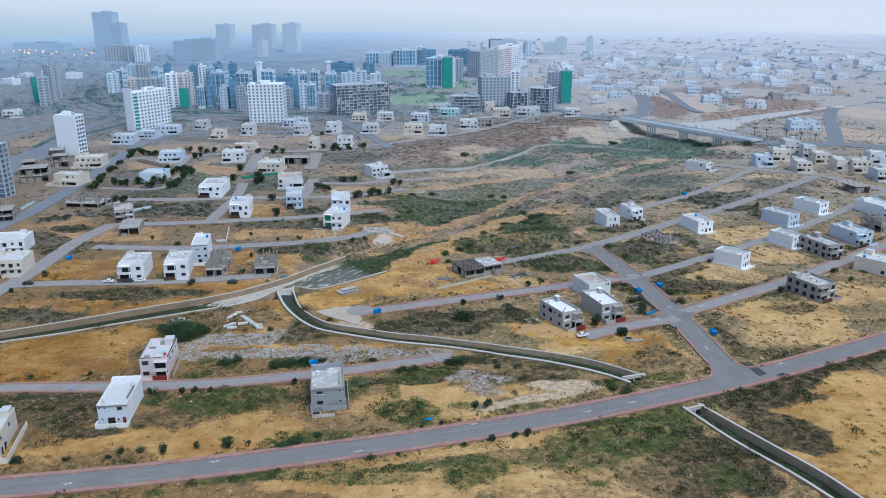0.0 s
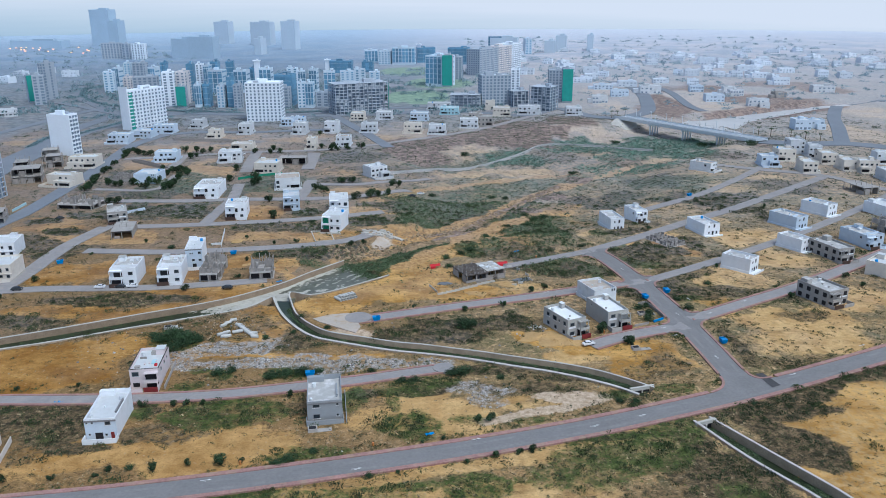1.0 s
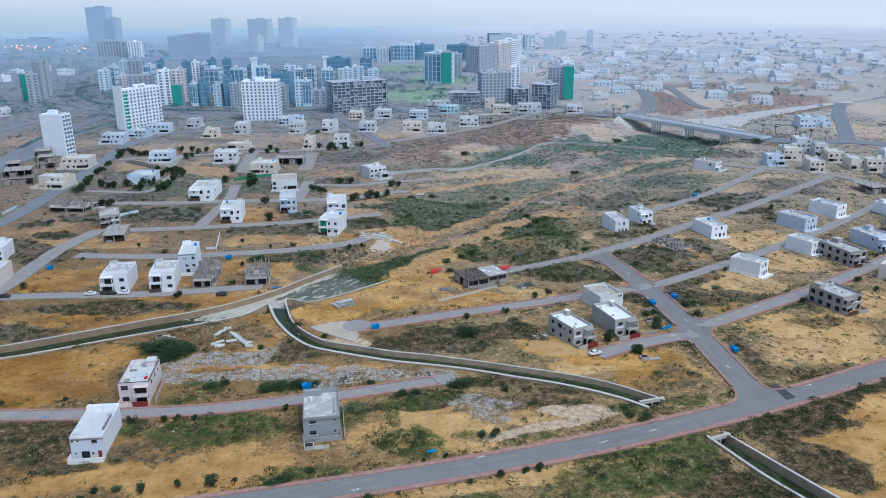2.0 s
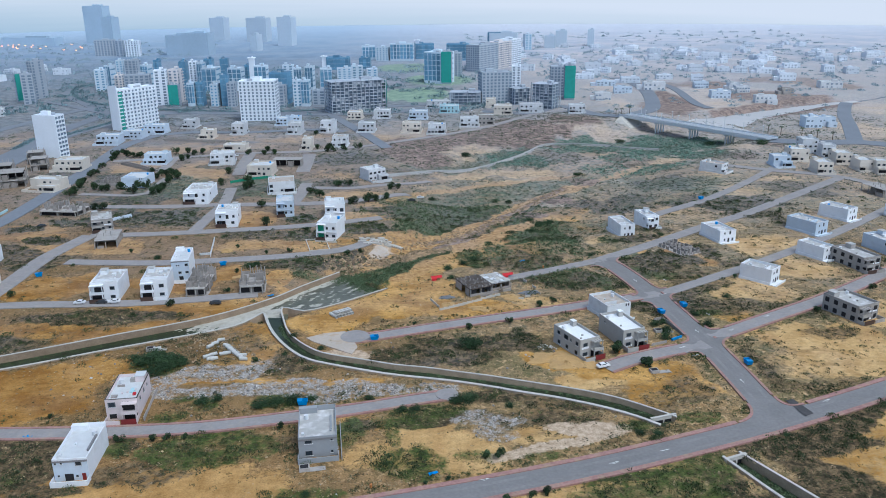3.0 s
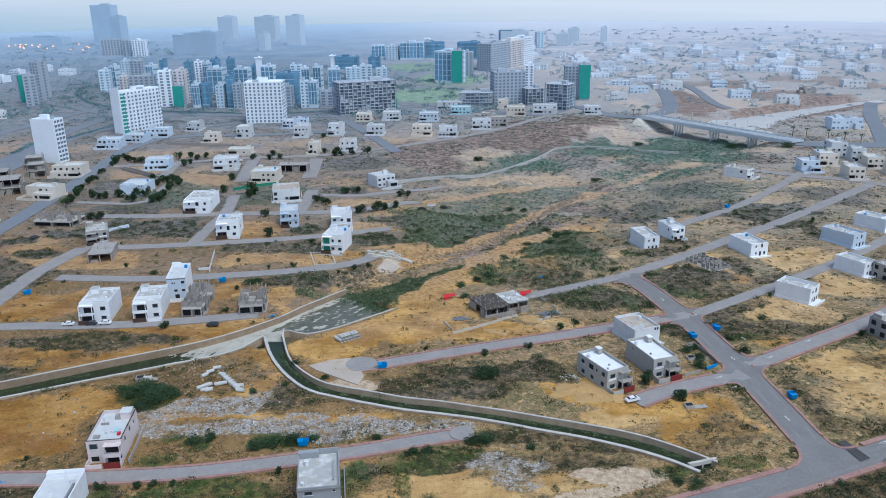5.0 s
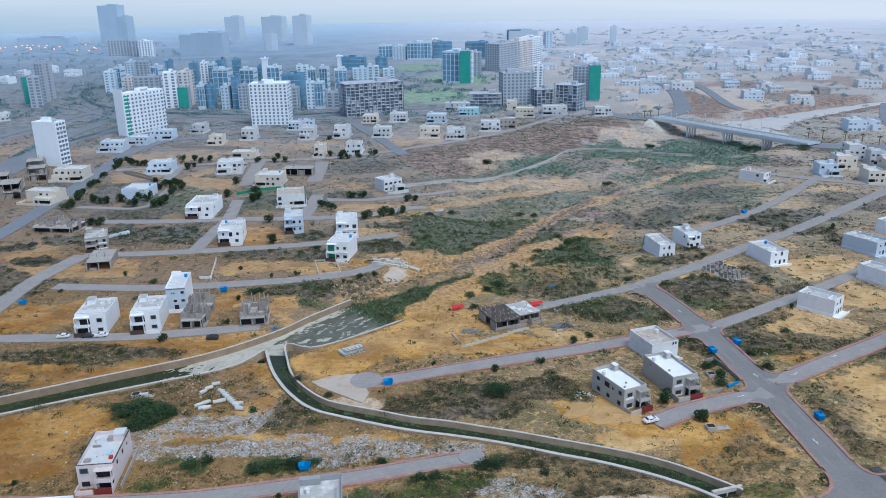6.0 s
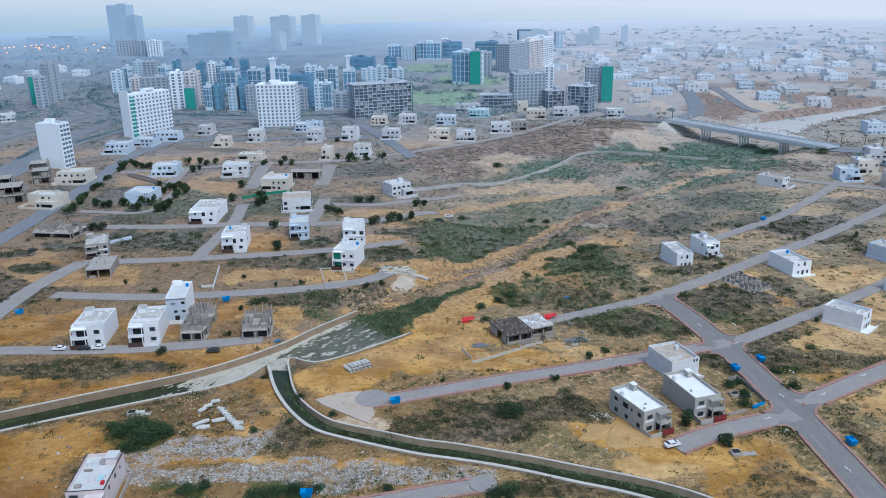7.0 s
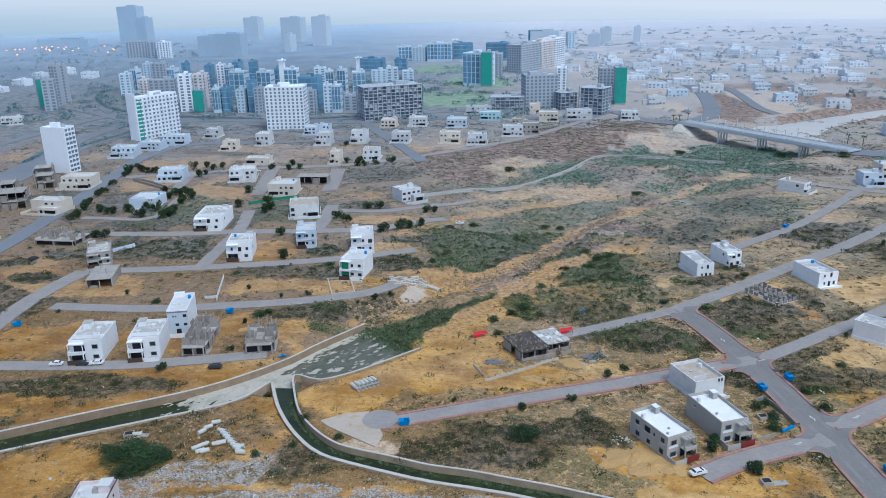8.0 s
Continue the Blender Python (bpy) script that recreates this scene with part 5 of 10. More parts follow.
ROAD_LOOK = {"main": (ASPHALT, "grey asphalt main road with worn surface"), "cross": (ASPHALT, "grey asphalt cross road with white arrows"),
             "lane": (ASPHALT_OLD, "dusty grey asphalt residential street"), "avenue": (AVENUE, "wide grey asphalt avenue between tower blocks")}
for _i, (_line, _w, _sort, _kerb) in enumerate(ROADS):
    _m, _label = ROAD_LOOK[_sort]
    tagged(new("road", ribbon(_line, -_w / 2, _w / 2, 0.02 + 0.006 * _i, _m, "road", 0.5)), _label, "road", kind="structure")
    if _sort in ("main", "cross"):
        for _o in (-0.27, 0.2):
            tagged(new("wheel_track", ribbon(_line, _o * _w - 0.5, _o * _w + 0.5, 0.03 + 0.006 * _i, ASPHALT_WORN, "wheel_track")), "paler worn wheel track along the asphalt", "road", kind="structure")
    if _kerb:
        for _s in (-1, 1):
            _fine = smooth(_line, 1.2)
            _mid = _fine + normals(_fine) * _s * (_w / 2 + 0.6)
            _keep = ~on_road(_mid[:, 0], _mid[:, 1], _i, 1.2)
            for _p, _a, _b, _l in FILLETS:
                for _e in (_a, _b):
                    _q = np.clip(((_mid[:, 0] - _p.x) * (_e.x - _p.x) + (_mid[:, 1] - _p.y) * (_e.y - _p.y)) / (_e - _p).length_squared, 0, 1)
                    _keep &= np.hypot(_mid[:, 0] - _p.x - _q * (_e.x - _p.x), _mid[:, 1] - _p.y - _q * (_e.y - _p.y)) > 0.95
            _me = ribbon(_fine, _s * (_w / 2 - 0.2), _s * (_w / 2 + (1.25 if _sort == "main" else 0.65)), 0.26, PAVER, "kerb", 0.5, _keep)
            if len(_me.polygons):
                tagged(new("pavement", _me), "narrow red brick kerb strip beside the road", "pavement", kind="structure")


_tar = Geo()
_tar.face([(x, y, 0.2) for x, y in [(107.9, 230.1), (110.5, 230.7), (112.5, 222.4), (109.4, 221.1)]])
tagged(new("road", _tar.mesh("tar_patch", TAR)), "dark tar patch across the main road", "road", kind="structure")


def canal_wall(line, thick, deep, inner, name, label, stone=STONE):
    """A masonry wall with a pale coping; inner is the side of its water."""
    w = tagged(new(name), label, "retaining wall", kind="structure")
    nr = normals(line)
    g, c = Geo(), Geo()
    for geo, a, b, z0, z1 in ((g, -thick / 2, thick / 2, -deep - 0.6, 0.32), (c, -thick / 2 - 0.05, thick / 2 + 0.05, 0.32, 0.5)):
        for i in range(len(line) - 1):
            q = [line[i] + nr[i] * a, line[i + 1] + nr[i + 1] * a, line[i + 1] + nr[i + 1] * b, line[i] + nr[i] * b]
            q = q[::-1]
            geo.face([(*p, z1) for p in q])
            for u, v in ((0, 1), (2, 3)):
                geo.face([(*q[u], z0), (*q[v], z0), (*q[v], z1), (*q[u], z1)])
        for e in (0, -1):
            geo.face([(*(line[e] + nr[e] * a), z0), (*(line[e] + nr[e] * b), z0), (*(line[e] + nr[e] * b), z1), (*(line[e] + nr[e] * a), z1)])
    part("masonry", g, stone, w)
    part("coping", c, COPING, w, "pale concrete coping")
    return w


canal_wall(FAR_WALL, 0.55, 3.2, 1, "wall_canal_north", "dark brown stone canal wall with white coping", STONE_DARK)
canal_wall(NEAR_WALL, 0.7, 3.2, 1, "wall_canal_south", "low stone canal wall with white coping")
canal_wall(BANK_WALL, 0.5, 3.2, 1, "wall_canal_bank", "curving tan stone canal wall with pale coping")
canal_wall(INNER_WALL, 0.9, 3.2, 1, "wall_canal_inner", "curving white-topped canal wall beside the scrub")
canal_wall(SOUTH_WALL_A, 0.7, 3.2, 1, "wall_drain_west", "white-topped concrete drain wall below the road")
canal_wall(SOUTH_WALL_B, 0.6, 3.2, 1, "wall_drain_east", "tan concrete drain wall with pale coping")


def along(line, n):
    s = np.r_[0, np.cumsum(np.linalg.norm(np.diff(line, axis=0), axis=1))]
    q = np.linspace(0, s[-1], n)
    return np.stack([np.interp(q, s, line[:, 0]), np.interp(q, s, line[:, 1])], 1)


def water_sheet(a, b, z, material, name, label):
    p, q, g = along(a, 60), along(b, 60), Geo()
    for i in range(59):
        g.face([(*p[i], z), (*p[i + 1], z), (*q[i + 1], z), (*q[i], z)])
    return tagged(new(name, g.mesh(name, material)), label, "water", kind="structure")


water_sheet(FAR_WALL[:-12], NEAR_WALL, -2.12, WATER, "water", "dark shallow canal water between stone walls")
water_sheet(BANK_WALL[16:], INNER_WALL, -1.5, WATER, "water", "dark green water in the narrow canal")
water_sheet(SOUTH_WALL_A, SOUTH_WALL_B, -2.2, WATER, "water", "dark green water in the open drain")
_pool = Geo()
_pool.face([(*p, -2.12) for p in (FAR_WALL[-13], FAR_WALL[-1], BANK_WALL[0], BANK_WALL[8], BANK_WALL[13], BANK_WALL[19], INNER_WALL[2], NEAR_WALL[-1])])
tagged(new("water", _pool.mesh("water", POOL)), "dark green shallow pools where two canals meet", "water", kind="structure")


def silt_bed():
    """The canal's bed: pale silt bars that rise out of the pools."""
    poly = list(map(tuple, FAR_WALL)) + list(map(tuple, BANK_WALL[:20])) + list(map(tuple, NEAR_WALL[::-1]))
    pa = np.array(poly)
    xs, ys = np.arange(pa[:, 0].min(), pa[:, 0].max(), 0.6), np.arange(pa[:, 1].min(), pa[:, 1].max(), 0.6)
    gx, gy = np.meshgrid(xs, ys)
    keep = inside(poly, gx, gy)
    jx, jy = NEAR_WALL[-1]
    ux, uy = (FAR_WALL[-1] - FAR_WALL[-6]) / np.linalg.norm(FAR_WALL[-1] - FAR_WALL[-6])
    s, q = (gx - jx) * ux + (gy - jy) * uy, -(gx - jx) * uy + (gy - jy) * ux
    stretch = 0.17 * rough(s * 0.3, q, 4.0, 51) + 0.12 * rough(s * 0.5, q, 1.7, 52) + 0.10 * rough(s, q, 1.1, 53)
    bias = np.interp(s, (-75, -38, -12, 4, 12, 60), (-0.9, -0.40, 0.30, 0.30, -0.03, -0.09))
    wall = np.min(np.hypot(gx[..., None] - FAR_WALL[:, 0], gy[..., None] - FAR_WALL[:, 1]), -1)
    z = -2.12 + stretch + bias + 0.25 * np.clip(1.6 - wall / 2.0, -0.2, 1) * (s > -8)
    z = np.clip(z, -2.5, -1.9)
    keep[1:-1, 1:-1] |= keep[:-2, 1:-1] | keep[2:, 1:-1] | keep[1:-1, :-2] | keep[1:-1, 2:]
    idx = -np.ones(gx.shape, int)
    idx[keep] = np.arange(keep.sum())
    full = keep[:-1, :-1] & keep[1:, :-1] & keep[:-1, 1:] & keep[1:, 1:]
    f = np.stack([idx[:-1, :-1], idx[:-1, 1:], idx[1:, 1:], idx[1:, :-1]], -1)[full]
    me = bpy.data.meshes.new("canal_bed")
    me.from_pydata(np.stack([gx, gy, z], -1)[keep].tolist(), [], f.tolist())
    me.materials.append(SILT)
    for p in me.polygons:
        p.use_smooth = True
    return tagged(new("canal_bed", me), "pale silt bars between dark pools where two canals meet", "water", kind="structure")


silt_bed()


def plaza(pts):
    g = Geo()
    top = [(p[0], p[1], land(*p) + 0.30) for p in pts]
    g.face(top)
    for a, b in zip(top, top[1:] + top[:1]):
        g.face([a, b, (b[0], b[1], b[2] - 1.0), (a[0], a[1], a[2] - 1.0)])
    return tagged(new("pavement", g.mesh("pavement", PLAZA)), "pale dusty concrete apron at the end of the street", "pavement", kind="structure")


def turning_bulb(x, y, r):
    g = Geo()
    g.cyl(x, y, -0.4, r, 0.4 + 0.34, 24)
    return tagged(new("road", g.mesh("road_end", ASPHALT_OLD)), "round asphalt turning end of the street", "road", kind="structure")


plaza([(-29.8, 285.7), (-22.7, 287.0), (-19.3, 279.6), (-17.7, 274.2), (-19.2, 268.7), (-33.0, 279.3), (-35.7, 282.4)], )
plaza([(-18.5, 379.0), (-16.3, 375.7), (-12.5, 375.6), (-9.0, 382.4), (-9.7, 388.5), (-12.9, 388.9), (-15.4, 386.0)], )
turning_bulb(-19.0, 282.5, 5.0)
turning_bulb(10.6, 239.8, 3.4)

# ---- buildings ----
STYLE = {"newgrey": (NEWGREY, ROOF_BRIGHT, "fresh grey rendered"), "white": (WHITE, ROOF_WHITE, "white rendered"), "cream": (CREAM, ROOF_WHITE, "cream rendered"), "pink": (PINK, ROOF_WHITE, "pale pink rendered"),
         "blue": (BLUE, ROOF_WHITE, "pale blue rendered"), "aqua": (AQUA, ROOF_WHITE, "aqua rendered"), "plaster": (PLASTER, ROOF_DUST, "bare plastered"),
         "greyback": (GREY, ROOF_GREY, "grey rendered"), "concrete": (CONCRETE, ROOF_GREY, "unpainted grey concrete"), "netted": (WHITE, ROOF_WHITE, "white green-netted")}


def shell(w, d, h, parapet=0.9, t=0.25):
    """Outer walls with a parapet standing round a sunk roof."""
    g = Geo()
    o = [(-w / 2, -d / 2), (w / 2, -d / 2), (w / 2, d / 2), (-w / 2, d / 2)]
    i = [(x - math.copysign(t, x), y - math.copysign(t, y)) for x, y in o]
    g.prism(o, -1.2, h, top=False)
    for k in range(4):
        j = (k + 1) % 4
        g.face([(*o[k], h), (*o[j], h), (*i[j], h), (*i[k], h)])
        g.face([(*i[k], h), (*i[j], h), (*i[j], h - parapet), (*i[k], h - parapet)])
    return g


def window(ob, x, y, z, w, h, turn, pane=None, frame_mat=None):
    """A framed window on a wall; turn 0 faces the front."""
    fr = bit("window", ob, x, y, z, w, 0.16, h, frame_mat or ALU, turn, "ring")
    p = bit("pane", fr, 0, 0, 0.05, 0.92, 0.55, 0.9, pane or GLASS)
    return fr


# openings of single houses: wall, place along it, sill height, width, height, what it is
OPENINGS = {
    "rear_blue": [("f", .08, 4.9, .5, .5, "w"), ("f", .25, 4.9, .5, .5, "w"), ("f", .74, 4.3, 1.5, 1.3, "w"), ("f", .13, 1.4, .5, .5, "w"), ("f", .43, .2, 2.0, 1.9, "o"), ("f", .66, 1.1, .6, .6, "w"), ("f", .86, 0, .9, 2.1, "red")],
    "rear_grey": [("f", .26, 4.2, 2.0, 1.4, "w"), ("f", .26, .8, 2.0, 1.4, "w"), ("f", .86, 4.6, .6, .7, "w"), ("f", .86, 1.2, .6, .7, "w"), ("r", .15, 1.0, 1.0, 1.0, "w")],
    "villa": [("f", .78, 4.3, 1.9, 1.5, "w"), ("f", .78, .9, 1.9, 1.3, "w"), ("f", .30, 3.6, 3.4, 2.0, "o")],
    "tall": [("f", .85, 6.6, 1.3, 1.1, "w"), ("f", .45, 3.4, 1.3, 1.0, "w"), ("f", .85, 3.4, 1.3, 1.0, "w"), ("f", .3, 6.7, .5, .6, "w"), ("f", .42, 6.7, .5, .6, "w"), ("f", .5, .4, 1.6, 1.9, "o")],
    "grey_side": [("f", .25, 4.0, 1.9, 1.4, "w"), ("f", .25, .7, 2.0, 1.4, "w"), ("l", .12, 4.1, 1.5, 1.5, "w"), ("l", .34, 4.2, .7, 1.0, "w"), ("l", .52, 3.9, 2.4, 1.8, "w"), ("l", .80, 4.1, 1.6, 1.4, "w"), ("l", .14, .8, 1.6, 1.6, "w"), ("l", .48, .9, 1.5, 1.4, "w"), ("l", .78, .8, 1.6, 1.5, "w")],
    "grey_blank": [("f", .25, 4.0, 1.9, 1.4, "w"), ("f", .25, .7, 2.0, 1.4, "w"), ("l", .75, 4.6, .6, .6, "w")],
    "pale_block": [("f", .80, 4.6, .5, 1.0, "w"), ("f", .90, 4.6, .5, 1.0, "w"), ("f", .5, .8, 1.2, 1.2, "w")],
    "small_front": [("f", .28, 4.2, .7, .9, "w"), ("f", .62, 4.0, .9, 1.7, "w"), ("f", .3, 1.0, .7, 1.1, "w"), ("f", .55, .3, .9, 1.9, "o"), ("f", .8, .8, .9, 1.4, "w")],
    "open_frame": [(w_, u_, z_, 1.7, 1.7, "o") for w_, n_ in (("f", 3), ("l", 4), ("r", 4)) for z_ in (0.5, 3.7) for u_ in [(k_ + 0.5) / n_ for k_ in range(n_)]],
    "two_tier": [("f", .2, 4.1, .9, 1.4, "w"), ("f", .5, 3.6, 1.6, 2.0, "o"), ("f", .8, 4.1, 1.2, 1.4, "w"), ("f", .2, .8, 1.2, 1.4, "w"), ("f", .75, .8, 1.6, 1.4, "w"), ("l", .2, 4.2, 1.0, 1.1, "w"), ("r", .2, 4.2, 1.0, 1.1, "w")],
    "garden_side": [("r", .15, 4.1, .9, 1.2, "w"), ("r", .35, 1.0, .7, .8, "w"), ("r", .12, .2, .9, 2.0, "o"), ("r", .28, .2, .9, 2.0, "o"), ("r", .6, 4.1, 1.2, 1.2, "w"), ("f", .3, 4.0, 1.5, 1.3, "w")],
    "pink_front": [("f", .20, 4.1, 2.1, 1.5, "w"), ("f", .20, .6, 1.9, 1.3, "o"), ("f", .68, 3.7, 2.8, 1.9, "o"), ("r", .2, 4.3, 1.0, 1.2, "w"), ("r", .5, 4.3, 1.0, 1.2, "w"), ("r", .75, 4.3, .7, .8, "w")],
}


def openings(ob, spec, w, d, shift):
    for wall, u, z, ww, wh, sort in OPENINGS[spec]:
        if wall == "f":
            x, y, turn = (u - 0.5) * w, -d / 2 + shift - 0.03, 0
        else:
            x, y, turn = (w / 2 + 0.03) * (1 if wall == "r" else -1), shift - d / 2 + u * d, 90
        if sort == "w":
            window(ob, x, y, z, ww, wh, turn)
            bit("window_sill", ob, x + (0.06 if wall == "r" else -0.06 if wall == "l" else 0), y - (0.06 if wall == "f" else 0), z - 0.1, ww + 0.3, 0.2, 0.1, PLASTER, turn)
        else:
            bit("door" if sort == "red" else "opening", ob, x, y, z, ww, 0.12, wh, GATE_RED if sort == "red" else INNER_SHADE, turn)


def house(style, x, y, yaw, w, d, h, near=False, back=False, far=False, face=""):
    rng = random.Random(int(x * 13 + y * 7))
    z = land(x, y) - 0.1
    if style == "frame":
        return frame_house(x, y, z, yaw, w, d, h, rng, near)
    if style == "ruin":
        return ruin(x, y, z, yaw, w, d, h, rng)
    wall, roof, words = STYLE[style]
    if style == "white" and not near:
        wall = WHITE_HAZED
    storeys = 3 if h > 9.4 else 2 if h > 5 else 1
    fh = (h - 0.9) / storeys
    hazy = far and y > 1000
    # the farthest houses get haze-tinted walls and roofs
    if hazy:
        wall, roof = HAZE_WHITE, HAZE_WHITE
    ob = thing("house", x, y, z, yaw, f"{words} {('flat', 'two-storey', 'three-storey')[storeys - 1]} house with flat roof and parapet", "house", "houses of the estate")
    stepped = not near and storeys == 2 and rng.random() < 0.55
    full, glass, panes = d, GLASS, Geo()
    if stepped:
        # a full-height rear block with a lower front block and roof terrace
        fw, fx = w * rng.uniform(0.45, 0.7), rng.choice((-1, 1))
        fx *= (w - fw) / 2
        fd = d * rng.uniform(0.2, 0.34)
        low = part("front_block", shell(fw, fd + 0.3, fh + 0.9), wall, ob)
        low.location = (fx, -full / 2 + fd / 2, 0)
        bit("terrace", ob, fx, -full / 2 + fd / 2, fh - 0.1, fw - 0.45, fd - 0.2, 0.2, roof)
        d = full - fd
    if face in ("villa", "two_tier", "small_front"):
        roof = ROOF_GREY
    body = part("wall", shell(w, d, h), wall, ob)
    shift = (full - d) / 2
    body.location = (0, shift, 0)
    bit("roof", ob, 0, shift, h - 1.1, w - 0.45, d - 0.45, 0.2, roof)
    if face:
        openings(ob, face, w, d, shift)
    for s in range(0 if face else storeys):
        zf = s * fh
        n = max(2, min(5, int(w / 2.8)))
        for k in range(n):
            if near and s == 0 and not back and k == (n - 1 if style in ("newgrey", "pink") else 0):
                continue
            if not near and rng.random() < 0.25:
                continue
            ww = min(2.0, w / n * 0.75) * rng.uniform(0.5, 1.0)
            wh = rng.choice((1.2, 1.35, 1.35, 1.9))
            u = -w / 2 + w * (k + 0.5) / n
            v = -d / 2 + shift - 0.03
            if stepped and s == 0 and abs(u - fx) < fw / 2:
                v = -full / 2 - 0.18
            if far:
                panes.box(u, v, zf + 2.3 - wh, ww * 1.3, 0.12, wh)
            else:
                window(ob, u, v, zf + 2.4 - wh, ww, wh, 0, glass)
        if not far:
            for side in (-1, 1):
                m = max(1, int(d / 6))
                for k in range(m):
                    if rng.random() < (0.85 if style in ("concrete", "pink", "newgrey") else 0.12):
                        window(ob, side * (w / 2 + 0.03), shift - d / 2 + d * (k + 0.5) / m, zf + 1.0, 1.5, 1.4, 90, glass)
        if near and s:
            bit("ledge", ob, 0, -d / 2 - 0.22, zf - 0.12, w, 0.45, 0.14, wall)
    if far:
        if panes.f:
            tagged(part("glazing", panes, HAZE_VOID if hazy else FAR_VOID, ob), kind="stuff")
        bit("stair_head", ob, w * rng.uniform(-.25, .25), d * 0.2, h - 0.9, w * 0.25, d * 0.3, 2.2, wall)
        if rng.random() < 0.6:
            bit("annexe", ob, -w * 0.62, 0.5, -1, w * 0.35, d * 0.7, h * 0.55 + 1, wall)
        return ob
    if not near:
        # porch shade as a dark panel, balcony and plot wall
        pw = w * 0.34
        px = rng.choice((-1, 1)) * w * 0.28
        yf = -full / 2
        bit("porch", ob, px, yf - 0.2, 0, pw, 0.14, 2.5, INNER_SHADE)
        bit("balcony", ob, px, yf - 0.9, fh - 0.1, pw * 1.1, 1.6, 0.2, wall)
        bit("balcony_wall", ob, px, yf - 1.65, fh + 0.1, pw * 1.1, 0.12, 0.8, wall)
        bit("plot_wall", ob, 0, yf - 3.4, -0.4, w + 1.6, 0.2, 1.9, wall)
        for side in (-1, 1):
            bit("plot_wall", ob, side * (w / 2 + 0.8), -1.7, -0.4, 0.2, full + 3.4, 1.9, wall)
    # stair head with its slab, and the tank
    sx, sy = rng.choice((-1, 1)) * w * 0.3, d * 0.34
    small = 0.6 if style in ("newgrey", "plaster") else 1.0
    if back and face not in ("small_front", "pale_block"):
        bit("rear_parapet", ob, -w * 0.25, d * 0.44, h - 0.9, w * 0.5, d * 0.1, 1.6, wall)
    back = back or face in ("small_front", "pale_block")
    sh = None if back else bit("stair_head", ob, sx, sy, h - 0.9, min(2.6, w * 0.3) * small, min(3.0, d * 0.2) * small, 1.9, wall)
    if not back:
        bit("stair_roof", ob, sx, sy, h + 1.0, min(2.9, w * 0.34) * small, min(3.3, d * 0.22) * small, 0.14, roof)
    if rng.random() < 0.6:
        bit("water_tank", ob, -sx, sy * rng.uniform(0.6, 1), h - 0.9, 1.2, 1.2, 1.2, TANK_BLUE if rng.random() < 0.2 else PLASTER, 0, "cyl")
    for _ in range(rng.randint(1, 3)):
        bit("roof_vent", ob, rng.uniform(-.35, .35) * w, rng.uniform(-.4, .1) * d, h - 0.9, 0.5, 0.5, 0.5, wall)
    if not near:
        return ob
    if back and face not in ("small_front", "pale_block"):
        # rear yard wall
        yard = 2.6
        bit("yard_wall", ob, 0, -d / 2 - yard, -0.3, w + 0.6, 0.2, 1.9, wall)
        for side in (-1, 1):
            bit("yard_wall", ob, side * (w / 2 + 0.2), -d / 2 - yard / 2, -0.3, 0.2, yard, 1.9, wall)
        if not face:
            bit("door", ob, w * 0.15, -d / 2 - 0.03, 0, 1.1, 0.1, 2.2, INNER_SHADE)
        bit("fascia", ob, 0, -d / 2 - 0.08, h - 1.0, w + 0.1, 0.12, 0.5, ALU)
        if style == "white":
            bit("front_render", ob, 0, -d / 2 - 0.012, 0.0, w - 0.02, 0.02, h - 1.0, BLUE)
    elif face in ("small_front", "pale_block", "garden_side"):
        # low step and wall round a plain front
        bit("step", ob, 0, -d / 2 - 1.3, -0.4, w + 0.6, 2.6, 0.7, wall)
        bit("yard_wall", ob, 0, -d / 2 - 2.5, 0.3, w + 0.6, 0.2, 0.7, wall)
        bit("side_ledge", ob, -w / 2 - 0.5, 0, -0.4, 0.2, d, 1.6, wall)
        bit("roof_parapet", ob, -w * 0.2, -d * 0.3, h - 0.9, w * 0.5, 0.2, 1.2, wall)
        if face == "garden_side":
            bit("plot_wall", ob, w / 2 + 2.4, -1.5, -0.4, 0.22, d + 3, 2.2, wall)
            bit("plot_wall", ob, w / 2 + 1.2, -d / 2 - 3, -0.4, 2.4, 0.22, 2.2, wall)
    else:
        # porch under a balcony, forecourt wall and gate
        pw = w * 0.48
        hand = 1 if style in ("newgrey", "pink") else -1
        px = hand * (w / 2 - pw / 2)
        # a dark panel on the wall paints the garage's shade
        bit("garage_opening", ob, px, -d / 2 - 0.02, 0, pw * 0.86, 0.1, 2.5, INNER_SHADE)
        bit("balcony", ob, px, -d / 2 - 1.1, fh - 0.15, pw, 2.2, 0.18, wall)
        bit("balcony_wall", ob, px, -d / 2 - 2.15, fh, pw, 0.12, 0.9, wall)
        bit("balcony_wall", ob, px + hand * (pw / 2 - 0.06), -d / 2 - 1.1, fh, 0.12, 2.1, 0.9, wall)
        bit("canopy", ob, px, -d / 2 - 0.9, 2 * fh - 0.1, pw, 1.8, 0.16, wall)
        for k in (-0.46, 0.46):
            bit("column", ob, px + k * pw, -d / 2 - 2.0, 0, 0.3, 0.3, fh - 0.15, wall)
            bit("column", ob, px + k * pw, -d / 2 - 1.7, fh, 0.22, 0.22, fh - 0.1, wall)
        yard = 3.2
        bit("yard_wall", ob, -hand * w * 0.26, -d / 2 - yard, -0.3, w * 0.48, 0.2, 1.8, wall)
        for side in (-1, 1):
            bit("yard_wall", ob, side * (w / 2 - 0.1), -d / 2 - yard / 2, -0.3, 0.2, yard, 1.8, wall)
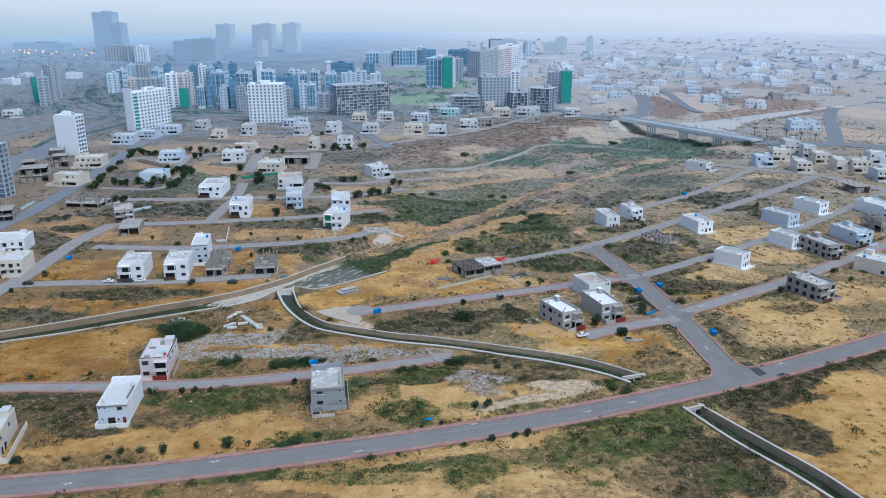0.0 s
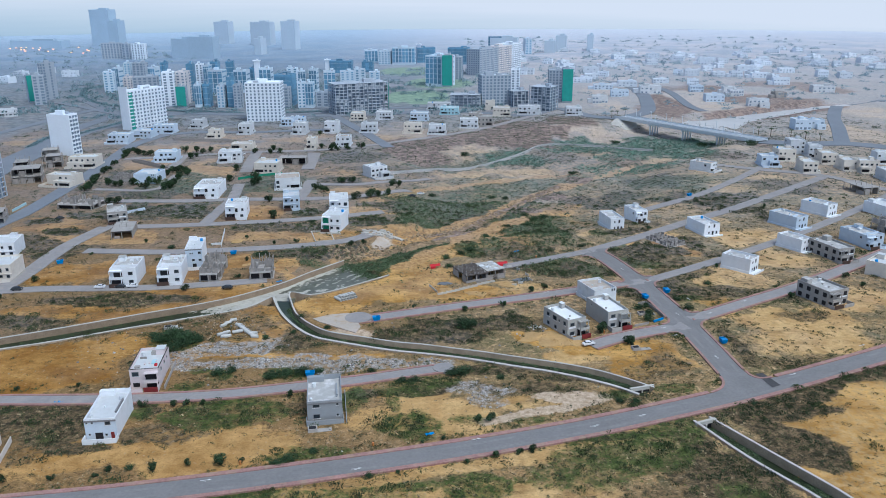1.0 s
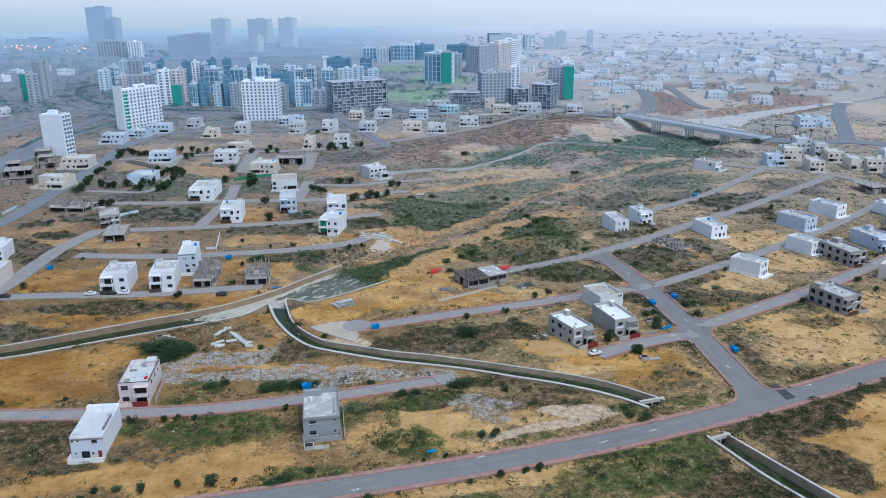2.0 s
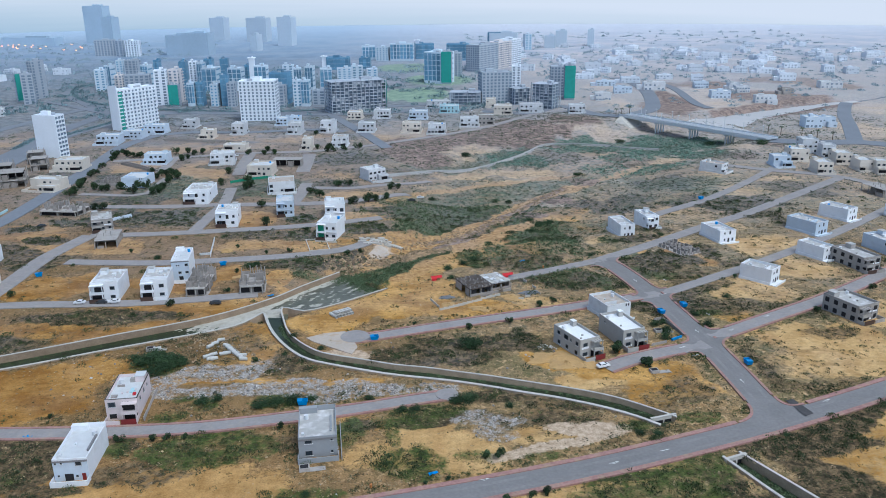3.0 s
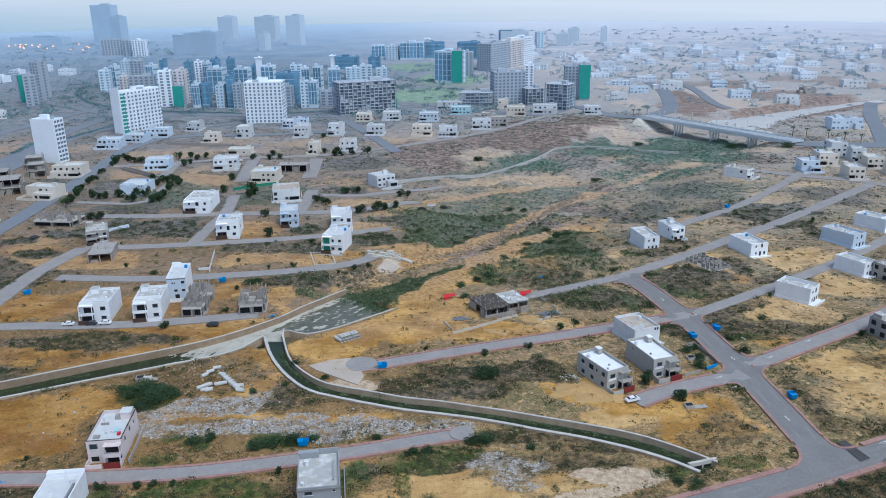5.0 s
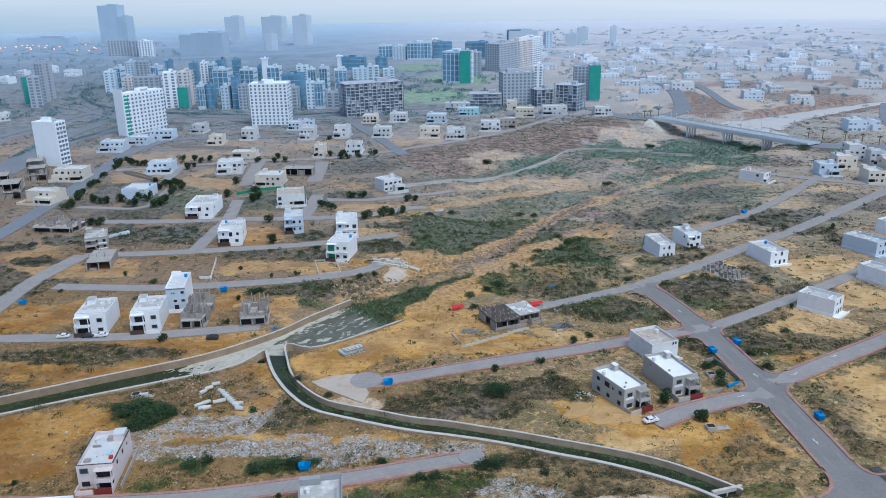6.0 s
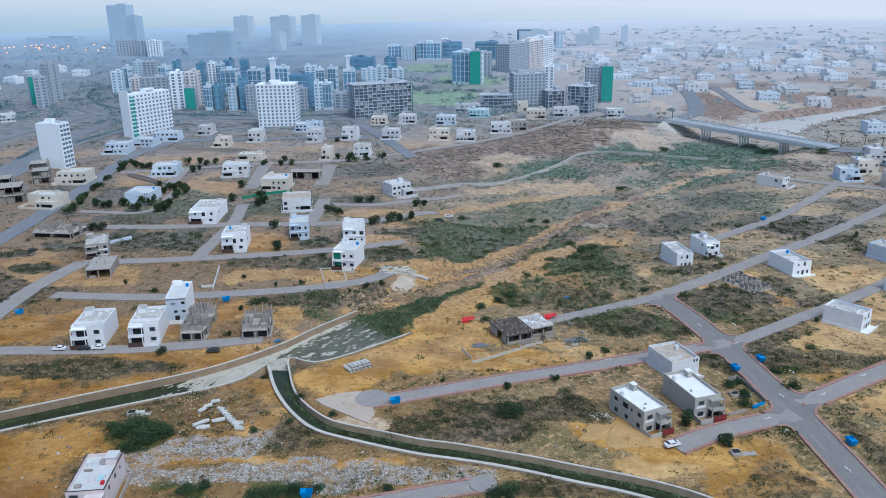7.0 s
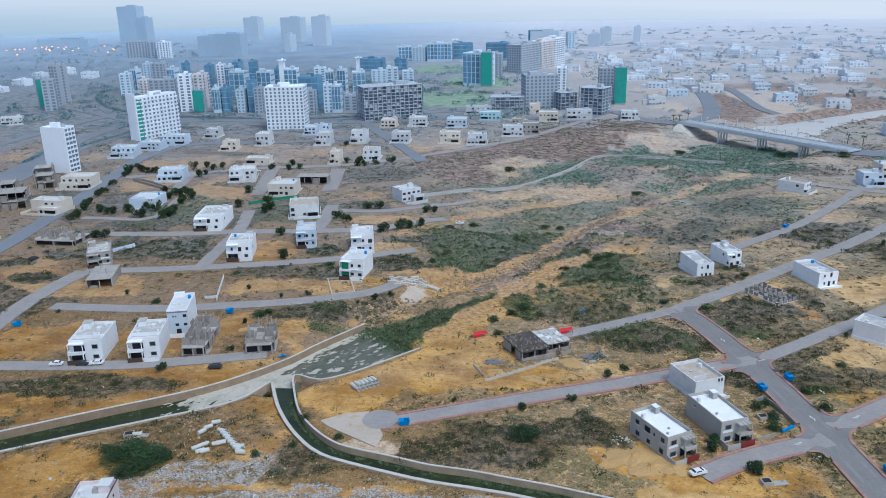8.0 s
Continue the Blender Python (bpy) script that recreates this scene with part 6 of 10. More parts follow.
        bit("gate", ob, px, -d / 2 - yard, -0.1, pw, 0.12, 1.9, GATE_RED if style in ("newgrey", "pink") else GATE_BROWN)
        if style in ("concrete", "newgrey"):
            for k in (-0.46, 0.46):
                bit("roof_column", ob, px + k * pw, -d / 2 - 1.9, 2 * fh, 0.25, 0.25, h - 0.9 - 2 * fh + 0.2, wall)
            for k in range(2):
                bit("window_panel", ob, -hand * w * 0.25, -d / 2 - 0.02, k * fh + 0.35, w * 0.36, 0.08, 0.6, WHITE)
            for k in range(4):
                bit("pergola_beam", ob, px - pw * 0.42 + k * pw * 0.28, -d / 2 - 0.9, h - 0.9, 0.22, 2.4, 0.25, wall)
    if face in ("villa", "two_tier"):
        # lower roof edge over the front rooms and a rear cross wall
        bit("front_parapet", ob, 0, -d * 0.28, h - 0.9, w - 0.5, 0.2, 1.1, wall)
        bit("roof_box", ob, w * 0.12, d * 0.18, h - 0.9, 1.4, 1.8, 0.9, PLASTER)
        bit("roof_box", ob, -w * 0.2, d * 0.36, h - 0.9, 1.0, 1.0, 0.7, PLASTER)
    if face == "pink_front":
        # dark panel in place of the balcony's shaded recess
        bit("balcony_recess", ob, w * 0.24, -d / 2 - 0.05, fh + 0.15, w * 0.4, 0.1, 2.2, INNER_SHADE)
        for u in (-0.5, 0.5):
            bit("parapet_edge", ob, u * (w - 0.1), 0, h, 0.32, d, 0.1, ROOF_DARK)
        bit("parapet_edge", ob, 0, -d / 2 + 0.1, h, w - 0.5, 0.3, 0.1, ROOF_DARK)
        for u, v, sx, sy, sz, m in ((-.3, -.3, 1.6, 1.2, .5, BLOCK), (.2, -.1, 1.2, 2.4, .4, AQUA), (.32, -.25, .8, 1.0, .6, RED_CLOTH), (-.25, .1, 2.0, .3, .6, BLOCK), (.1, .3, 2.2, 1.6, 1.0, CONCRETE)):
            bit("roof_clutter", ob, u * w, v * d, h - 0.9, sx, sy, sz, m)
        bit("plot_wall", ob, w / 2 + 1.6, -0.5, -0.3, 0.22, d + 2, 1.6, CONCRETE)
    if face in ("rear_blue", "rear_grey"):
        bit("parapet_step", ob, w * 0.2, d / 2 - 0.13, h, w * 0.6, 0.24, 0.6, wall)
        bit("roof_box", ob, -w * 0.38, -d * 0.33, h - 0.9, 0.7, 1.0, 0.7, PLASTER)
        bit("roof_ledge", ob, w * 0.36, 0, h - 0.9, 0.5, d * 0.45, 0.5, ALU if face == "rear_blue" else wall)
        if face == "rear_grey":
            bit("side_wall", ob, w / 2 + 1.0, -1.3, -0.3, 0.2, d + 2.6, 1.6, wall)
    if style == "netted":
        bit("net", ob, -w * 0.3, -d / 2 - 0.4, 1.2, w * 0.3, 0.1, h - 2.4, NET)
        bit("yard_wall", ob, w * 0.1, -d / 2 - 5, -1.2, w * 1.1, 0.25, 2.0, COPING)
    return ob


def frame_house(x, y, z, yaw, w, d, h, rng, near):
    """A house under construction: columns, slabs and some block walls."""
    storeys = 2 if h > 5.5 else 1
    fh = h / storeys
    ob = thing("unfinished_house", x, y, z, yaw, "unfinished grey concrete house with open floors and bare columns", "building site", "unfinished houses")
    nx, ny = max(2, int(w / 4)) + 1, max(2, int(d / 4.5)) + 1
    for s in range(storeys):
        if s < storeys - 1 or not near or storeys == 1:
            bit("slab", ob, 0, 0, (s + 1) * fh - 0.18, w * (1 if s == 0 else 0.9), d * (1 if s == 0 else 0.8), 0.18, CONCRETE)
        for i in range(nx):
            for j in range(ny):
                if i in (0, nx - 1) or j in (0, ny - 1):
                    top = fh - 0.18 if s < storeys - 1 else fh * rng.uniform(0.7, 1.25)
                    bit("column", ob, (-0.48 + 0.96 * i / (nx - 1)) * w, (-0.48 + 0.96 * j / (ny - 1)) * d, s * fh, 0.32, 0.32, top, CONCRETE)
        for k in range(nx - 1):
            if rng.random() < 0.55:
                bit("block_wall", ob, (-0.48 + 0.96 * (k + 0.5) / (nx - 1)) * w, -d * 0.48 + 0.1, s * fh, w / nx * 0.9, 0.2, fh * rng.choice((0.35, 0.8)), BLOCK)
        for side in (-1, 1):
            for k in range(ny - 1):
                if rng.random() < 0.7:
                    bit("block_wall", ob, side * w * 0.48, (-0.48 + 0.96 * (k + 0.5) / (ny - 1)) * d, s * fh, 0.2, d / ny * 0.98, fh * rng.choice((0.5, 0.85, 0.94)), BLOCK)
        bit("partition", ob, 0, d * 0.1, s * fh, w * 0.9, 0.2, fh * 0.94, INNER_SHADE if rng.random() < .5 else BLOCK)
    if near and storeys == 2:
        for i in range(nx):
            for j in range(ny - 1):
                if rng.random() < 0.75:
                    bit("block_wall", ob, (-0.48 + 0.96 * i / (nx - 1)) * w, (-0.48 + 0.96 * (j + 0.5) / (ny - 1)) * d, fh, 0.22, d / ny, fh * rng.uniform(0.5, 0.95), BLOCK)
        for j in range(ny):
            for i in range(nx - 1):
                if rng.random() < 0.7:
                    bit("block_wall", ob, (-0.48 + 0.96 * (i + 0.5) / (nx - 1)) * w, (-0.48 + 0.96 * j / (ny - 1)) * d, fh, w / nx, 0.22, fh * rng.uniform(0.45, 0.9), BLOCK)
    for k in range(8):
        bit("column_stub", ob, rng.choice((-.48, -.16, .16, .48)) * w, rng.choice((-.4, -.1, .2, .4)) * d * (1 if storeys == 1 else 0.9), h * (0.55 if near and storeys > 1 else 1), 0.25, 0.25, rng.uniform(0.8, 2.6), CONCRETE)
    return ob


def ruin(x, y, z, yaw, w, d, h, rng):
    """Roofless rooms of block walls with gaps."""
    ob = thing("unfinished_house", x, y, z, yaw, "roofless grey block walls of a house just begun", "building site", "unfinished houses")
    room = 2.2 if h < 3 else 3.3
    nx, ny = max(3, int(w / room)), max(3, int(d / room))
    for i in range(nx + 1):
        for j in range(ny):
            if rng.random() < 0.85:
                bit("block_wall", ob, -w / 2 + w * i / nx, -d / 2 + d * (j + 0.5) / ny, 0, 0.22, d / ny * rng.uniform(0.6, 1.0), h * rng.uniform(0.55, 1), BLOCK)
    for j in range(ny + 1):
        for i in range(nx):
            if rng.random() < 0.8:
                bit("block_wall", ob, -w / 2 + w * (i + 0.5) / nx, -d / 2 + d * j / ny, 0, w / nx * rng.uniform(0.6, 1.0), 0.22, h * rng.uniform(0.55, 1), BLOCK)
    bit("plinth", ob, 0, 0, -0.4, w + 1, d + 1, 0.5, CONCRETE)
    if h > 4:
        # the floor slab between two storeys, front openings and stubs of columns
        bit("slab", ob, 0, 0, h * 0.46, w + 0.3, d + 0.3, 0.2, CONCRETE)
        for u in (-0.27, 0.27):
            bit("opening", ob, u * w, -d / 2 - 0.14, 0.2, w * 0.36, 0.1, h * 0.34, INNER_SHADE)
        bit("front_beam", ob, 0, -d / 2 - 1.0, h * 0.44, w * 0.9, 2.0, 0.25, CONCRETE)
        for u in (-0.45, 0.0, 0.45):
            bit("column", ob, u * w, -d / 2 - 1.7, 0, 0.35, 0.35, h * 0.44, CONCRETE)
        for _ in range(10):
            bit("column_stub", ob, rng.uniform(-.48, .48) * w, rng.uniform(-.48, .48) * d, h * 0.5, 0.3, 0.3, h * rng.uniform(0.4, 0.75), CONCRETE)
    return ob


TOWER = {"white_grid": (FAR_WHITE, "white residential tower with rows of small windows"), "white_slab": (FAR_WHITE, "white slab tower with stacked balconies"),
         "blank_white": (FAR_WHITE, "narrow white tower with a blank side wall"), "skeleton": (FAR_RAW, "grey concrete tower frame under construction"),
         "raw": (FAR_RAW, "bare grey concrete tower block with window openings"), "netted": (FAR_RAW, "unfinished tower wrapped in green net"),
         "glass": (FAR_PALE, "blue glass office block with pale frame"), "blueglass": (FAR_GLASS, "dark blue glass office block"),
         "pale": (FAR_PALE, "apartment block with haze-tinted pale blue-grey walls"), "cream_slab": (FAR_CREAM, "long cream apartment slab"), "white_core": (FAR_WHITE, "slim white lift core standing over glass offices"), "ghost": (GHOST, "distant blue-grey tower in the haze"), "ghost_pale": (GHOST_PALE, "very pale distant tower in the haze")}


def tower(style, x, y, yaw, w, d, h, far=False):
    rng = random.Random(int(x * 17 + y * 5))
    wall, label = TOWER[style]
    ob = thing("tower_block", x, y, land(x, y), yaw, label, "tower block", "tower blocks")
    floors = max(3, round(h / 3.0))
    fh = h / floors
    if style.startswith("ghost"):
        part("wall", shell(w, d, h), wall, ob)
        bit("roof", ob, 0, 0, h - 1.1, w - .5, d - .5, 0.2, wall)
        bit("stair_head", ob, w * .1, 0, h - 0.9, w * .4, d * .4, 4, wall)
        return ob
    if style == "skeleton":
        for s in range(floors + 1):
            bit("slab", ob, 0, 0, s * fh - 0.2, w, d, 0.35, wall)
        n, m = max(3, int(w / 4)), max(2, int(d / 6))
        for i in range(n + 1):
            for j in (0, m):
                bit("column", ob, (-0.49 + 0.98 * i / n) * w, (-0.49 + 0.98 * j / m) * d, 0, 0.7, 0.7, h + (1.5 if rng.random() < .3 else 0), wall)
        for j in range(1, m):
            for i in (0, n):
                bit("column", ob, (-0.49 + 0.98 * i / n) * w, (-0.49 + 0.98 * j / m) * d, 0, 0.7, 0.7, h, wall)
        # dark block that stands in for shade on the open floors
        bit("core", ob, 0, 0, 0, w * 0.9, d * 0.8, h, FAR_VOID)
        for s in range(floors):
            for i in range(n):
                if rng.random() < 0.45:
                    bit("infill", ob, (-0.49 + 0.98 * (i + 0.5) / n) * w, -d * 0.48, s * fh, w / n * 0.55, 0.3, fh * rng.choice((0.4, 0.8)), FAR_RAW)
        bit("stair_head", ob, w * .2, 0, h, w * .2, d * .3, 3, wall)
        if w > 50:
            bit("net", ob, w / 2 + 0.4, 0, 2, 0.3, d, h * 0.9, FAR_NET)
        return ob
    part("wall", shell(w, d, h + 0.9), wall, ob)
    bit("roof", ob, 0, 0, h - 0.2, w - .5, d - .5, 0.2, wall)
    bit("stair_head", ob, w * rng.uniform(-.25, .25), d * .1, h, w * .28, d * .35, 3.2, wall)
    bit("plant_room", ob, w * rng.uniform(-.3, .3), -d * .1, h, w * .15, d * .2, 2.0, FAR_RAW)
    if style == "blank_white":
        for s in range(floors):
            for k in range(3):
                bit("balcony", ob, (-0.3 + 0.3 * k) * w, -d / 2 - 0.4, s * fh, w * 0.22, 0.8, 1.0, wall)
                bit("opening", ob, (-0.3 + 0.3 * k) * w, -d / 2 - 0.05, s * fh + 1.0, w * 0.22, 0.1, fh - 1.3, FAR_VOID)
        return ob
    if style == "white_core":
        bit("roof_slab", ob, 0, 0, h + 0.9, w * 1.5, d * 1.3, 0.8, wall)
        return ob
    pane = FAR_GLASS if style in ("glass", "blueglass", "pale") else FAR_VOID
    if style == "netted":
        bit("net", ob, 0, -d / 2 - 0.5, 2, w + 0.8, 0.3, h - 1, FAR_NET)
    if style == "white_slab" and not far and y < 900:
        bit("end_wall", ob, -w / 2 - 0.4, 0, 0, 0.9, d + 1.5, h + 4, wall)
        bit("net", ob, -w / 2 + 2.6, -d / 2 - 0.9, 0, 3.6, 0.2, h - 1, FAR_NET)
    if style in ("glass", "blueglass"):
        n = max(3, int(w / 5))
        for k in range(n):
            bit("curtain_wall", ob, (-0.5 + (k + 0.5) / n) * w, -d / 2 - 0.08, 3, w / n * (0.8 if style == "glass" else 0.93), 0.16, h - 4, pane)
        for s in range(1, floors, 2):
            bit("spandrel", ob, 0, -d / 2 - 0.2, s * fh, w, 0.1, 0.5 if style == "glass" else 0.25, FAR_PALE)
        for side in (-1, 1):
            for s in range(1, floors, 2):
                bit("window_band", ob, side * (w / 2 + 0.06), 0, s * fh + 0.8, 0.12, d * 0.8, 1.6, pane)
        return ob
    step = 3.6 if not far else 5.0
    many = far or style in ("raw", "netted") or y > 900
    joined = Geo()
    for face, span, off in (("front", w, d / 2), ("left", d, w / 2), ("right", d, w / 2)):
        n = max(2, int(span / step))
        if (style == "netted" and face == "front") or (style == "white_slab" and face == "left"):
            continue
        for s in range(floors):
            for k in range(n):
                u = (-0.5 + (k + 0.5) / n) * span
                ww = span / n * (0.45 if style != "raw" else 0.55)
                wh = fh * (0.62 if style in ("white_grid", "raw") else 0.52)
                px, py = (u, -off - 0.03) if face == "front" else (-off - 0.03, u) if face == "left" else (off + 0.03, u)
                if far and face != "front" and k % 2:
                    continue
                if many:
                    joined.box(px, py, s * fh + 0.9, *((ww, 0.12) if face == "front" else (0.12, ww)), wh)
                else:
                    bit("window", ob, px, py, s * fh + 0.9, ww, 0.12, wh, pane, 0 if face == "front" else 90)
        if style in ("white_slab", "cream_slab"):
            for s in range(1, floors):
                for k in range(0, n, 2):
                    u = (-0.5 + (k + 0.5) / n) * span
                    px, py = (u, -off - 0.6) if face == "front" else (-off - 0.6, u) if face == "left" else (off + 0.6, u)
                    bit("balcony", ob, px, py, s * fh, span / n * 0.9, 1.2, 0.9, wall, 0 if face == "front" else 90)
    if joined.f:
        tagged(part("glazing", joined, pane, ob), kind="stuff")
    return ob


# near
house("white", -84.0, 210.7, 3.4, 8.2, 16.0, 6.35, near=True, back=True, face="rear_blue")
house("pink", -81.4, 239.4, 4.6, 8.6, 15.5, 6.44, near=True, face="pink_front")
house("greyback", -24.9, 216.9, 5.9, 9.8, 15.0, 6.16, near=True, back=True, face="rear_grey")
house("cream", -111.9, 193.7, 10.0, 7.0, 16.0, 6.44, near=True, face="garden_side")
house("newgrey", 55.0, 269.0, 24.3, 7.7, 14.9, 6.62, near=True, face="grey_side")
house("newgrey", 72.0, 276.2, 16.8, 8.2, 15.6, 6.5, near=True, face="grey_blank")
house("plaster", 73.3, 297.9, 18.7, 9.8, 12.6, 5.9, near=True, face="pale_block")
house("white", 142.9, 328.4, 41.6, 8.0, 13.0, 6.44, near=True, face="small_front")
house("white", 147.0, 384.1, 13.8, 8.6, 15.5, 5.98, near=True, face="small_front")
house("ruin", 123.2, 368.4, 26.1, 9.5, 16.2, 2.21, near=True)
house("white", 104.6, 399.2, 8.2, 7.2, 16.2, 6.44, near=True, face="small_front")
house("white", 120.1, 409.4, 10.9, 6.8, 13.4, 6.44, near=True, face="two_tier")
house("blue", 194.3, 392.6, 27.8, 9.1, 16.2, 6.44, near=True, face="small_front")
house("white", 221.3, 414.2, 30.2, 8.6, 15.7, 6.44, near=True, face="small_front")
house("white", 179.8, 355.4, 26.7, 7.4, 13.4, 6.07, near=True, face="small_front")
house("concrete", 190.6, 342.6, 15.6, 9.2, 17.6, 6.44, near=True, face="open_frame")
house("blue", 214.7, 360.6, 15.0, 10.3, 16.4, 6.44, near=True, face="two_tier")
house("frame", 239.8, 378.6, 7.6, 10.3, 15.4, 6.26, near=True)
house("concrete", 160.2, 291.3, 21.7, 10.3, 15.0, 6.44, near=True, face="open_frame")
house("cream", 202.2, 315.7, 39.8, 11.9, 15.8, 6.44, near=True)
house("white", 255.3, 407.9, 16.2, 12.1, 19.6, 6.26, near=True)
house("frame", 269.8, 458.7, 9.9, 10.5, 17.7, 4.5)
house("plaster", 198.1, 524.1, 41.0, 8.7, 15.1, 6.0)
# west
house("white", -118.0, 330.5, 3.9, 10.4, 15.0, 7.54, near=True, face="villa")
house("white", -99.8, 331.7, 6.3, 9.8, 14.9, 7.54, near=True, face="villa")
house("white", -94.5, 350.4, 7.2, 7.0, 16.3, 9.38, near=True, back=True, face="tall")
house("ruin", -83.6, 335.6, 0.2, 7.8, 18.1, 6.99, near=True)
house("ruin", -62.9, 334.2, 5.8, 9.3, 13.0, 6.81, near=True)
house("frame", -142.0, 397.5, 10.1, 10.0, 17.5, 4.0)
house("concrete", -154.6, 424.7, 20.4, 9.9, 16.0, 6.26, near=True)
house("ruin", -184.6, 453.6, -9.4, 22.0, 11.0, 5.6)
house("cream", -217.5, 510.4, -11.8, 19.2, 14.0, 6.5)
house("cream", -225.1, 566.8, -0.3, 18.8, 16.0, 7.0)
house("blue", -165.8, 518.3, -4.6, 14.5, 16.0, 5.8, near=True, face="pale_block")
house("ruin", -183.0, 527.0, -4.6, 14.0, 13.0, 2.7)
house("white", -118.0, 479.0, -0.1, 13.9, 21.2, 6.9, near=True, face="two_tier")
house("white", -92.1, 429.6, 4.9, 11.0, 14.0, 7.82, near=True, face="two_tier")
house("blue", -65.2, 445.0, 7.7, 9.0, 13.0, 8.1, near=True)
house("plaster", -74.4, 495.2, 8.9, 15.0, 15.0, 7.0)
house("white", -38.1, 436.2, 5.9, 10.3, 14.0, 8.28, near=True)
house("netted", -37.1, 402.0, -12.9, 9.6, 13.0, 8.46, near=True)
house("white", -20.5, 521.1, 32.1, 12.2, 14.0, 7.2)
house("cream", -93.7, 541.2, -4.8, 15.6, 15.0, 7.0)
house("white", -126.9, 578.6, 6.7, 15.7, 15.0, 7.0)
house("blue", -173.0, 583.6, 0.8, 15.7, 15.0, 6.5)
house("blue", -232.1, 659.7, 1.3, 17.3, 16.0, 6.8)
house("white", -189.5, 369.4, 7.7, 17.5, 14.0, 6.9, near=True)
house("cream", -175.1, 338.5, 4.6, 15.5, 14.0, 6.9, near=True)
house("white", -394.9, 815.9, 20.1, 18.0, 14.0, 6.5)
house("frame", -244.1, 522.0, 17.7, 17.5, 18.0, 9.0)
house("frame", -259.0, 547.5, 17.0, 9.0, 15.0, 8.0)
house("frame", -258.0, 590.0, 18.0, 11.0, 14.0, 8.0)
house("frame", -246.2, 567.7, 18.0, 10.2, 14.0, 8.0)
house("frame", -218.1, 425.6, 16.8, 9.5, 14.0, 6.0)
# north
house("white", -186.1, 729.5, -6.1, 11.1, 13.0, 7)
house("cream", -159.3, 675.9, -5.7, 10.6, 13.0, 6.8)
house("white", -137.3, 694.4, -5.9, 10.0, 13.0, 9)
house("white", -91.0, 692.0, -5.9, 11.3, 13.0, 9)
house("white", -64.4, 696.5, -6.0, 12.2, 13.0, 9)
house("blue", -107.7, 737.0, -6.2, 9.7, 13.0, 6.5)
house("blue", -97.7, 741.4, -6.2, 9.2, 13.0, 6.5)
house("white", -32.4, 695.6, -6.0, 13.6, 13.0, 7.5)
house("white", -21.0, 767.4, -6.5, 14.5, 13.0, 7.5)
house("cream", -45.6, 764.2, -6.4, 12.5, 13.0, 6.8)
house("cream", -126.7, 625.0, -5.4, 16.7, 9.0, 4.5)
house("cream", -73.5, 623.9, -5.4, 6.9, 13.0, 8)
house("plaster", -50.0, 633.4, -5.5, 11.1, 13.0, 7.5)
house("frame", -79.9, 563.7, -5.0, 19.3, 9.0, 5.0)
house("blue", -220.2, 684.3, -5.8, 16.7, 13.0, 6.0)
house("blue", -209.0, 704.2, -5.9, 18.1, 13.0, 7.0)
house("blue", 12.1, 757.7, -6.4, 16.3, 13.0, 7.5)
house("cream", 5.1, 689.2, -6.0, 15.2, 13.0, 8.0)
house("white", 25.7, 682.3, -5.9, 14.1, 13.0, 7.5)
house("white", 33.3, 826.1, -6.9, 23.2, 13.0, 7.0)
house("aqua", 42.5, 794.4, -6.7, 17.6, 13.0, 7)
house("white", 55.3, 714.0, -6.2, 15.7, 13.0, 7.5)
house("concrete", 70.6, 723.0, -6.2, 13.1, 13.0, 8.5)
house("cream", 92.0, 779.0, -6.7, 16.6, 13.0, 8.5)
house("white", 120.4, 788.5, -6.7, 21.9, 13.0, 8)
house("cream", 85.9, 826.8, -7.0, 9.7, 13.0, 8)
house("white", 162.7, 780.3, -6.7, 15.0, 13.0, 7.5)
house("concrete", 63.9, 751.8, -6.4, 11.7, 13.0, 7)
# east
house("white", 287.2, 580.5, -5.4, 10.9, 13.0, 10)
house("white", 293.2, 562.7, -5.3, 9.1, 13.0, 8.5)
house("cream", 266.7, 553.7, -5.2, 12.1, 13.0, 8.5)
house("blue", 247.8, 536.8, -5.0, 11.1, 13.0, 7)
house("cream", 265.1, 516.6, -4.9, 9.6, 13.0, 7.5)
house("cream", 292.0, 543.6, -5.1, 10.8, 13.0, 7.5)
house("cream", 294.1, 520.3, -4.0, 9.4, 13.0, 7.5)
house("cream", 303.4, 512.5, -4.0, 13.0, 13.0, 8)
house("white", 331.7, 540.1, -4.1, 12.5, 13.0, 7.5)
house("white", 304.3, 488.9, -3.9, 10.0, 13.0, 7)
house("white", 207.7, 861.0, -7.3, 16.6, 14.0, 8, far=True)
house("blue", 243.3, 915.8, -7.8, 20.0, 14.0, 7, far=True)
house("white", 286.4, 942.8, -8.0, 24.1, 14.0, 9, far=True)
house("blue", 344.2, 949.3, -8.1, 16.3, 14.0, 7, far=True)
house("blue", 333.6, 864.9, -7.5, 19.7, 14.0, 8, far=True)
house("white", 375.3, 930.3, -8.0, 13.6, 14.0, 8, far=True)
house("white", 375.3, 906.8, -7.8, 14.9, 14.0, 7, far=True)
house("white", 363.6, 821.2, -8.4, 20.6, 14.0, 8, far=True)
house("blue", 340.7, 681.2, -6.1, 13.7, 14.0, 9, far=True)
house("blue", 355.2, 682.1, -6.2, 11.1, 14.0, 8, far=True)
house("white", 489.0, 933.6, -8.1, 24.6, 14.0, 8, far=True)
house("concrete", 417.1, 888.8, 2.2, 13.3, 14.0, 6, far=True)
house("white", 474.9, 1010.7, -8.7, 20.4, 14.0, 9, far=True)
house("white", 456.6, 1109.1, -9.4, 16.2, 14.0, 8, far=True)
house("white", 504.6, 1191.5, -10.1, 26.4, 14.0, 8, far=True)
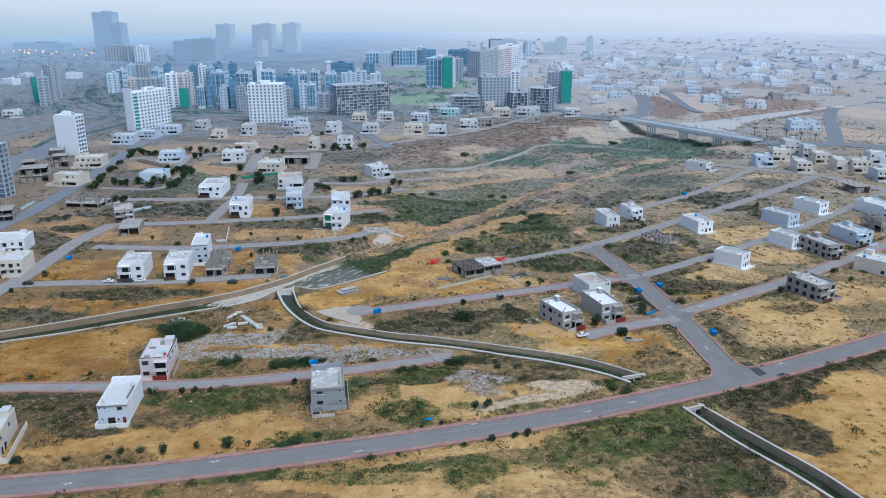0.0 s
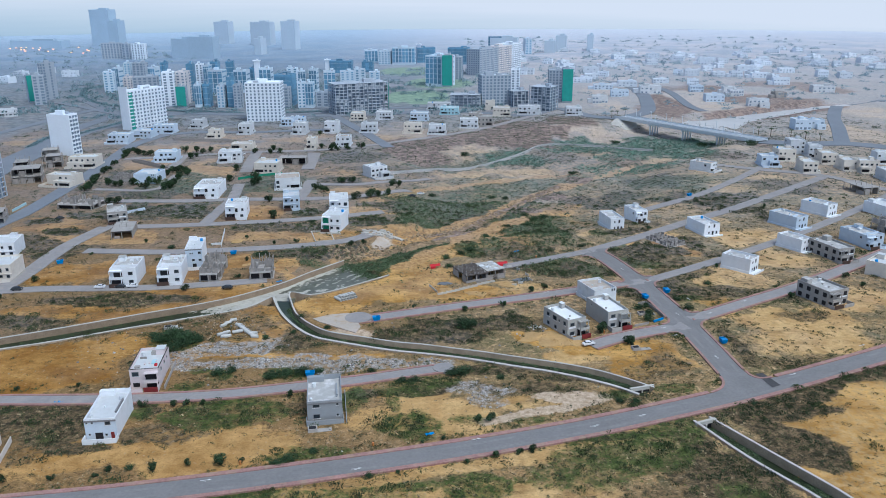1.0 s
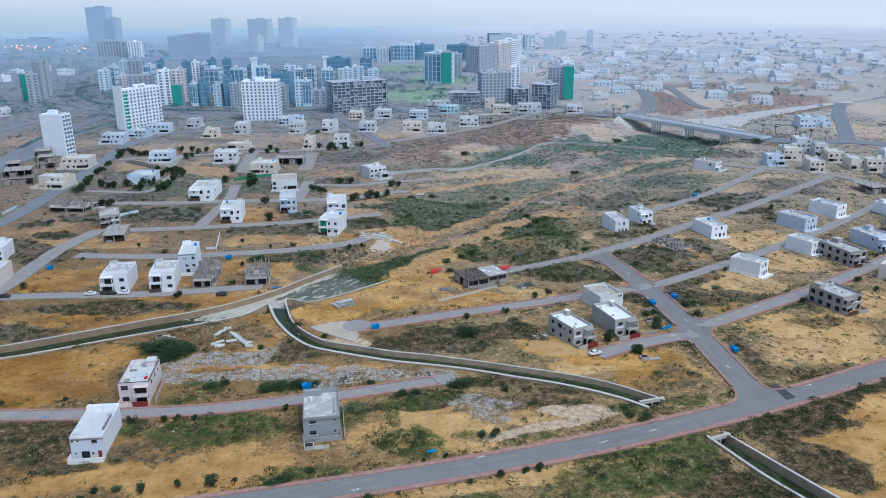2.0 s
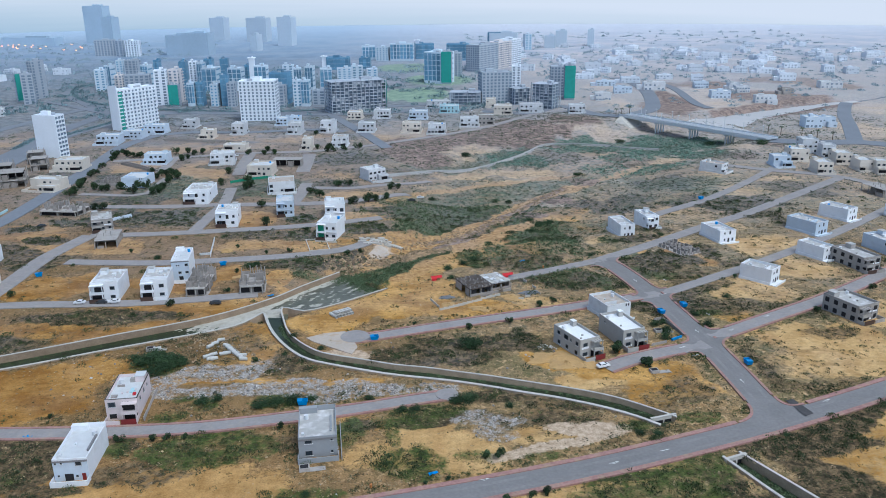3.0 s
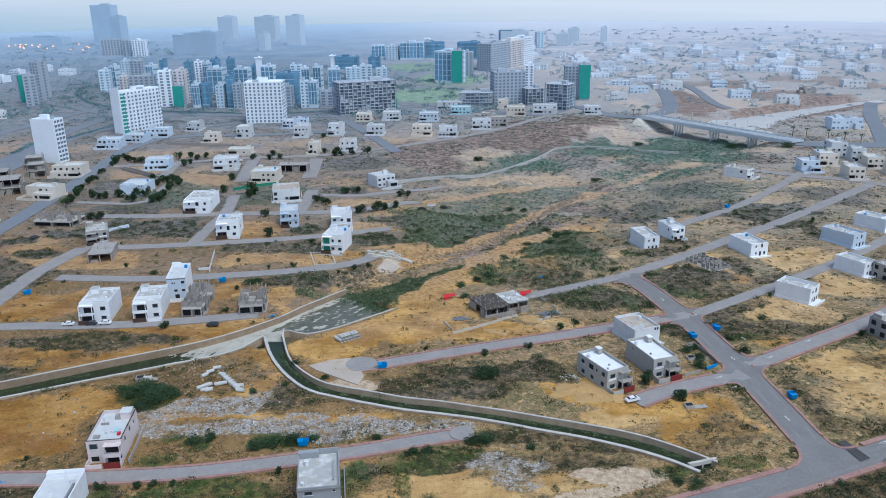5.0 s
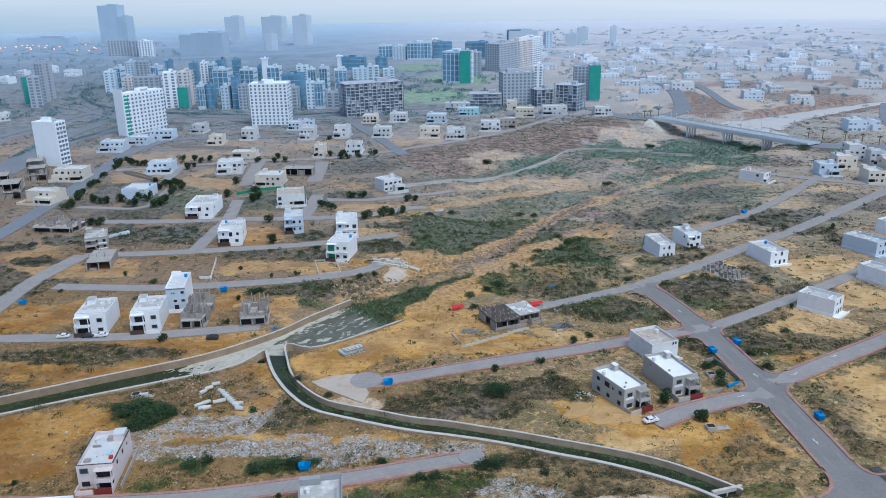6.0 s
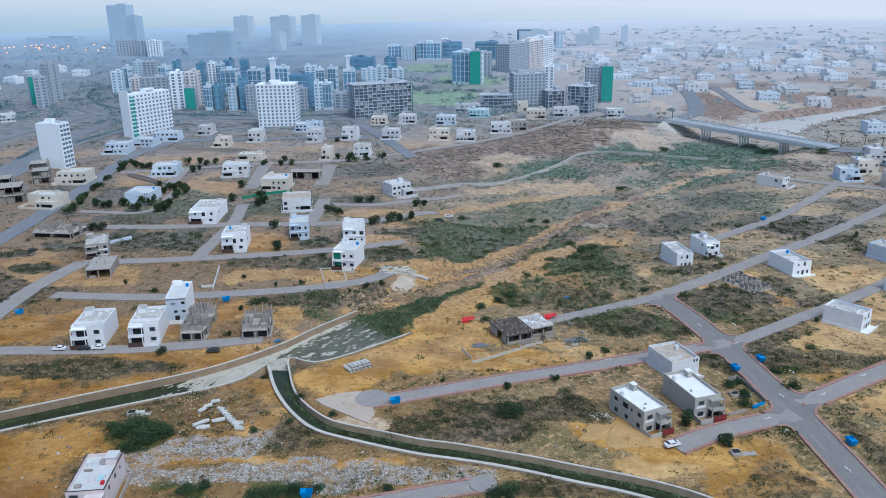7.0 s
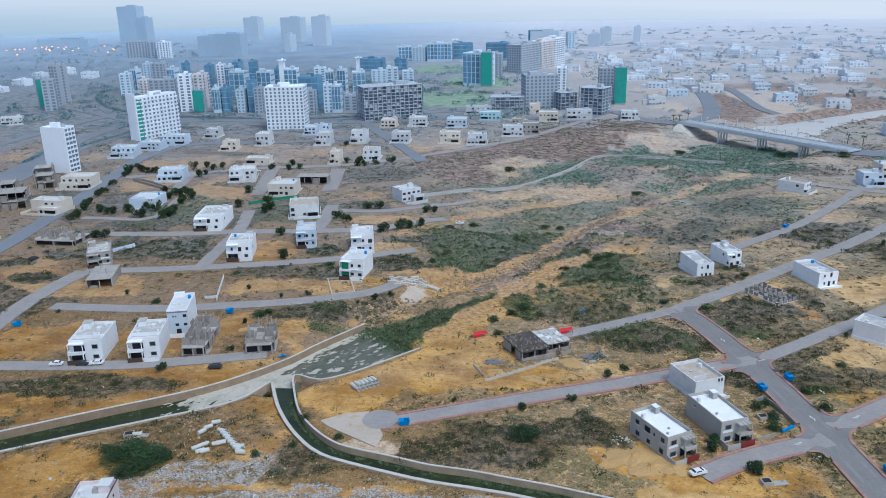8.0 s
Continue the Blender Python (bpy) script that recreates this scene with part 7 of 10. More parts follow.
house("white", 447.5, 1193.5, -10.0, 15.2, 14.0, 8, far=True)
house("white", 402.2, 1132.4, -9.5, 19.5, 14.0, 9, far=True)
house("white", 277.8, 1011.9, -8.5, 22.8, 14.0, 7, far=True)
house("white", 231.9, 1060.0, -8.8, 24.0, 14.0, 6, far=True)
house("white", 253.9, 1107.9, -9.2, 17.9, 14.0, 7, far=True)
house("white", 326.3, 1294.0, -10.6, 25.1, 14.0, 7, far=True)
house("cream", 330.6, 1044.7, -8.8, 20.1, 14.0, 6, far=True)
house("blue", 435.6, 1119.6, -9.5, 17.8, 14.0, 7, far=True)
house("white", 575.1, 1103.4, -9.5, 13.8, 14.0, 9, far=True)
house("white", 545.1, 1244.1, -10.5, 13.3, 14.0, 7, far=True)
house("white", 550.8, 1159.5, -9.9, 21.9, 14.0, 7, far=True)
house("white", 514.7, 1357.5, -11.3, 19.0, 14.0, 7, far=True)
house("white", 499.9, 1360.5, -11.3, 11.3, 14.0, 7, far=True)
house("cream", 485.4, 1097.4, -9.4, 24.2, 14.0, 7, far=True)
house("white", 442.8, 1451.7, -11.9, 23.3, 14.0, 8, far=True)
house("white", 409.1, 1496.1, -12.1, 19.3, 14.0, 8, far=True)
house("white", 241.4, 1197.4, -9.8, 15.6, 14.0, 7, far=True)
house("blue", 240.7, 984.7, -8.3, 22.2, 14.0, 6, far=True)
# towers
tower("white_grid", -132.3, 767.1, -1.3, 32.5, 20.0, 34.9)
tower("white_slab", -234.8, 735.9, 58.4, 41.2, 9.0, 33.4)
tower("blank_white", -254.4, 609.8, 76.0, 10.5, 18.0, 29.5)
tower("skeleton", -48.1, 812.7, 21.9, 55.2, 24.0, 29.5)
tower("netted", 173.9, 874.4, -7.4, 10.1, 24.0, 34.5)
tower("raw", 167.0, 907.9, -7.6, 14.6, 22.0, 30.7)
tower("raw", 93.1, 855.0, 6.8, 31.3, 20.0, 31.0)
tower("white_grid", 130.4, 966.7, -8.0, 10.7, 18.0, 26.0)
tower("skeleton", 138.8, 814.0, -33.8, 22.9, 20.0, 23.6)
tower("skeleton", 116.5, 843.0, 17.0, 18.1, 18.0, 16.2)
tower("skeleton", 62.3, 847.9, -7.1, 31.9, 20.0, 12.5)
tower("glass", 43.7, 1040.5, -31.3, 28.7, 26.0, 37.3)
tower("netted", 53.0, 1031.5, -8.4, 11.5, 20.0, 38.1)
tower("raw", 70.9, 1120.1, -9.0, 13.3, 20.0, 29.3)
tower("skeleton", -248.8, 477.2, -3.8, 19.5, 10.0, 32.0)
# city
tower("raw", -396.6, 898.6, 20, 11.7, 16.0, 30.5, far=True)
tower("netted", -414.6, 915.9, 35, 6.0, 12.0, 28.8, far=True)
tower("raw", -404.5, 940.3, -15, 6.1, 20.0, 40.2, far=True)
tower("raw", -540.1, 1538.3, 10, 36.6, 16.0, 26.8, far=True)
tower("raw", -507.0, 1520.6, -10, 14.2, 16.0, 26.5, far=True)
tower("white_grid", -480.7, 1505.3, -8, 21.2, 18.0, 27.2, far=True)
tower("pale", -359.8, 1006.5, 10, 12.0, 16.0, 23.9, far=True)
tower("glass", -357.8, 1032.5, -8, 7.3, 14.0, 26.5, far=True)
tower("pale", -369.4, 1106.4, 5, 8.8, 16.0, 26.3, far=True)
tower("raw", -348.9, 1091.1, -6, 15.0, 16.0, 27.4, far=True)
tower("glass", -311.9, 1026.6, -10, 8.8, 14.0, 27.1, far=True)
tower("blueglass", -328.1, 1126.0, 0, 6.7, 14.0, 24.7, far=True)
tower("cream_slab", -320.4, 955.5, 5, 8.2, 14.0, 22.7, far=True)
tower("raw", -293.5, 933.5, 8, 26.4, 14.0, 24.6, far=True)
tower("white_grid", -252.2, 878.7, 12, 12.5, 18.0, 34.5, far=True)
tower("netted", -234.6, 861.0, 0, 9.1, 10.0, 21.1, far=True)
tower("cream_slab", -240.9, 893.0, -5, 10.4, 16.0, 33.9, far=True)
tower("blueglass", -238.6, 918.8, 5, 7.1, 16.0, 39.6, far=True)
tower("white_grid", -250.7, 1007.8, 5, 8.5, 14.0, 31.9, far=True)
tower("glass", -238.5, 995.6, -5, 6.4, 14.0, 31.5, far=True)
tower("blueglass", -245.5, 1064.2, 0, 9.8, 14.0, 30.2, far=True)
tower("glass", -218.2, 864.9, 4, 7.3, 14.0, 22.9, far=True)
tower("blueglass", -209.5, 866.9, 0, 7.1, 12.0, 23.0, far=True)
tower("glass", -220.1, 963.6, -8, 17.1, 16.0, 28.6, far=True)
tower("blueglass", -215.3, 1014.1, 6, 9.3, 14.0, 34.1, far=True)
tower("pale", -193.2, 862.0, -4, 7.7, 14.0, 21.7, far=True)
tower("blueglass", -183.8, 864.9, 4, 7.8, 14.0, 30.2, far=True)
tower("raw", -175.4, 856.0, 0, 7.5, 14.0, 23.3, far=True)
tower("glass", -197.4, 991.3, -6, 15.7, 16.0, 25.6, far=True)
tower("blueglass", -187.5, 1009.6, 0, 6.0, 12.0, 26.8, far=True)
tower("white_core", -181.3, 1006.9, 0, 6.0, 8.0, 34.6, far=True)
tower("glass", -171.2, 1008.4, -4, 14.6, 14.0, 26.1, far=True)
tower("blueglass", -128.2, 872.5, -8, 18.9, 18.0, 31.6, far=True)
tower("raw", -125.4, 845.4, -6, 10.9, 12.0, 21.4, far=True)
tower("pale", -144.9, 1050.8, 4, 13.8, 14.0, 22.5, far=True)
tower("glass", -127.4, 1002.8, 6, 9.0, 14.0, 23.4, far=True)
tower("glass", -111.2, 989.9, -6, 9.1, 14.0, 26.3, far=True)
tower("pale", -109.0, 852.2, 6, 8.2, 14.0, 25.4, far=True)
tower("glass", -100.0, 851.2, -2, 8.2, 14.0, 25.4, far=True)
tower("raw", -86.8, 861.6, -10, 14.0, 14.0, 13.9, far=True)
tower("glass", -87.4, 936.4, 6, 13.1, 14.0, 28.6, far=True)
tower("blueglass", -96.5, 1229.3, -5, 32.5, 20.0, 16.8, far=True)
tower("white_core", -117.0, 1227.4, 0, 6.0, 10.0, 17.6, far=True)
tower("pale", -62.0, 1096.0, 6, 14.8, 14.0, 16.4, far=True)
tower("blueglass", -57.6, 1238.1, -5, 16.3, 16.0, 14.5, far=True)
tower("pale", -42.6, 1101.0, 4, 14.3, 16.0, 12.1, far=True)
tower("pale", -78.3, 1091.7, 5, 18.9, 14.0, 14.2, far=True)
tower("glass", -58.7, 1390.8, 5, 21.7, 18.0, 20.9, far=True)
tower("pale", -34.2, 1365.9, -8, 20.3, 18.0, 20.5, far=True)
tower("glass", -2.8, 1360.8, -6, 37.7, 18.0, 26.6, far=True)
tower("blueglass", 34.1, 1397.1, 6, 30.9, 18.0, 23.8, far=True)
tower("white_core", 22.7, 1396.9, 0, 6.4, 14.0, 28.3, far=True)
tower("blueglass", 88.4, 1357.3, -8, 36.2, 20.0, 25.7, far=True)
tower("blueglass", 107.0, 1267.3, 5, 8.6, 20.0, 28.2, far=True)
tower("raw", 111.7, 1185.7, 53.5, 53.6, 22.0, 35.8)
tower("cream_slab", 139.1, 1224.2, 56.0, 42.0, 22.0, 36.7)
tower("white_slab", 160.0, 1257.6, 60.0, 38.3, 22.0, 38.3)
tower("blueglass", 192.0, 1659.3, -5, 48.7, 24.0, 26.2, far=True)
tower("pale", 232.8, 1560.7, 5, 12.5, 20.0, 27.7, far=True)
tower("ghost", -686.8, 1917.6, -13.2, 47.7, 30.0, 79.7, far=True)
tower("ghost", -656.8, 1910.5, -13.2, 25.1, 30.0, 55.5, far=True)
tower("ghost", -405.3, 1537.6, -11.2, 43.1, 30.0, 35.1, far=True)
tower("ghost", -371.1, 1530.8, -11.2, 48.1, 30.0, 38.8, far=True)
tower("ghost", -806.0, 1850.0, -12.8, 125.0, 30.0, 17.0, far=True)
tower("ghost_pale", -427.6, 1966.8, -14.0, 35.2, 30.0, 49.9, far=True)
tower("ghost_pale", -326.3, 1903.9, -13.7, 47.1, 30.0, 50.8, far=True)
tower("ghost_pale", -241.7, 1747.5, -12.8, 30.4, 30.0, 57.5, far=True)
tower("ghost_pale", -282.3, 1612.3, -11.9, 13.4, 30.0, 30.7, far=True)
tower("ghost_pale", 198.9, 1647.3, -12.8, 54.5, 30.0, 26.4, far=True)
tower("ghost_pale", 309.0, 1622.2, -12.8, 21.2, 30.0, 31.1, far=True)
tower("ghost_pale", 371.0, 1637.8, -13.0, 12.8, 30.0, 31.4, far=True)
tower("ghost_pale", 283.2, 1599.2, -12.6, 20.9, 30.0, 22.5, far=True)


# ---- far villas ----
_vr = random.Random(12)
for _k in range(62):
    _vx, _vy = _vr.uniform(170, 800), _vr.uniform(1010, 1620)
    if _vx < _vy * 0.62 and not (230 < _vx < 320 and _vy < 1120):
        house(_vr.choice(("white", "white", "white", "cream", "blue")), round(_vx, 1), round(_vy, 1), _vr.uniform(-30, 30), _vr.uniform(12, 24), 13, _vr.choice((6.5, 7.5, 8.5)), far=True)
for _k in range(16):
    house(_vr.choice(("white", "cream", "blue")), round(_vr.uniform(-640, -380), 1), round(_vr.uniform(850, 1300), 1), _vr.uniform(-30, 30), _vr.uniform(12, 26), 14, _vr.choice((6.5, 8.5)), far=True)

# ---- bridge, flood wall, drains ----
def bridge(pts, width):
    (ax, ay), (bx, by) = pts
    length, yaw = math.hypot(bx - ax, by - ay), math.degrees(math.atan2(by - ay, bx - ax))
    ob = thing("bridge", (ax + bx) / 2, (ay + by) / 2, 0.9, yaw, "pale concrete road bridge on round piers over the dry river", "bridge")
    bit("deck", ob, 0, 0, 0.2, length + 16, width, 0.5, BRIDGE)
    bit("carriageway", ob, 0, 0, 0.705, length + 16, width - 2.4, 0.03, BRIDGE_DECK)
    for k in range(5):
        bit("girder", ob, 0, (k - 2) * width * 0.21, -1.2, length + 4, 0.7, 1.4, BRIDGE)
    for s in (-1, 1):
        bit("parapet", ob, 0, s * (width / 2 - 0.1), -0.5, length + 16, 0.35, 2.2, BRIDGE)
        bit("handrail", ob, 0, s * (width / 2 - 0.2), 1.85, length + 16, 0.12, 0.12, RAIL)
        bit("abutment", ob, s * (length / 2 + 1), 0, -9, 3, width, 9.2, BRIDGE)
    for u in (-0.25, 0.02, 0.28):
        bit("pier_cap", ob, u * length, 0, -2.2, 1.8, width * 0.9, 1.0, BRIDGE)
        for k in (-1.5, -0.5, 0.5, 1.5):
            bit("pier", ob, u * length, k * width * 0.22, -11, 1.3, 1.3, 9, BRIDGE, 0, "cyl")
    for k in range(8):
        for s in (-1, 1):
            x = (-0.46 + 0.92 * k / 7) * length
            bit("lamp_post", ob, x, s * (width / 2 - 0.3), 1.7, 0.35, 0.35, 6.5, BRIDGE, 0, "cyl")
            bit("lamp_head", ob, x, s * (width / 2 - 0.9), 8.1, 0.5, 1.6, 0.3, BRIDGE)
    for s in (-1, 1):
        g = Geo()
        x0, x1 = s * (length / 2 - 14), s * (length / 2 + 3)
        a, b = [(x0, -width / 2 - 6, -8.2), (x0, width / 2 + 6, -8.2)], [(x1, width / 2 + 4, 0.1), (x1, -width / 2 - 4, 0.1)]
        q = a + b
        g.face(q if s > 0 else q[::-1])
        g.face([q[0], q[3], (x1, -width / 2 - 16, -8)])
        g.face([q[1], (x1, width / 2 + 16, -8), q[2]])
        part("slope_paving", g, COPING, ob)
    return ob


bridge([(205.7, 746.0), (276.5, 628.0)], 15.0)


def flood_wall(pts, thick):
    line = smooth(pts, 5.0)
    nr, g, p = normals(line), Geo(), Geo()
    z = height(line[:, 0], line[:, 1])
    for i in range(len(line) - 1):
        for geo, a, b, up in ((g, -thick / 2, thick / 2, 1.8), (p, -1.5, -thick / 2, 0.3)):
            q = [line[i] + nr[i] * a, line[i + 1] + nr[i + 1] * a, line[i + 1] + nr[i + 1] * b, line[i] + nr[i] * b]
            zz = [z[i], z[i + 1], z[i + 1], z[i]]
            geo.face([(*v, w + up) for v, w in zip(q, zz)])
            for u, v in ((0, 1), (2, 3)):
                geo.face([(*q[u], zz[u] - 1.5), (*q[v], zz[v] - 1.5), (*q[v], zz[v] + up), (*q[u], zz[u] + up)])
    w = tagged(new("wall_flood"), "low grey concrete flood wall curving through the river bed", "flood wall", kind="structure")
    part("parapet", g, FLOOD, w)
    part("footpath", p, CONCRETE, w, "grey concrete strip behind the wall")


flood_wall([(-12.3, 530.6), (15.3, 556.2), (44.5, 568.3), (67.9, 593.0), (89.1, 620.8), (107.6, 651.9), (125.7, 660.0), (160.2, 653.0), (199.3, 639.2)], 0.55)
def river_water(pts):
    """A level sheet of water; the land rises out of it along the banks."""
    g = Geo()
    g.face([(x, y, -4.6) for x, y in pts])
    return tagged(new("water", g.mesh("river", SHALLOW)), "pale shallow river water beyond the bridge", "water", kind="structure")


river_water([(234.3, 757.2), (282.7, 791.5), (327.8, 821.9), (415.8, 873.5), (456.1, 896.6), (503.9, 813.4), (464.2, 790.5), (378.2, 740.1), (337.3, 712.5), (289.7, 678.8)])


def headwall(x, y, yaw, w):
    ob = thing("culvert", x, y, 0, yaw, "concrete culvert mouth where the drain passes under the road", "culvert")
    bit("headwall", ob, 0, 0, -0.5, w, 0.8, 1.05, COPING)
    bit("pier", ob, 0, -0.1, -3.4, 0.4, 1.0, 2.9, COPING)
    for s in (-1, 1):
        bit("side_wall", ob, s * (w / 2 - 0.2), -0.3, -3.4, 0.5, 1.4, 2.6, STONE)
    # dark slab paints the culvert's shaded inside
    bit("barrel", ob, 0, 0.2, -3.4, w - 0.6, 0.2, 2.9, INNER_SHADE)
    return ob


headwall(82.1, 202.6, 20, 6.8)
headwall(70.0, 223.2, 195, 8.0)


# ---- vegetation ----
def leaves(n, rx, rz, size, rng, lobes=5):
    """Many small leaf blades in an uneven crown; the origin is the crown's foot."""
    centres = [(rng.gauss(0, 0.45) * rx, rng.gauss(0, 0.45) * rx, rz * rng.uniform(0.4, 1.4), rng.uniform(0.45, 0.75)) for _ in range(lobes)]
    v, f = [], []
    for _ in range(n):
        cx, cy, cz, cr = rng.choice(centres)
        d = Vector((rng.gauss(0, 1), rng.gauss(0, 1), rng.gauss(0, 1))).normalized() * rng.uniform(0.5, 1) ** 0.5
        p = Vector((cx + d.x * cr * rx, cy + d.y * cr * rx, max(0.05, cz + d.z * cr * rz)))
        k = len(v)
        for _ in range(3):
            v.append(p + Vector((rng.uniform(-1, 1), rng.uniform(-1, 1), rng.uniform(-0.7, 0.7))) * size)
        f.append((k, k + 1, k + 2))
    return v, f


def crown_mesh(name, n, rx, rz, size, seed, material, lobes=5):
    me = bpy.data.meshes.new(name)
    v, f = leaves(n, rx, rz, size, random.Random(seed), lobes)
    me.from_pydata(v, [], f)
    me.materials.append(material)
    return me


def trunk_mesh(name, seed):
    g, rng = Geo(), random.Random(seed)
    g.cyl(0, 0, -0.1, 0.07, 0.65, 6, 0.045)
    for k in range(4):
        a = rng.uniform(0, 6.28)
        q = [(0.03 * math.cos(a + t), 0.03 * math.sin(a + t), 0.45) for t in (0, 2.1, 4.2)]
        tip = (0.3 * math.cos(a), 0.3 * math.sin(a), 0.85)
        for i in range(3):
            g.face([q[i], q[(i + 1) % 3], tip])
    return g.mesh(name, BARK)


CROWNS = [crown_mesh("tree_crown", 800, 0.33, 0.40, 0.085, s, LEAF, 7) for s in range(4)]
TRUNKS = [trunk_mesh("tree_trunk", s) for s in range(2)]
BUSHES = [crown_mesh("bush_crown", 1700, 0.55, 0.36, 0.062, 20 + s, LEAF, 11) for s in range(4)]


def clear_of_roads(x, y, gap):
    """Shift a planting place to the verge if it lies on a carriageway."""
    for line, width, sort, kerb in ROADS:
        d = np.hypot(line[:, 0] - x, line[:, 1] - y)
        k = int(np.argmin(d))
        if d[k] < width + 12:
            t = line[min(k + 1, len(line) - 1)] - line[max(k - 1, 0)]
            nx, ny = -t[1] / np.hypot(*t), t[0] / np.hypot(*t)
            off = (x - line[k, 0]) * nx + (y - line[k, 1]) * ny
            need = width / 2 + gap
            if abs(off) < need and 0 < k < len(line) - 1:
                push = math.copysign(need, off) - off
                x, y = x + nx * push, y + ny * push
    return round(float(x), 1), round(float(y), 1)


def street_tree(x, y, size=3.0):
    x, y = clear_of_roads(x, y, 2.3)
    rng = random.Random(int(x * 31 + y * 17))
    ob = thing("street_tree", x, y, float(ground_at(x, y)), rng.uniform(0, 360), "young green roadside tree with a thin trunk", "tree", "roadside trees")
    t = part("trunk", rng.choice(TRUNKS), BARK, ob)
    c = part("crown", rng.choice(CROWNS), LEAF, ob)
    t.scale = (size, size, size)
    c.scale = (size * 1.25, size * 1.25, size * 1.1)
    c.location = (0, 0, size * 0.06)
    return ob


def bush(x, y, size=3.0):
    x, y = clear_of_roads(x, y, 1.0 + size * 0.4)
    rng = random.Random(int(x * 29 + y * 11))
    ob = new("bush", rng.choice(BUSHES))
    ob.matrix_basis = pose(x, y, float(ground_at(x, y)) - 0.1, 0, 0, rng.uniform(0, 360)) @ Matrix.Diagonal((size * 1.05, size * 1.05, size * 0.75, 1))
    return tagged(ob, "dense dark green thorn bush on dry ground", "bush", "large bushes")


def palm(x, y):
    ob = thing("palm_tree", x, y, float(ground_at(x, y)), 0, "date palm beside the bridge road", "palm", "palms by the avenue")
    part("trunk", Geo().cyl(0, 0, -0.2, 0.28, 6.2, 7, 0.2), BARK, ob)
    g = Geo()
    for k in range(14):
        a = k * 0.449 * 2
        c, s = math.cos(a), math.sin(a)
        rise = 1.0 if k % 2 else 0.3
        g.face([(0, 0, 6), (c * 1.4 - s * 0.4, s * 1.4 + c * 0.4, 6 + rise), (c * 2.8, s * 2.8, 5.6 + rise * 0.5), (c * 1.4 + s * 0.4, s * 1.4 - c * 0.4, 6 + rise)])
    part("crown", g, LEAF, ob)
    return ob


street_tree(-205.5, 611.6, 5.1)
street_tree(-200.2, 604.4, 5.4)
street_tree(-195.2, 600.7, 4.6)
street_tree(-190.2, 600.3, 5.0)
street_tree(-210.1, 598.6, 5.8)
street_tree(-208.1, 603.4, 5.8)
street_tree(-210.6, 592.2, 4.3)
street_tree(-205.3, 567.5, 4.4)
street_tree(-203.1, 549.1, 4.1)
street_tree(-202.7, 539.8, 4.9)
street_tree(-200.8, 523.3, 4.1)
street_tree(-198.5, 509.0, 4.9)
street_tree(-200.8, 517.3, 5.3)
street_tree(-197.2, 491.3, 4.6)
street_tree(-196.5, 496.6, 5.4)
street_tree(-167.5, 611.9, 5.2)
street_tree(-155.8, 597.5, 4.0)
street_tree(-159.8, 612.9, 5.1)
street_tree(-151.8, 600.4, 4.5)
street_tree(-148.8, 612.0, 4.8)
street_tree(-168.4, 593.6, 4.6)
street_tree(-157.4, 586.4, 5.4)
street_tree(-165.7, 546.3, 4.9)
street_tree(-158.5, 531.5, 4.3)
street_tree(-154.3, 538.9, 5.1)
street_tree(-149.2, 538.5, 5.6)
street_tree(-153.6, 545.4, 4.6)
street_tree(-149.9, 519.7, 4.4)
street_tree(-148.6, 525.7, 4.8)
street_tree(-146.3, 498.7, 5.9)
street_tree(-147.7, 495.6, 6.0)
street_tree(-152.2, 493.7, 5.3)
street_tree(-160.7, 492.1, 5.8)
street_tree(-171.7, 503.8, 5.7)
street_tree(-179.0, 502.0, 4.8)
street_tree(-182.3, 501.2, 4.2)
street_tree(-187.5, 504.8, 5.3)
street_tree(-178.4, 463.4, 5.1)
street_tree(-175.8, 460.4, 4.7)
street_tree(-170.9, 460.1, 4.5)
street_tree(-166.2, 460.8, 4.8)
street_tree(-158.9, 513.2, 4.9)
street_tree(-157.6, 505.1, 4.5)
street_tree(-161.6, 524.2, 4.6)
street_tree(-162.6, 507.7, 4.9)
street_tree(-145.2, 530.5, 5.7)
street_tree(-158.1, 540.5, 5.2)
street_tree(-114.1, 605.7, 4.6)
street_tree(-102.3, 601.3, 4.6)
street_tree(-102.2, 613.3, 4.9)
street_tree(-95.3, 604.1, 4.4)
street_tree(-66.1, 620.8, 4.4)
street_tree(-58.2, 611.3, 5.0)
street_tree(-53.0, 609.1, 4.2)
street_tree(-57.3, 621.8, 5.0)
street_tree(-45.8, 613.7, 4.7)
street_tree(-34.9, 616.3, 5.4)
street_tree(-98.2, 516.1, 5.5)
street_tree(-96.2, 498.7, 5.4)
street_tree(-94.9, 503.1, 5.4)
street_tree(-79.6, 461.9, 4.7)
street_tree(-70.9, 417.2, 5.3)
street_tree(-56.2, 485.2, 4.7)
street_tree(-42.0, 497.2, 5.1)
street_tree(-34.9, 500.1, 4.7)
street_tree(-9.3, 496.1, 4.9)
street_tree(-5.4, 498.1, 4.1)
street_tree(-13.5, 472.2, 4.5)
street_tree(-23.8, 468.0, 5.9)
street_tree(-18.4, 467.7, 4.5)
street_tree(-31.6, 465.6, 5.4)
street_tree(-113.5, 510.1, 5.3)
street_tree(-115.4, 542.6, 5.4)
street_tree(-50.5, 478.7, 5.0)
street_tree(-101.7, 183.5, 2.6)
street_tree(-89.4, 183.9, 1.6)
street_tree(-78.9, 184.9, 1.4)
street_tree(-76.4, 187.2, 1.8)
street_tree(-65.2, 186.6, 2.6)
street_tree(-57.2, 188.9, 1.8)
street_tree(-48.8, 189.2, 3.4)
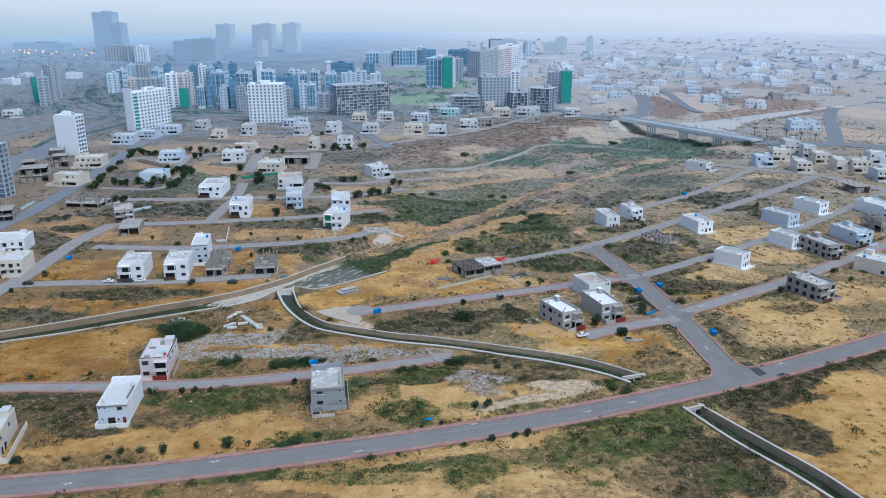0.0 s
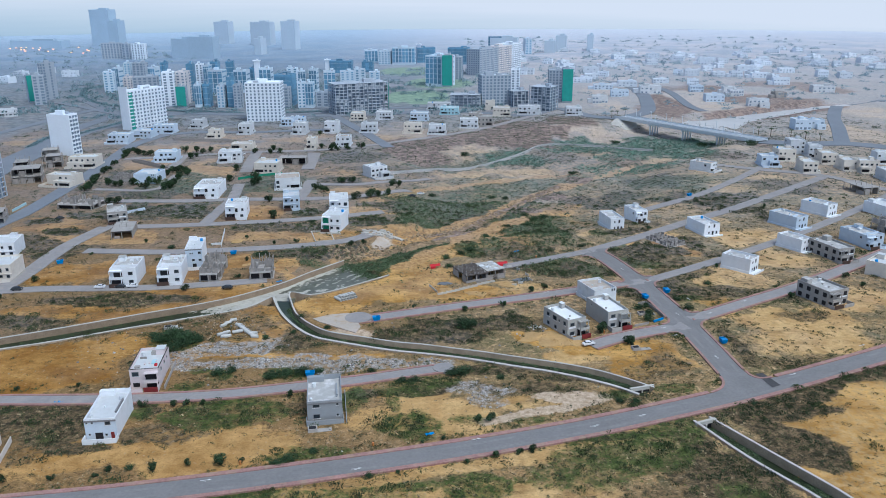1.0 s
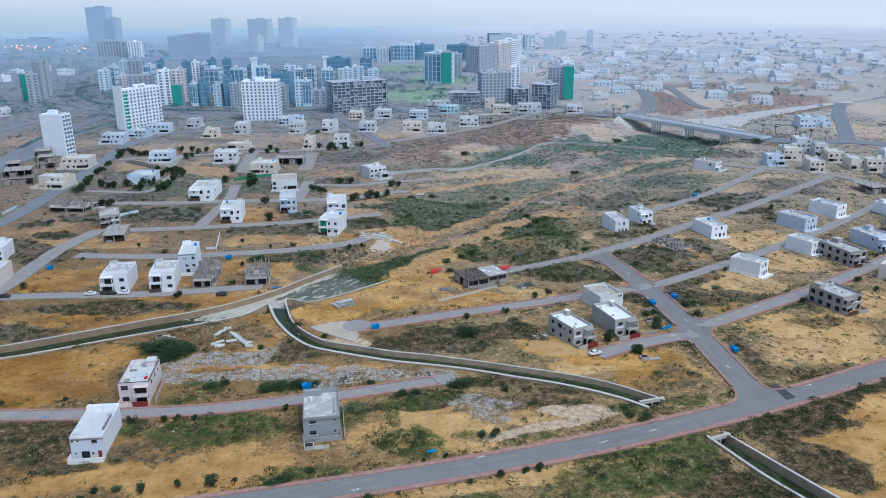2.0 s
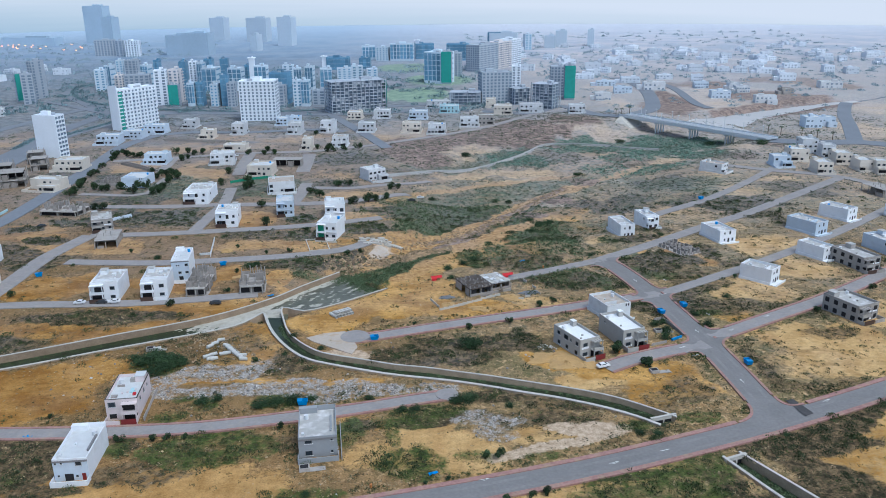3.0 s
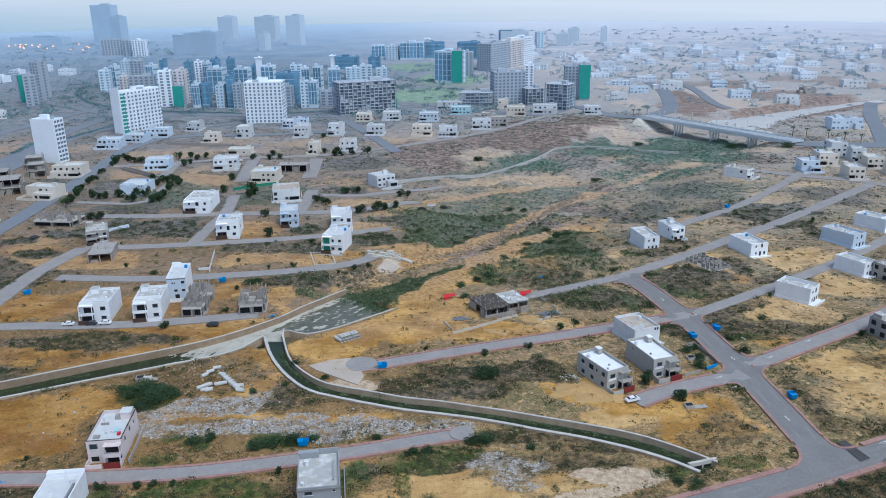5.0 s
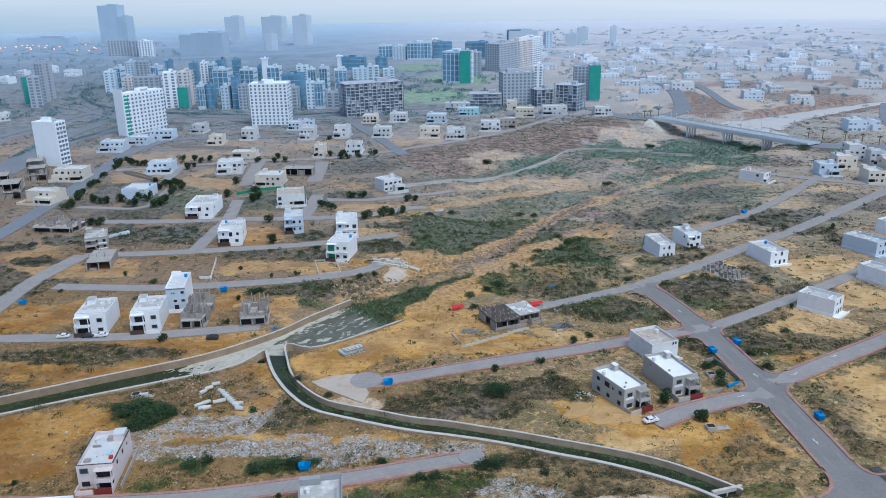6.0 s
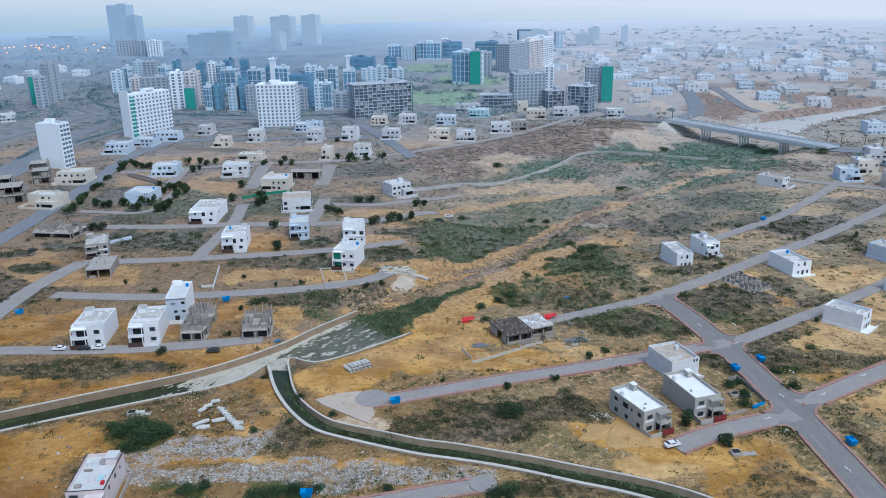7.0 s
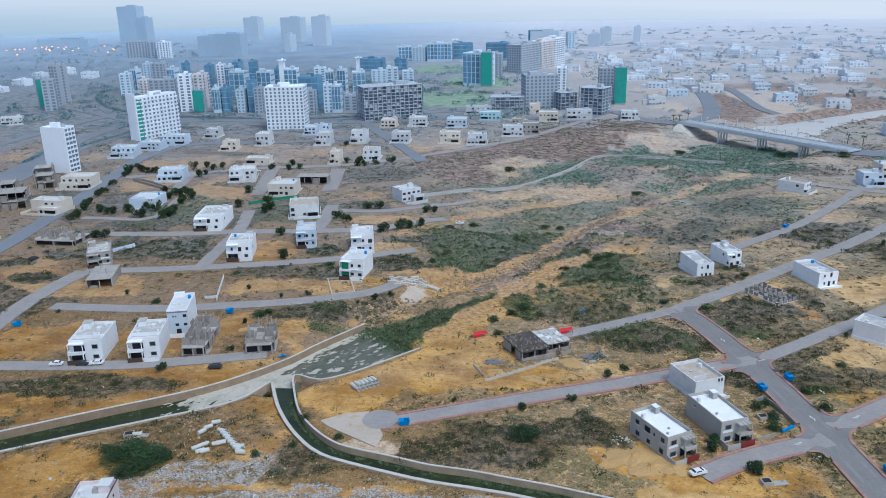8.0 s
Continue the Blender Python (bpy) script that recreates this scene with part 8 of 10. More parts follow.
street_tree(-43.6, 189.5, 1.6)
street_tree(18.5, 206.2, 2.4)
street_tree(22.3, 206.7, 2.6)
street_tree(9.6, 193.0, 1.4)
street_tree(21.5, 190.9, 2.0)
street_tree(28.0, 190.8, 1.8)
street_tree(31.6, 191.8, 2.2)
street_tree(3.7, 192.4, 1.2)
street_tree(-4.3, 186.9, 1.2)
street_tree(13.9, 187.3, 1.3)
street_tree(-78.4, 220.9, 2.4)
street_tree(-69.3, 222.9, 2.2)
street_tree(-65.9, 225.3, 2.0)
street_tree(-61.2, 225.0, 1.8)
street_tree(-36.5, 227.5, 2.2)
street_tree(-119.7, 232.5, 1.5)
street_tree(-101.8, 233.8, 1.6)
street_tree(19.9, 290.6, 2.6)
street_tree(35.2, 294.0, 2.4)
street_tree(50.5, 301.9, 2.6)
street_tree(54.8, 309.7, 2.4)
street_tree(3.2, 287.4, 1.4)
street_tree(68.7, 268.0, 3.2)
street_tree(74.0, 259.9, 3.0)
street_tree(89.9, 287.1, 2.2)
street_tree(-90.9, 317.0, 3.0)
street_tree(-156.5, 329.3, 3.0)
street_tree(-146.0, 365.0, 1.6)
street_tree(-126.8, 382.0, 2.2)
street_tree(-72.6, 351.2, 2.2)
street_tree(-72.1, 328.6, 2.2)
street_tree(-162.1, 310.7, 2.4)
street_tree(241.1, 439.5, 2)
street_tree(196.6, 425.6, 2.6)
street_tree(131.5, 334.6, 2)
street_tree(147.9, 296.2, 2.6)
street_tree(183.5, 303.4, 2.4)
street_tree(181.8, 316.2, 2.6)
street_tree(-33.6, 367.5, 1.8)
street_tree(-27.4, 373.1, 2.6)
street_tree(-54.1, 377.4, 2.4)
street_tree(-64.4, 376.1, 2)
street_tree(-78.8, 385.3, 2)
street_tree(-22.4, 378.8, 2.4)
street_tree(-72.7, 727.4, 4)
street_tree(-73.3, 681.8, 4)
palm(293.2, 656.4)
palm(298.5, 645.2)
palm(311.5, 637.1)
palm(319.1, 627.6)
palm(326.4, 618.4)
palm(199.0, 754.0)
palm(193.9, 754.0)
palm(209.3, 764.1)
bush(-78.5, 260.3, 5.5)
bush(-81.6, 258.6, 4)
bush(-60.2, 239.2, 4)
bush(-57.0, 241.1, 3)
bush(-43.4, 237.0, 4.5)
bush(-39.0, 238.0, 4)
bush(-34.5, 239.0, 4.5)
bush(-29.0, 239.5, 3)
bush(13.5, 235.0, 4)
bush(16.4, 237.0, 4.5)
bush(20.8, 272.3, 5)
bush(88.6, 279.5, 4)
bush(87.0, 285.5, 3.5)
bush(101.8, 293.8, 3)
bush(-34.5, 188.5, 3)
bush(-31.6, 189.7, 3.2)
bush(-71.6, 188.3, 2)
bush(-12.3, 238.6, 2.5)
bush(-49.9, 266.0, 2.5)
bush(-41.4, 270.6, 2)
bush(99.8, 212.8, 2)
bush(59.8, 226.4, 2.2)
bush(61.4, 215.0, 2.4)
bush(65.7, 214.7, 2.4)
bush(-26.2, 211.0, 2)
bush(122.3, 309.1, 3)
bush(104.5, 284.4, 3.5)
bush(121.8, 390.3, 3)
bush(64.5, 420.3, 4)
bush(52.9, 415.3, 3)
bush(-25.9, 193.1, 2)
bush(-11.8, 185.9, 2)
bush(28.0, 232.2, 2.4)
bush(39.5, 235.7, 2.2)
bush(48.7, 235.1, 2.4)
bush(1.5, 231.6, 3)
bush(-3.0, 233.9, 3)
bush(65.4, 439.7, 4)
bush(69.4, 430.4, 5)
bush(75.2, 431.7, 4.5)
bush(51.7, 478.4, 4)
bush(59.4, 478.6, 4)
bush(28.4, 360.3, 4)
bush(23.4, 354.5, 3.5)
bush(37.6, 382.2, 3.5)
bush(16.4, 349.0, 3.5)
bush(-50.1, 412.1, 3.5)
bush(-112.4, 372.6, 3)
bush(-68.9, 357.3, 4)
bush(-66.1, 360.2, 3.5)
bush(43.5, 608.9, 6)
bush(245.2, 653.7, 7)
bush(267.2, 609.9, 7)
bush(176.8, 672.2, 6)
bush(14.8, 478.5, 4)
bush(115.0, 546.1, 5)
bush(-6.0, 413.2, 3)
bush(17.8, 337.7, 3)
bush(81.3, 363.2, 3)

# ---- scrub, stones ----
X0, Y0, NX, NY = -420, 120, 900, 700
BLOCKED = np.zeros((NY, NX), bool)


def block_disc(x, y, r):
    j0, j1, i0, i1 = int(x - r - X0), int(x + r - X0) + 1, int(y - r - Y0), int(y + r - Y0) + 1
    i0, j0, i1, j1 = max(i0, 0), max(j0, 0), min(i1, NY), min(j1, NX)
    if i1 > i0 and j1 > j0:
        yy, xx = np.mgrid[i0:i1, j0:j1]
        BLOCKED[i0:i1, j0:j1] |= (xx + X0 - x) ** 2 + (yy + Y0 - y) ** 2 < r * r


for _line, _w, _s, _k in ROADS:
    for _p in smooth(_line, 2.0):
        block_disc(_p[0], _p[1], _w / 2 + (1.6 if _k else 0.2))
for _ob in list(scene.collection.objects):
    if _ob.parent is None and _ob.name.split(".")[0] in ("house", "unfinished_house", "tower_block"):
        for _u in np.linspace(-0.5, 0.5, 5):
            for _v in np.linspace(-0.5, 0.5, 5):
                _c = _ob.matrix_basis @ Vector((_u * 9, _v * 15, 0))
                block_disc(_c.x, _c.y, 2.2)
_yy, _xx = np.mgrid[0:NY, 0:NX]
BLOCKED |= canal_mask(_xx + X0 + 0.5, _yy + Y0 + 0.5)


def free(x, y):
    i, j = (y - Y0).astype(int), (x - X0).astype(int)
    ok = (i >= 0) & (i < NY) & (j >= 0) & (j < NX)
    return ok & ~BLOCKED[np.clip(i, 0, NY - 1), np.clip(j, 0, NX - 1)]


def tufts(name, x, y, r, h, per, material, label, rng, category="shrubs", z=None):
    """One sheet of many low plants, each a spray of small blades."""
    n = len(x)
    z = ground_at(x, y) if z is None else z
    a, q = rng.uniform(0, 6.283, (n, per)), np.sqrt(rng.uniform(0, 1, (n, per)))
    size = (r * (1.25 / math.sqrt(per)))[:, None, None]
    px = (x[:, None] + r[:, None] * q * np.cos(a))[..., None] + rng.uniform(-1, 1, (n, per, 3)) * size
    py = (y[:, None] + r[:, None] * q * np.sin(a))[..., None] + rng.uniform(-1, 1, (n, per, 3)) * size
    top = h[:, None] * rng.uniform(0.2, 1, (n, per)) * (1.1 - 0.7 * q)
    pz = (z[:, None] + top)[..., None] + rng.uniform(-0.6, 0.6, (n, per, 3)) * size
    pz[:, :, 0] = z[:, None] + 0.02 + 0.4 * top
    co = np.stack([px, py, pz], -1).reshape(-1, 3)
    me = bpy.data.meshes.new(name)
    m = n * per
    me.vertices.add(3 * m)
    me.vertices.foreach_set("co", co.ravel())
    me.loops.add(3 * m)
    me.loops.foreach_set("vertex_index", np.arange(3 * m))
    me.polygons.add(m)
    me.polygons.foreach_set("loop_start", np.arange(0, 3 * m, 3))
    me.polygons.foreach_set("loop_total", np.full(m, 3))
    me.update()
    me.materials.append(material)
    return tagged(new(name, me), label, category, kind="stuff")


def scatter(rng, n, x0, x1, y0, y1, weights, base, clump):
    x, y = rng.uniform(x0, x1, n), rng.uniform(y0, y1, n)
    p = np.full(n, base) * np.clip(0.6 + rough(x, y, clump, 11) * 1.1 + rough(x, y, clump / 4, 12) * 0.7, 0, 2)
    for kind, w in weights:
        c = cover_at(kind, x, y)
        if kind == "rubble":
            c = c * np.clip(0.5 + 1.9 * rough(x, y, 8, 71) + 0.9 * rough(x, y, 2.5, 72), 0, 1)
        p = p * (1 - c) + w * c
    p = p * (1 - 0.95 * cover_at("bank", x, y))
    keep = (rng.uniform(0, 1, n) < p) & free(x, y)
    return x[keep], y[keep]


_r = np.random.RandomState(5)
_w = (("sand", 0.02), ("ochre", 0.04), ("dark", 0.95), ("pale", 0.01), ("rubble", 0.08), ("green", 0.75))
_x, _y = scatter(_r, 190000, -200, 270, 130, 430, _w, 0.40, 24)
tufts("scrub", _x, _y, _r.uniform(0.15, 0.8, len(_x)), _r.uniform(0.12, 0.55, len(_x)), 9, SCRUB_LEAF, "low grey-green scrub over dry ground", _r)
_x, _y = scatter(_r, 110000, -200, 270, 130, 430, (("dark", 0.3), ("sand", 0.03), ("ochre", 0.05), ("pale", 0.0), ("rubble", 0.03), ("green", 0.15)), 0.5, 17)
tufts("dry_grass", _x, _y, _r.uniform(0.3, 0.9, len(_x)), _r.uniform(0.15, 0.4, len(_x)), 5, DRY_LEAF, "dry straw-coloured grass tufts on sandy ground", _r, "grass")
_x, _y = scatter(_r, 80000, -330, 420, 430, 780, _w, 0.4, 40)
tufts("scrub", _x, _y, _r.uniform(0.6, 1.7, len(_x)), _r.uniform(0.3, 1.1, len(_x)), 7, SCRUB_HAZED, "scattered low scrub on the river plain", _r)
_x, _y = scatter(_r, 17000, -200, 300, 130, 450, (("sand", 0.008), ("ochre", 0.02), ("dark", 0.6), ("pale", 0), ("rubble", 0.06), ("green", 0.35)), 0.035, 30)
tufts("thorn_scrub", _x, _y, _r.uniform(0.6, 2.3, len(_x)), _r.uniform(0.6, 1.8, len(_x)), 60, THORN, "knee-high dark green thorn shrubs in loose clumps", _r)
_x, _y = scatter(_r, 60000, -200, 270, 130, 430, (("dark", 0.0), ("sand", 0.045), ("ochre", 0.03), ("pale", 0.03), ("rubble", 0.0), ("green", 0.0)), 0.09, 12)
tufts("thorn_tufts", _x, _y, _r.uniform(0.25, 1.15, len(_x)), _r.uniform(0.25, 0.8, len(_x)), 18, THORN, "small dark thorn tufts dotted over bare sand", _r)
_x, _y = scatter(_r, 150000, -200, 270, 130, 430, (("dark", 0.26), ("sand", 0.0), ("ochre", 0.0), ("pale", 0.0), ("rubble", 0.0), ("green", 0.75)), 0.0, 12)
tufts("grass", _x, _y, _r.uniform(0.2, 0.6, len(_x)), _r.uniform(0.15, 0.45, len(_x)), 9, GRASS, "rank green grass in moist hollows", _r, "grass")
_x, _y = scatter(_r, 9000, -200, 300, 130, 470, (("sand", 0.0), ("ochre", 0.01), ("dark", 0.24), ("pale", 0), ("rubble", 0.03), ("green", 0.30)), 0.02, 30)
tufts("shrubs", _x, _y, _r.uniform(1.0, 2.6, len(_x)), _r.uniform(0.8, 1.9, len(_x)), 170, VERGE, "rounded green shrubs in loose clumps over scrubland", _r)
_x, _y = scatter(_r, 9000, 105, 300, 150, 430, (("sand", 0.22), ("ochre", 0.05), ("dark", 0.2), ("pale", 0), ("rubble", 0.0), ("green", 0.1)), 0.12, 20)
tufts("sand_shrubs", _x, _y, _r.uniform(0.5, 1.3, len(_x)), _r.uniform(0.4, 0.9, len(_x)), 70, THORN, "low dark cushions of shrub dotted over sand", _r)
# garden trees between the far villas
_hx = np.array([(o.location.x, o.location.y) for o in bpy.data.objects if o.parent is None and o.name.split(".")[0] in ("house", "tower_block")])
_x, _y = _r.uniform(180, 720, 1500), _r.uniform(760, 1500, 1500)
_near = np.min(np.hypot(_x[:, None] - _hx[:, 0], _y[:, None] - _hx[:, 1]), axis=1)
_keep = (_near > 15) & (_near < 70) & ~on_road(_x, _y, -1, 8.0) & (rough(_x, _y, 90, 61) + 0.6 * rough(_x, _y, 30, 62) > 0.05)
_x, _y = _x[_keep], _y[_keep]
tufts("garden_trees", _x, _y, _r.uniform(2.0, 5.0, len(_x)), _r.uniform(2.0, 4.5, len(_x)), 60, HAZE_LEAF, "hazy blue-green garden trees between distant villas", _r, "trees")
# green verge plants beside the kerbs
_vx, _vy = [], []
for _line, _w, _s, _k in ROADS:
    if _k:
        _f = smooth(_line, 1.2)
        _nn = normals(_f)
        for _o in (-1, 1):
            for _rep in range(5):
                _off = _o * (_w / 2 + 1.5 + np.abs(_r.normal(0, 2.2, len(_f))))
                _vx.append(_f[:, 0] + _nn[:, 0] * _off)
                _vy.append(_f[:, 1] + _nn[:, 1] * _off)
_vx, _vy = np.concatenate(_vx), np.concatenate(_vy)
_keep = free(_vx, _vy) & (rough(_vx, _vy, 18, 41) + 0.7 * rough(_vx, _vy, 5, 42) > 0.15)
_vx, _vy = _vx[_keep], _vy[_keep]
tufts("verge_plants", _vx, _vy, _r.uniform(0.3, 0.9, len(_vx)), _r.uniform(0.25, 0.9, len(_vx)), 24, VERGE, "low green plants along the road verge", _r)
# grass along the canal foot and the green river bed
_x, _y = scatter(_r, 60000, -60, 80, 318, 470, (("green", 0.95), ("sand", 0), ("ochre", 0.02), ("dark", 0.1), ("pale", 0), ("rubble", 0)), 0.01, 15)
tufts("reeds", _x, _y, _r.uniform(0.4, 1.0, len(_x)), _r.uniform(0.6, 1.6, len(_x)), 6, REED, "green reeds in the moist river bed", _r, "reeds")


_x, _y = scatter(_r, 60000, 60, 340, 540, 770, (("green", 0.5), ("sand", 0), ("ochre", 0), ("dark", 0.0), ("pale", 0), ("rubble", 0), ("red", 0)), 0.0, 15)
tufts("river_reeds", _x, _y, _r.uniform(0.8, 2.0, len(_x)), _r.uniform(0.6, 1.8, len(_x)), 5, FAR_REED, "river reeds below the bridge in haze-tinted blue-green", _r, "reeds")
_x, _y = scatter(_r, 9000, 0, 240, 560, 760, (("red", 0.5), ("green", 0.0), ("sand", 0), ("ochre", 0), ("dark", 0.0), ("pale", 0), ("rubble", 0)), 0.0, 12)
tufts("scarp_scrub", _x, _y, _r.uniform(0.5, 1.8, len(_x)), _r.uniform(0.4, 1.4, len(_x)), 8, SCRUB_HAZED, "dull scrub clinging to the reddish scarp", _r)


def canal_weeds(wall, other, z, n, reach):
    """Green weeds at the foot of a canal wall, on the water's edge."""
    i, u = _r.uniform(0, len(wall) - 1.001, n), np.abs(_r.normal(0, 1, n)) * reach + 0.03
    k = i.astype(int)
    p = wall[k] + (wall[k + 1] - wall[k]) * (i - k)[:, None]
    o = other[np.argmin(np.hypot(p[:, 0, None] - other[:, 0], p[:, 1, None] - other[:, 1]), 1)]
    p = p + (o - p) * (0.08 + np.clip(u, 0, 0.8))[:, None]
    keep = rough(p[:, 0], p[:, 1], 14, 61) + 0.6 * rough(p[:, 0], p[:, 1], 4, 62) > -0.35
    p = p[keep]
    tufts("canal_weeds", p[:, 0], p[:, 1], _r.uniform(0.3, 0.8, len(p)), _r.uniform(0.2, 0.8, len(p)), 8, REED, "green weeds along the foot of the canal wall", _r, "weeds", np.full(len(p), z))


canal_weeds(BANK_WALL[18:], INNER_WALL, -1.5, 1300, 0.13)
_q = _r.uniform(0, 1, 900)
_p = FAR_WALL[-1] + (BANK_WALL[0] - FAR_WALL[-1]) * _q[:, None] + _r.normal(0, 2.6, (900, 2))
tufts("reeds", _p[:, 0], _p[:, 1], _r.uniform(0.4, 1.0, 900), _r.uniform(0.6, 1.5, 900), 8, REED, "green reeds where the river enters the canal", _r, "reeds", np.full(900, -2.2))
canal_weeds(SOUTH_WALL_B, SOUTH_WALL_A, -2.2, 900, 0.3)
canal_weeds(FAR_WALL[:-24], NEAR_WALL, -2.12, 160, 0.12)


# clipped hedges along the ramps and avenues of the far quarter
for _line in [[(-376.3, 1075.2), (-393.8, 1065.5), (-398.2, 1031.5), (-385.7, 982.0), (-352.8, 920.9), (-325.6, 887.4), (-306.0, 872.7)], [(-246.1, 834.7), (-213.9, 827.2), (-164.7, 814.2)], [(-123.4, 809.5), (-86.1, 816.1)], [(-280.2, 696.0), (-273.6, 724.8), (-263.5, 761.9)], [(-295.7, 639.0), (-299.1, 685.4)]]:
    _f = smooth(_line, 1.2)
    _f = np.repeat(_f, 3, 0) + _r.normal(0, 0.9, (3 * len(_f), 2))
    tufts("hedge", _f[:, 0], _f[:, 1], _r.uniform(1.2, 2.2, len(_f)), _r.uniform(1.5, 3.0, len(_f)), 10, FAR_LEAF, "dark green hedge along a curving avenue", _r, "hedge")


# far trees round the villas and between the towers
_fx = np.r_[_r.uniform(120, 950, 800), _r.uniform(-450, 120, 1800), _r.uniform(-900, -380, 900)]
_fy = np.r_[_r.uniform(980, 2100, 800), _r.uniform(780, 1250, 1800), _r.uniform(850, 1900, 900)]
_keep = rough(_fx, _fy, 130, 31) + 0.8 * rough(_fx, _fy, 45, 32) > 0.0
_fx, _fy = _fx[_keep], _fy[_keep]
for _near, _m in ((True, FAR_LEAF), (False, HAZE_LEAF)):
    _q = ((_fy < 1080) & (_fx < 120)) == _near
    tufts("far_trees", _fx[_q], _fy[_q], _r.uniform(3, 8, _q.sum()), _r.uniform(3, 7, _q.sum()), 30, _m, "clumps of far trees among buildings, tinted with blue-green haze", _r, "trees")


def chips(name, x, y, size, material, label, rng, category="rubble"):
    """Loose broken stones: squashed, turned six-sided lumps in one mesh."""
    n = len(x)
    z = ground_at(x, y)
    unit = np.array([(-1, -1, -.4), (1, -1, -.4), (1, 1, -.4), (-1, 1, -.4), (-.7, -.6, .6), (.8, -.7, .5), (.6, .7, .7), (-.8, .6, .5)]) * 0.5
    faces = np.array([(0, 1, 5, 4), (1, 2, 6, 5), (2, 3, 7, 6), (3, 0, 4, 7), (4, 5, 6, 7)])
    a = rng.uniform(0, 6.283, n)
    s = size[:, None] * rng.uniform(0.5, 1.2, (n, 3))
    v = unit[None] * s[:, None, :] + rng.uniform(-.1, .1, (n, 8, 3)) * size[:, None, None]
    c, sn = np.cos(a)[:, None], np.sin(a)[:, None]
    co = np.stack([v[..., 0] * c - v[..., 1] * sn + x[:, None], v[..., 0] * sn + v[..., 1] * c + y[:, None], v[..., 2] + z[:, None] + 0.15 * size[:, None]], -1)
    f = (faces[None] + 8 * np.arange(n)[:, None, None]).reshape(-1, 4)
    me = bpy.data.meshes.new(name)
    me.vertices.add(8 * n)
    me.vertices.foreach_set("co", co.ravel())
    me.loops.add(f.size)
    me.loops.foreach_set("vertex_index", f.ravel())
    me.polygons.add(len(f))
    me.polygons.foreach_set("loop_start", np.arange(0, f.size, 4))
    me.polygons.foreach_set("loop_total", np.full(len(f), 4))
    me.update()
    me.materials.append(material)
    return tagged(new(name, me), label, category, kind="stuff")


_x, _y = scatter(_r, 60000, -110, 60, 190, 280, (("rubble", 0.55), ("sand", 0), ("ochre", 0.01), ("dark", 0), ("green", 0), ("pale", 0)), 0.004, 20)
chips("rubble", _x, _y, _r.uniform(0.25, 1.0, len(_x)) ** 1.7 * 0.85, RUBBLE, "heaps of pale broken concrete rubble", _r)
_x, _y = scatter(_r, 30000, -200, 270, 130, 500, (("sand", 0.01), ("ochre", 0.025), ("rubble", 0.2), ("green", 0.0), ("dark", 0.04), ("pale", 0.05)), 0.07, 12)
chips("stones", _x, _y, _r.uniform(0.12, 0.45, len(_x)), SANDSTONE, "loose tan stones scattered over the ground", _r, "stones")


def boulders(line, width, n, lo, hi, material, label):
    f = smooth(line, 1.0)
    k = _r.randint(0, len(f), n)
    off = _r.normal(0, width / 2, n)
    p = f[k] + normals(f)[k] * off[:, None] + _r.uniform(-0.8, 0.8, (n, 2))
    ok = free(p[:, 0], p[:, 1])
    chips("boulders", p[ok, 0], p[ok, 1], _r.uniform(lo, hi, ok.sum()), material, label, _r, "rocks")


def boundary_wall(line, h, thick, material, label):
    """A low wall along a line, following the land."""
    f = smooth(line, 3.0)
    nr, z, g = normals(f), ground_at(f[:, 0], f[:, 1]), Geo()
    for i in range(len(f) - 1):
        q = [f[i] - nr[i] * thick / 2, f[i + 1] - nr[i + 1] * thick / 2, f[i + 1] + nr[i + 1] * thick / 2, f[i] + nr[i] * thick / 2]
        zz = [z[i], z[i + 1], z[i + 1], z[i]]
        g.face([(*v, w + h) for v, w in zip(q, zz)])
        for u, v in ((0, 1), (1, 2), (2, 3), (3, 0)):
            g.face([(*q[u], zz[u] - 0.4), (*q[v], zz[v] - 0.4), (*q[v], zz[v] + h), (*q[u], zz[u] + h)])
    return tagged(new("boundary_wall", g.mesh("boundary_wall", material)), label, "wall")


boundary_wall([(-92.7, 398.8), (-90.8, 386.1), (-89.0, 373.7)], 1.4, 0.25, PLASTER, "pale rendered boundary wall beside a bare plot")
boundary_wall([(-94.2, 375.6), (-89.6, 376.2)], 1.0, 0.3, PLASTER, "pale rendered boundary wall beside a bare plot")
boundary_wall([(-48.8, 395.1), (-44.9, 378.1)], 0.5, 0.35, COPING, "low tan foundation wall round a bare plot")
boundary_wall([(-44.9, 378.1), (-36.1, 379.7)], 0.5, 0.35, COPING, "low tan foundation wall round a bare plot")
boundary_wall([(-36.1, 379.7), (-39.6, 395.7)], 0.5, 0.35, COPING, "low tan foundation wall round a bare plot")
boundary_wall([(-39.6, 395.7), (-48.8, 395.1)], 0.5, 0.35, COPING, "low tan foundation wall round a bare plot")
boundary_wall([(87.3, 288.6), (90.5, 290.3), (92.6, 282.6), (93.5, 275.9)], 1.3, 0.2, BLOCK, "rough grey sheet fence round a garden plot")
boundary_wall([(92.8, 275.2), (88.6, 272.6)], 0.8, 0.5, SKIP_BLUE, "blue sheet fence round a garden plot")
boundary_wall([(86.4, 271.3), (80.6, 269.1)], 0.9, 0.25, BLOCK, "pale sheet fence round a garden plot")
boundary_wall([(-191.3, 664.7), (-166.7, 658.4), (-141.0, 654.0)], 2.0, 0.5, BLOCK, "dark stone retaining wall along the street")
boundary_wall([(-196.4, 581.7), (-181.6, 570.0), (-163.3, 551.6)], 1.5, 0.5, BLOCK, "low grey stone wall round a sandy plot")
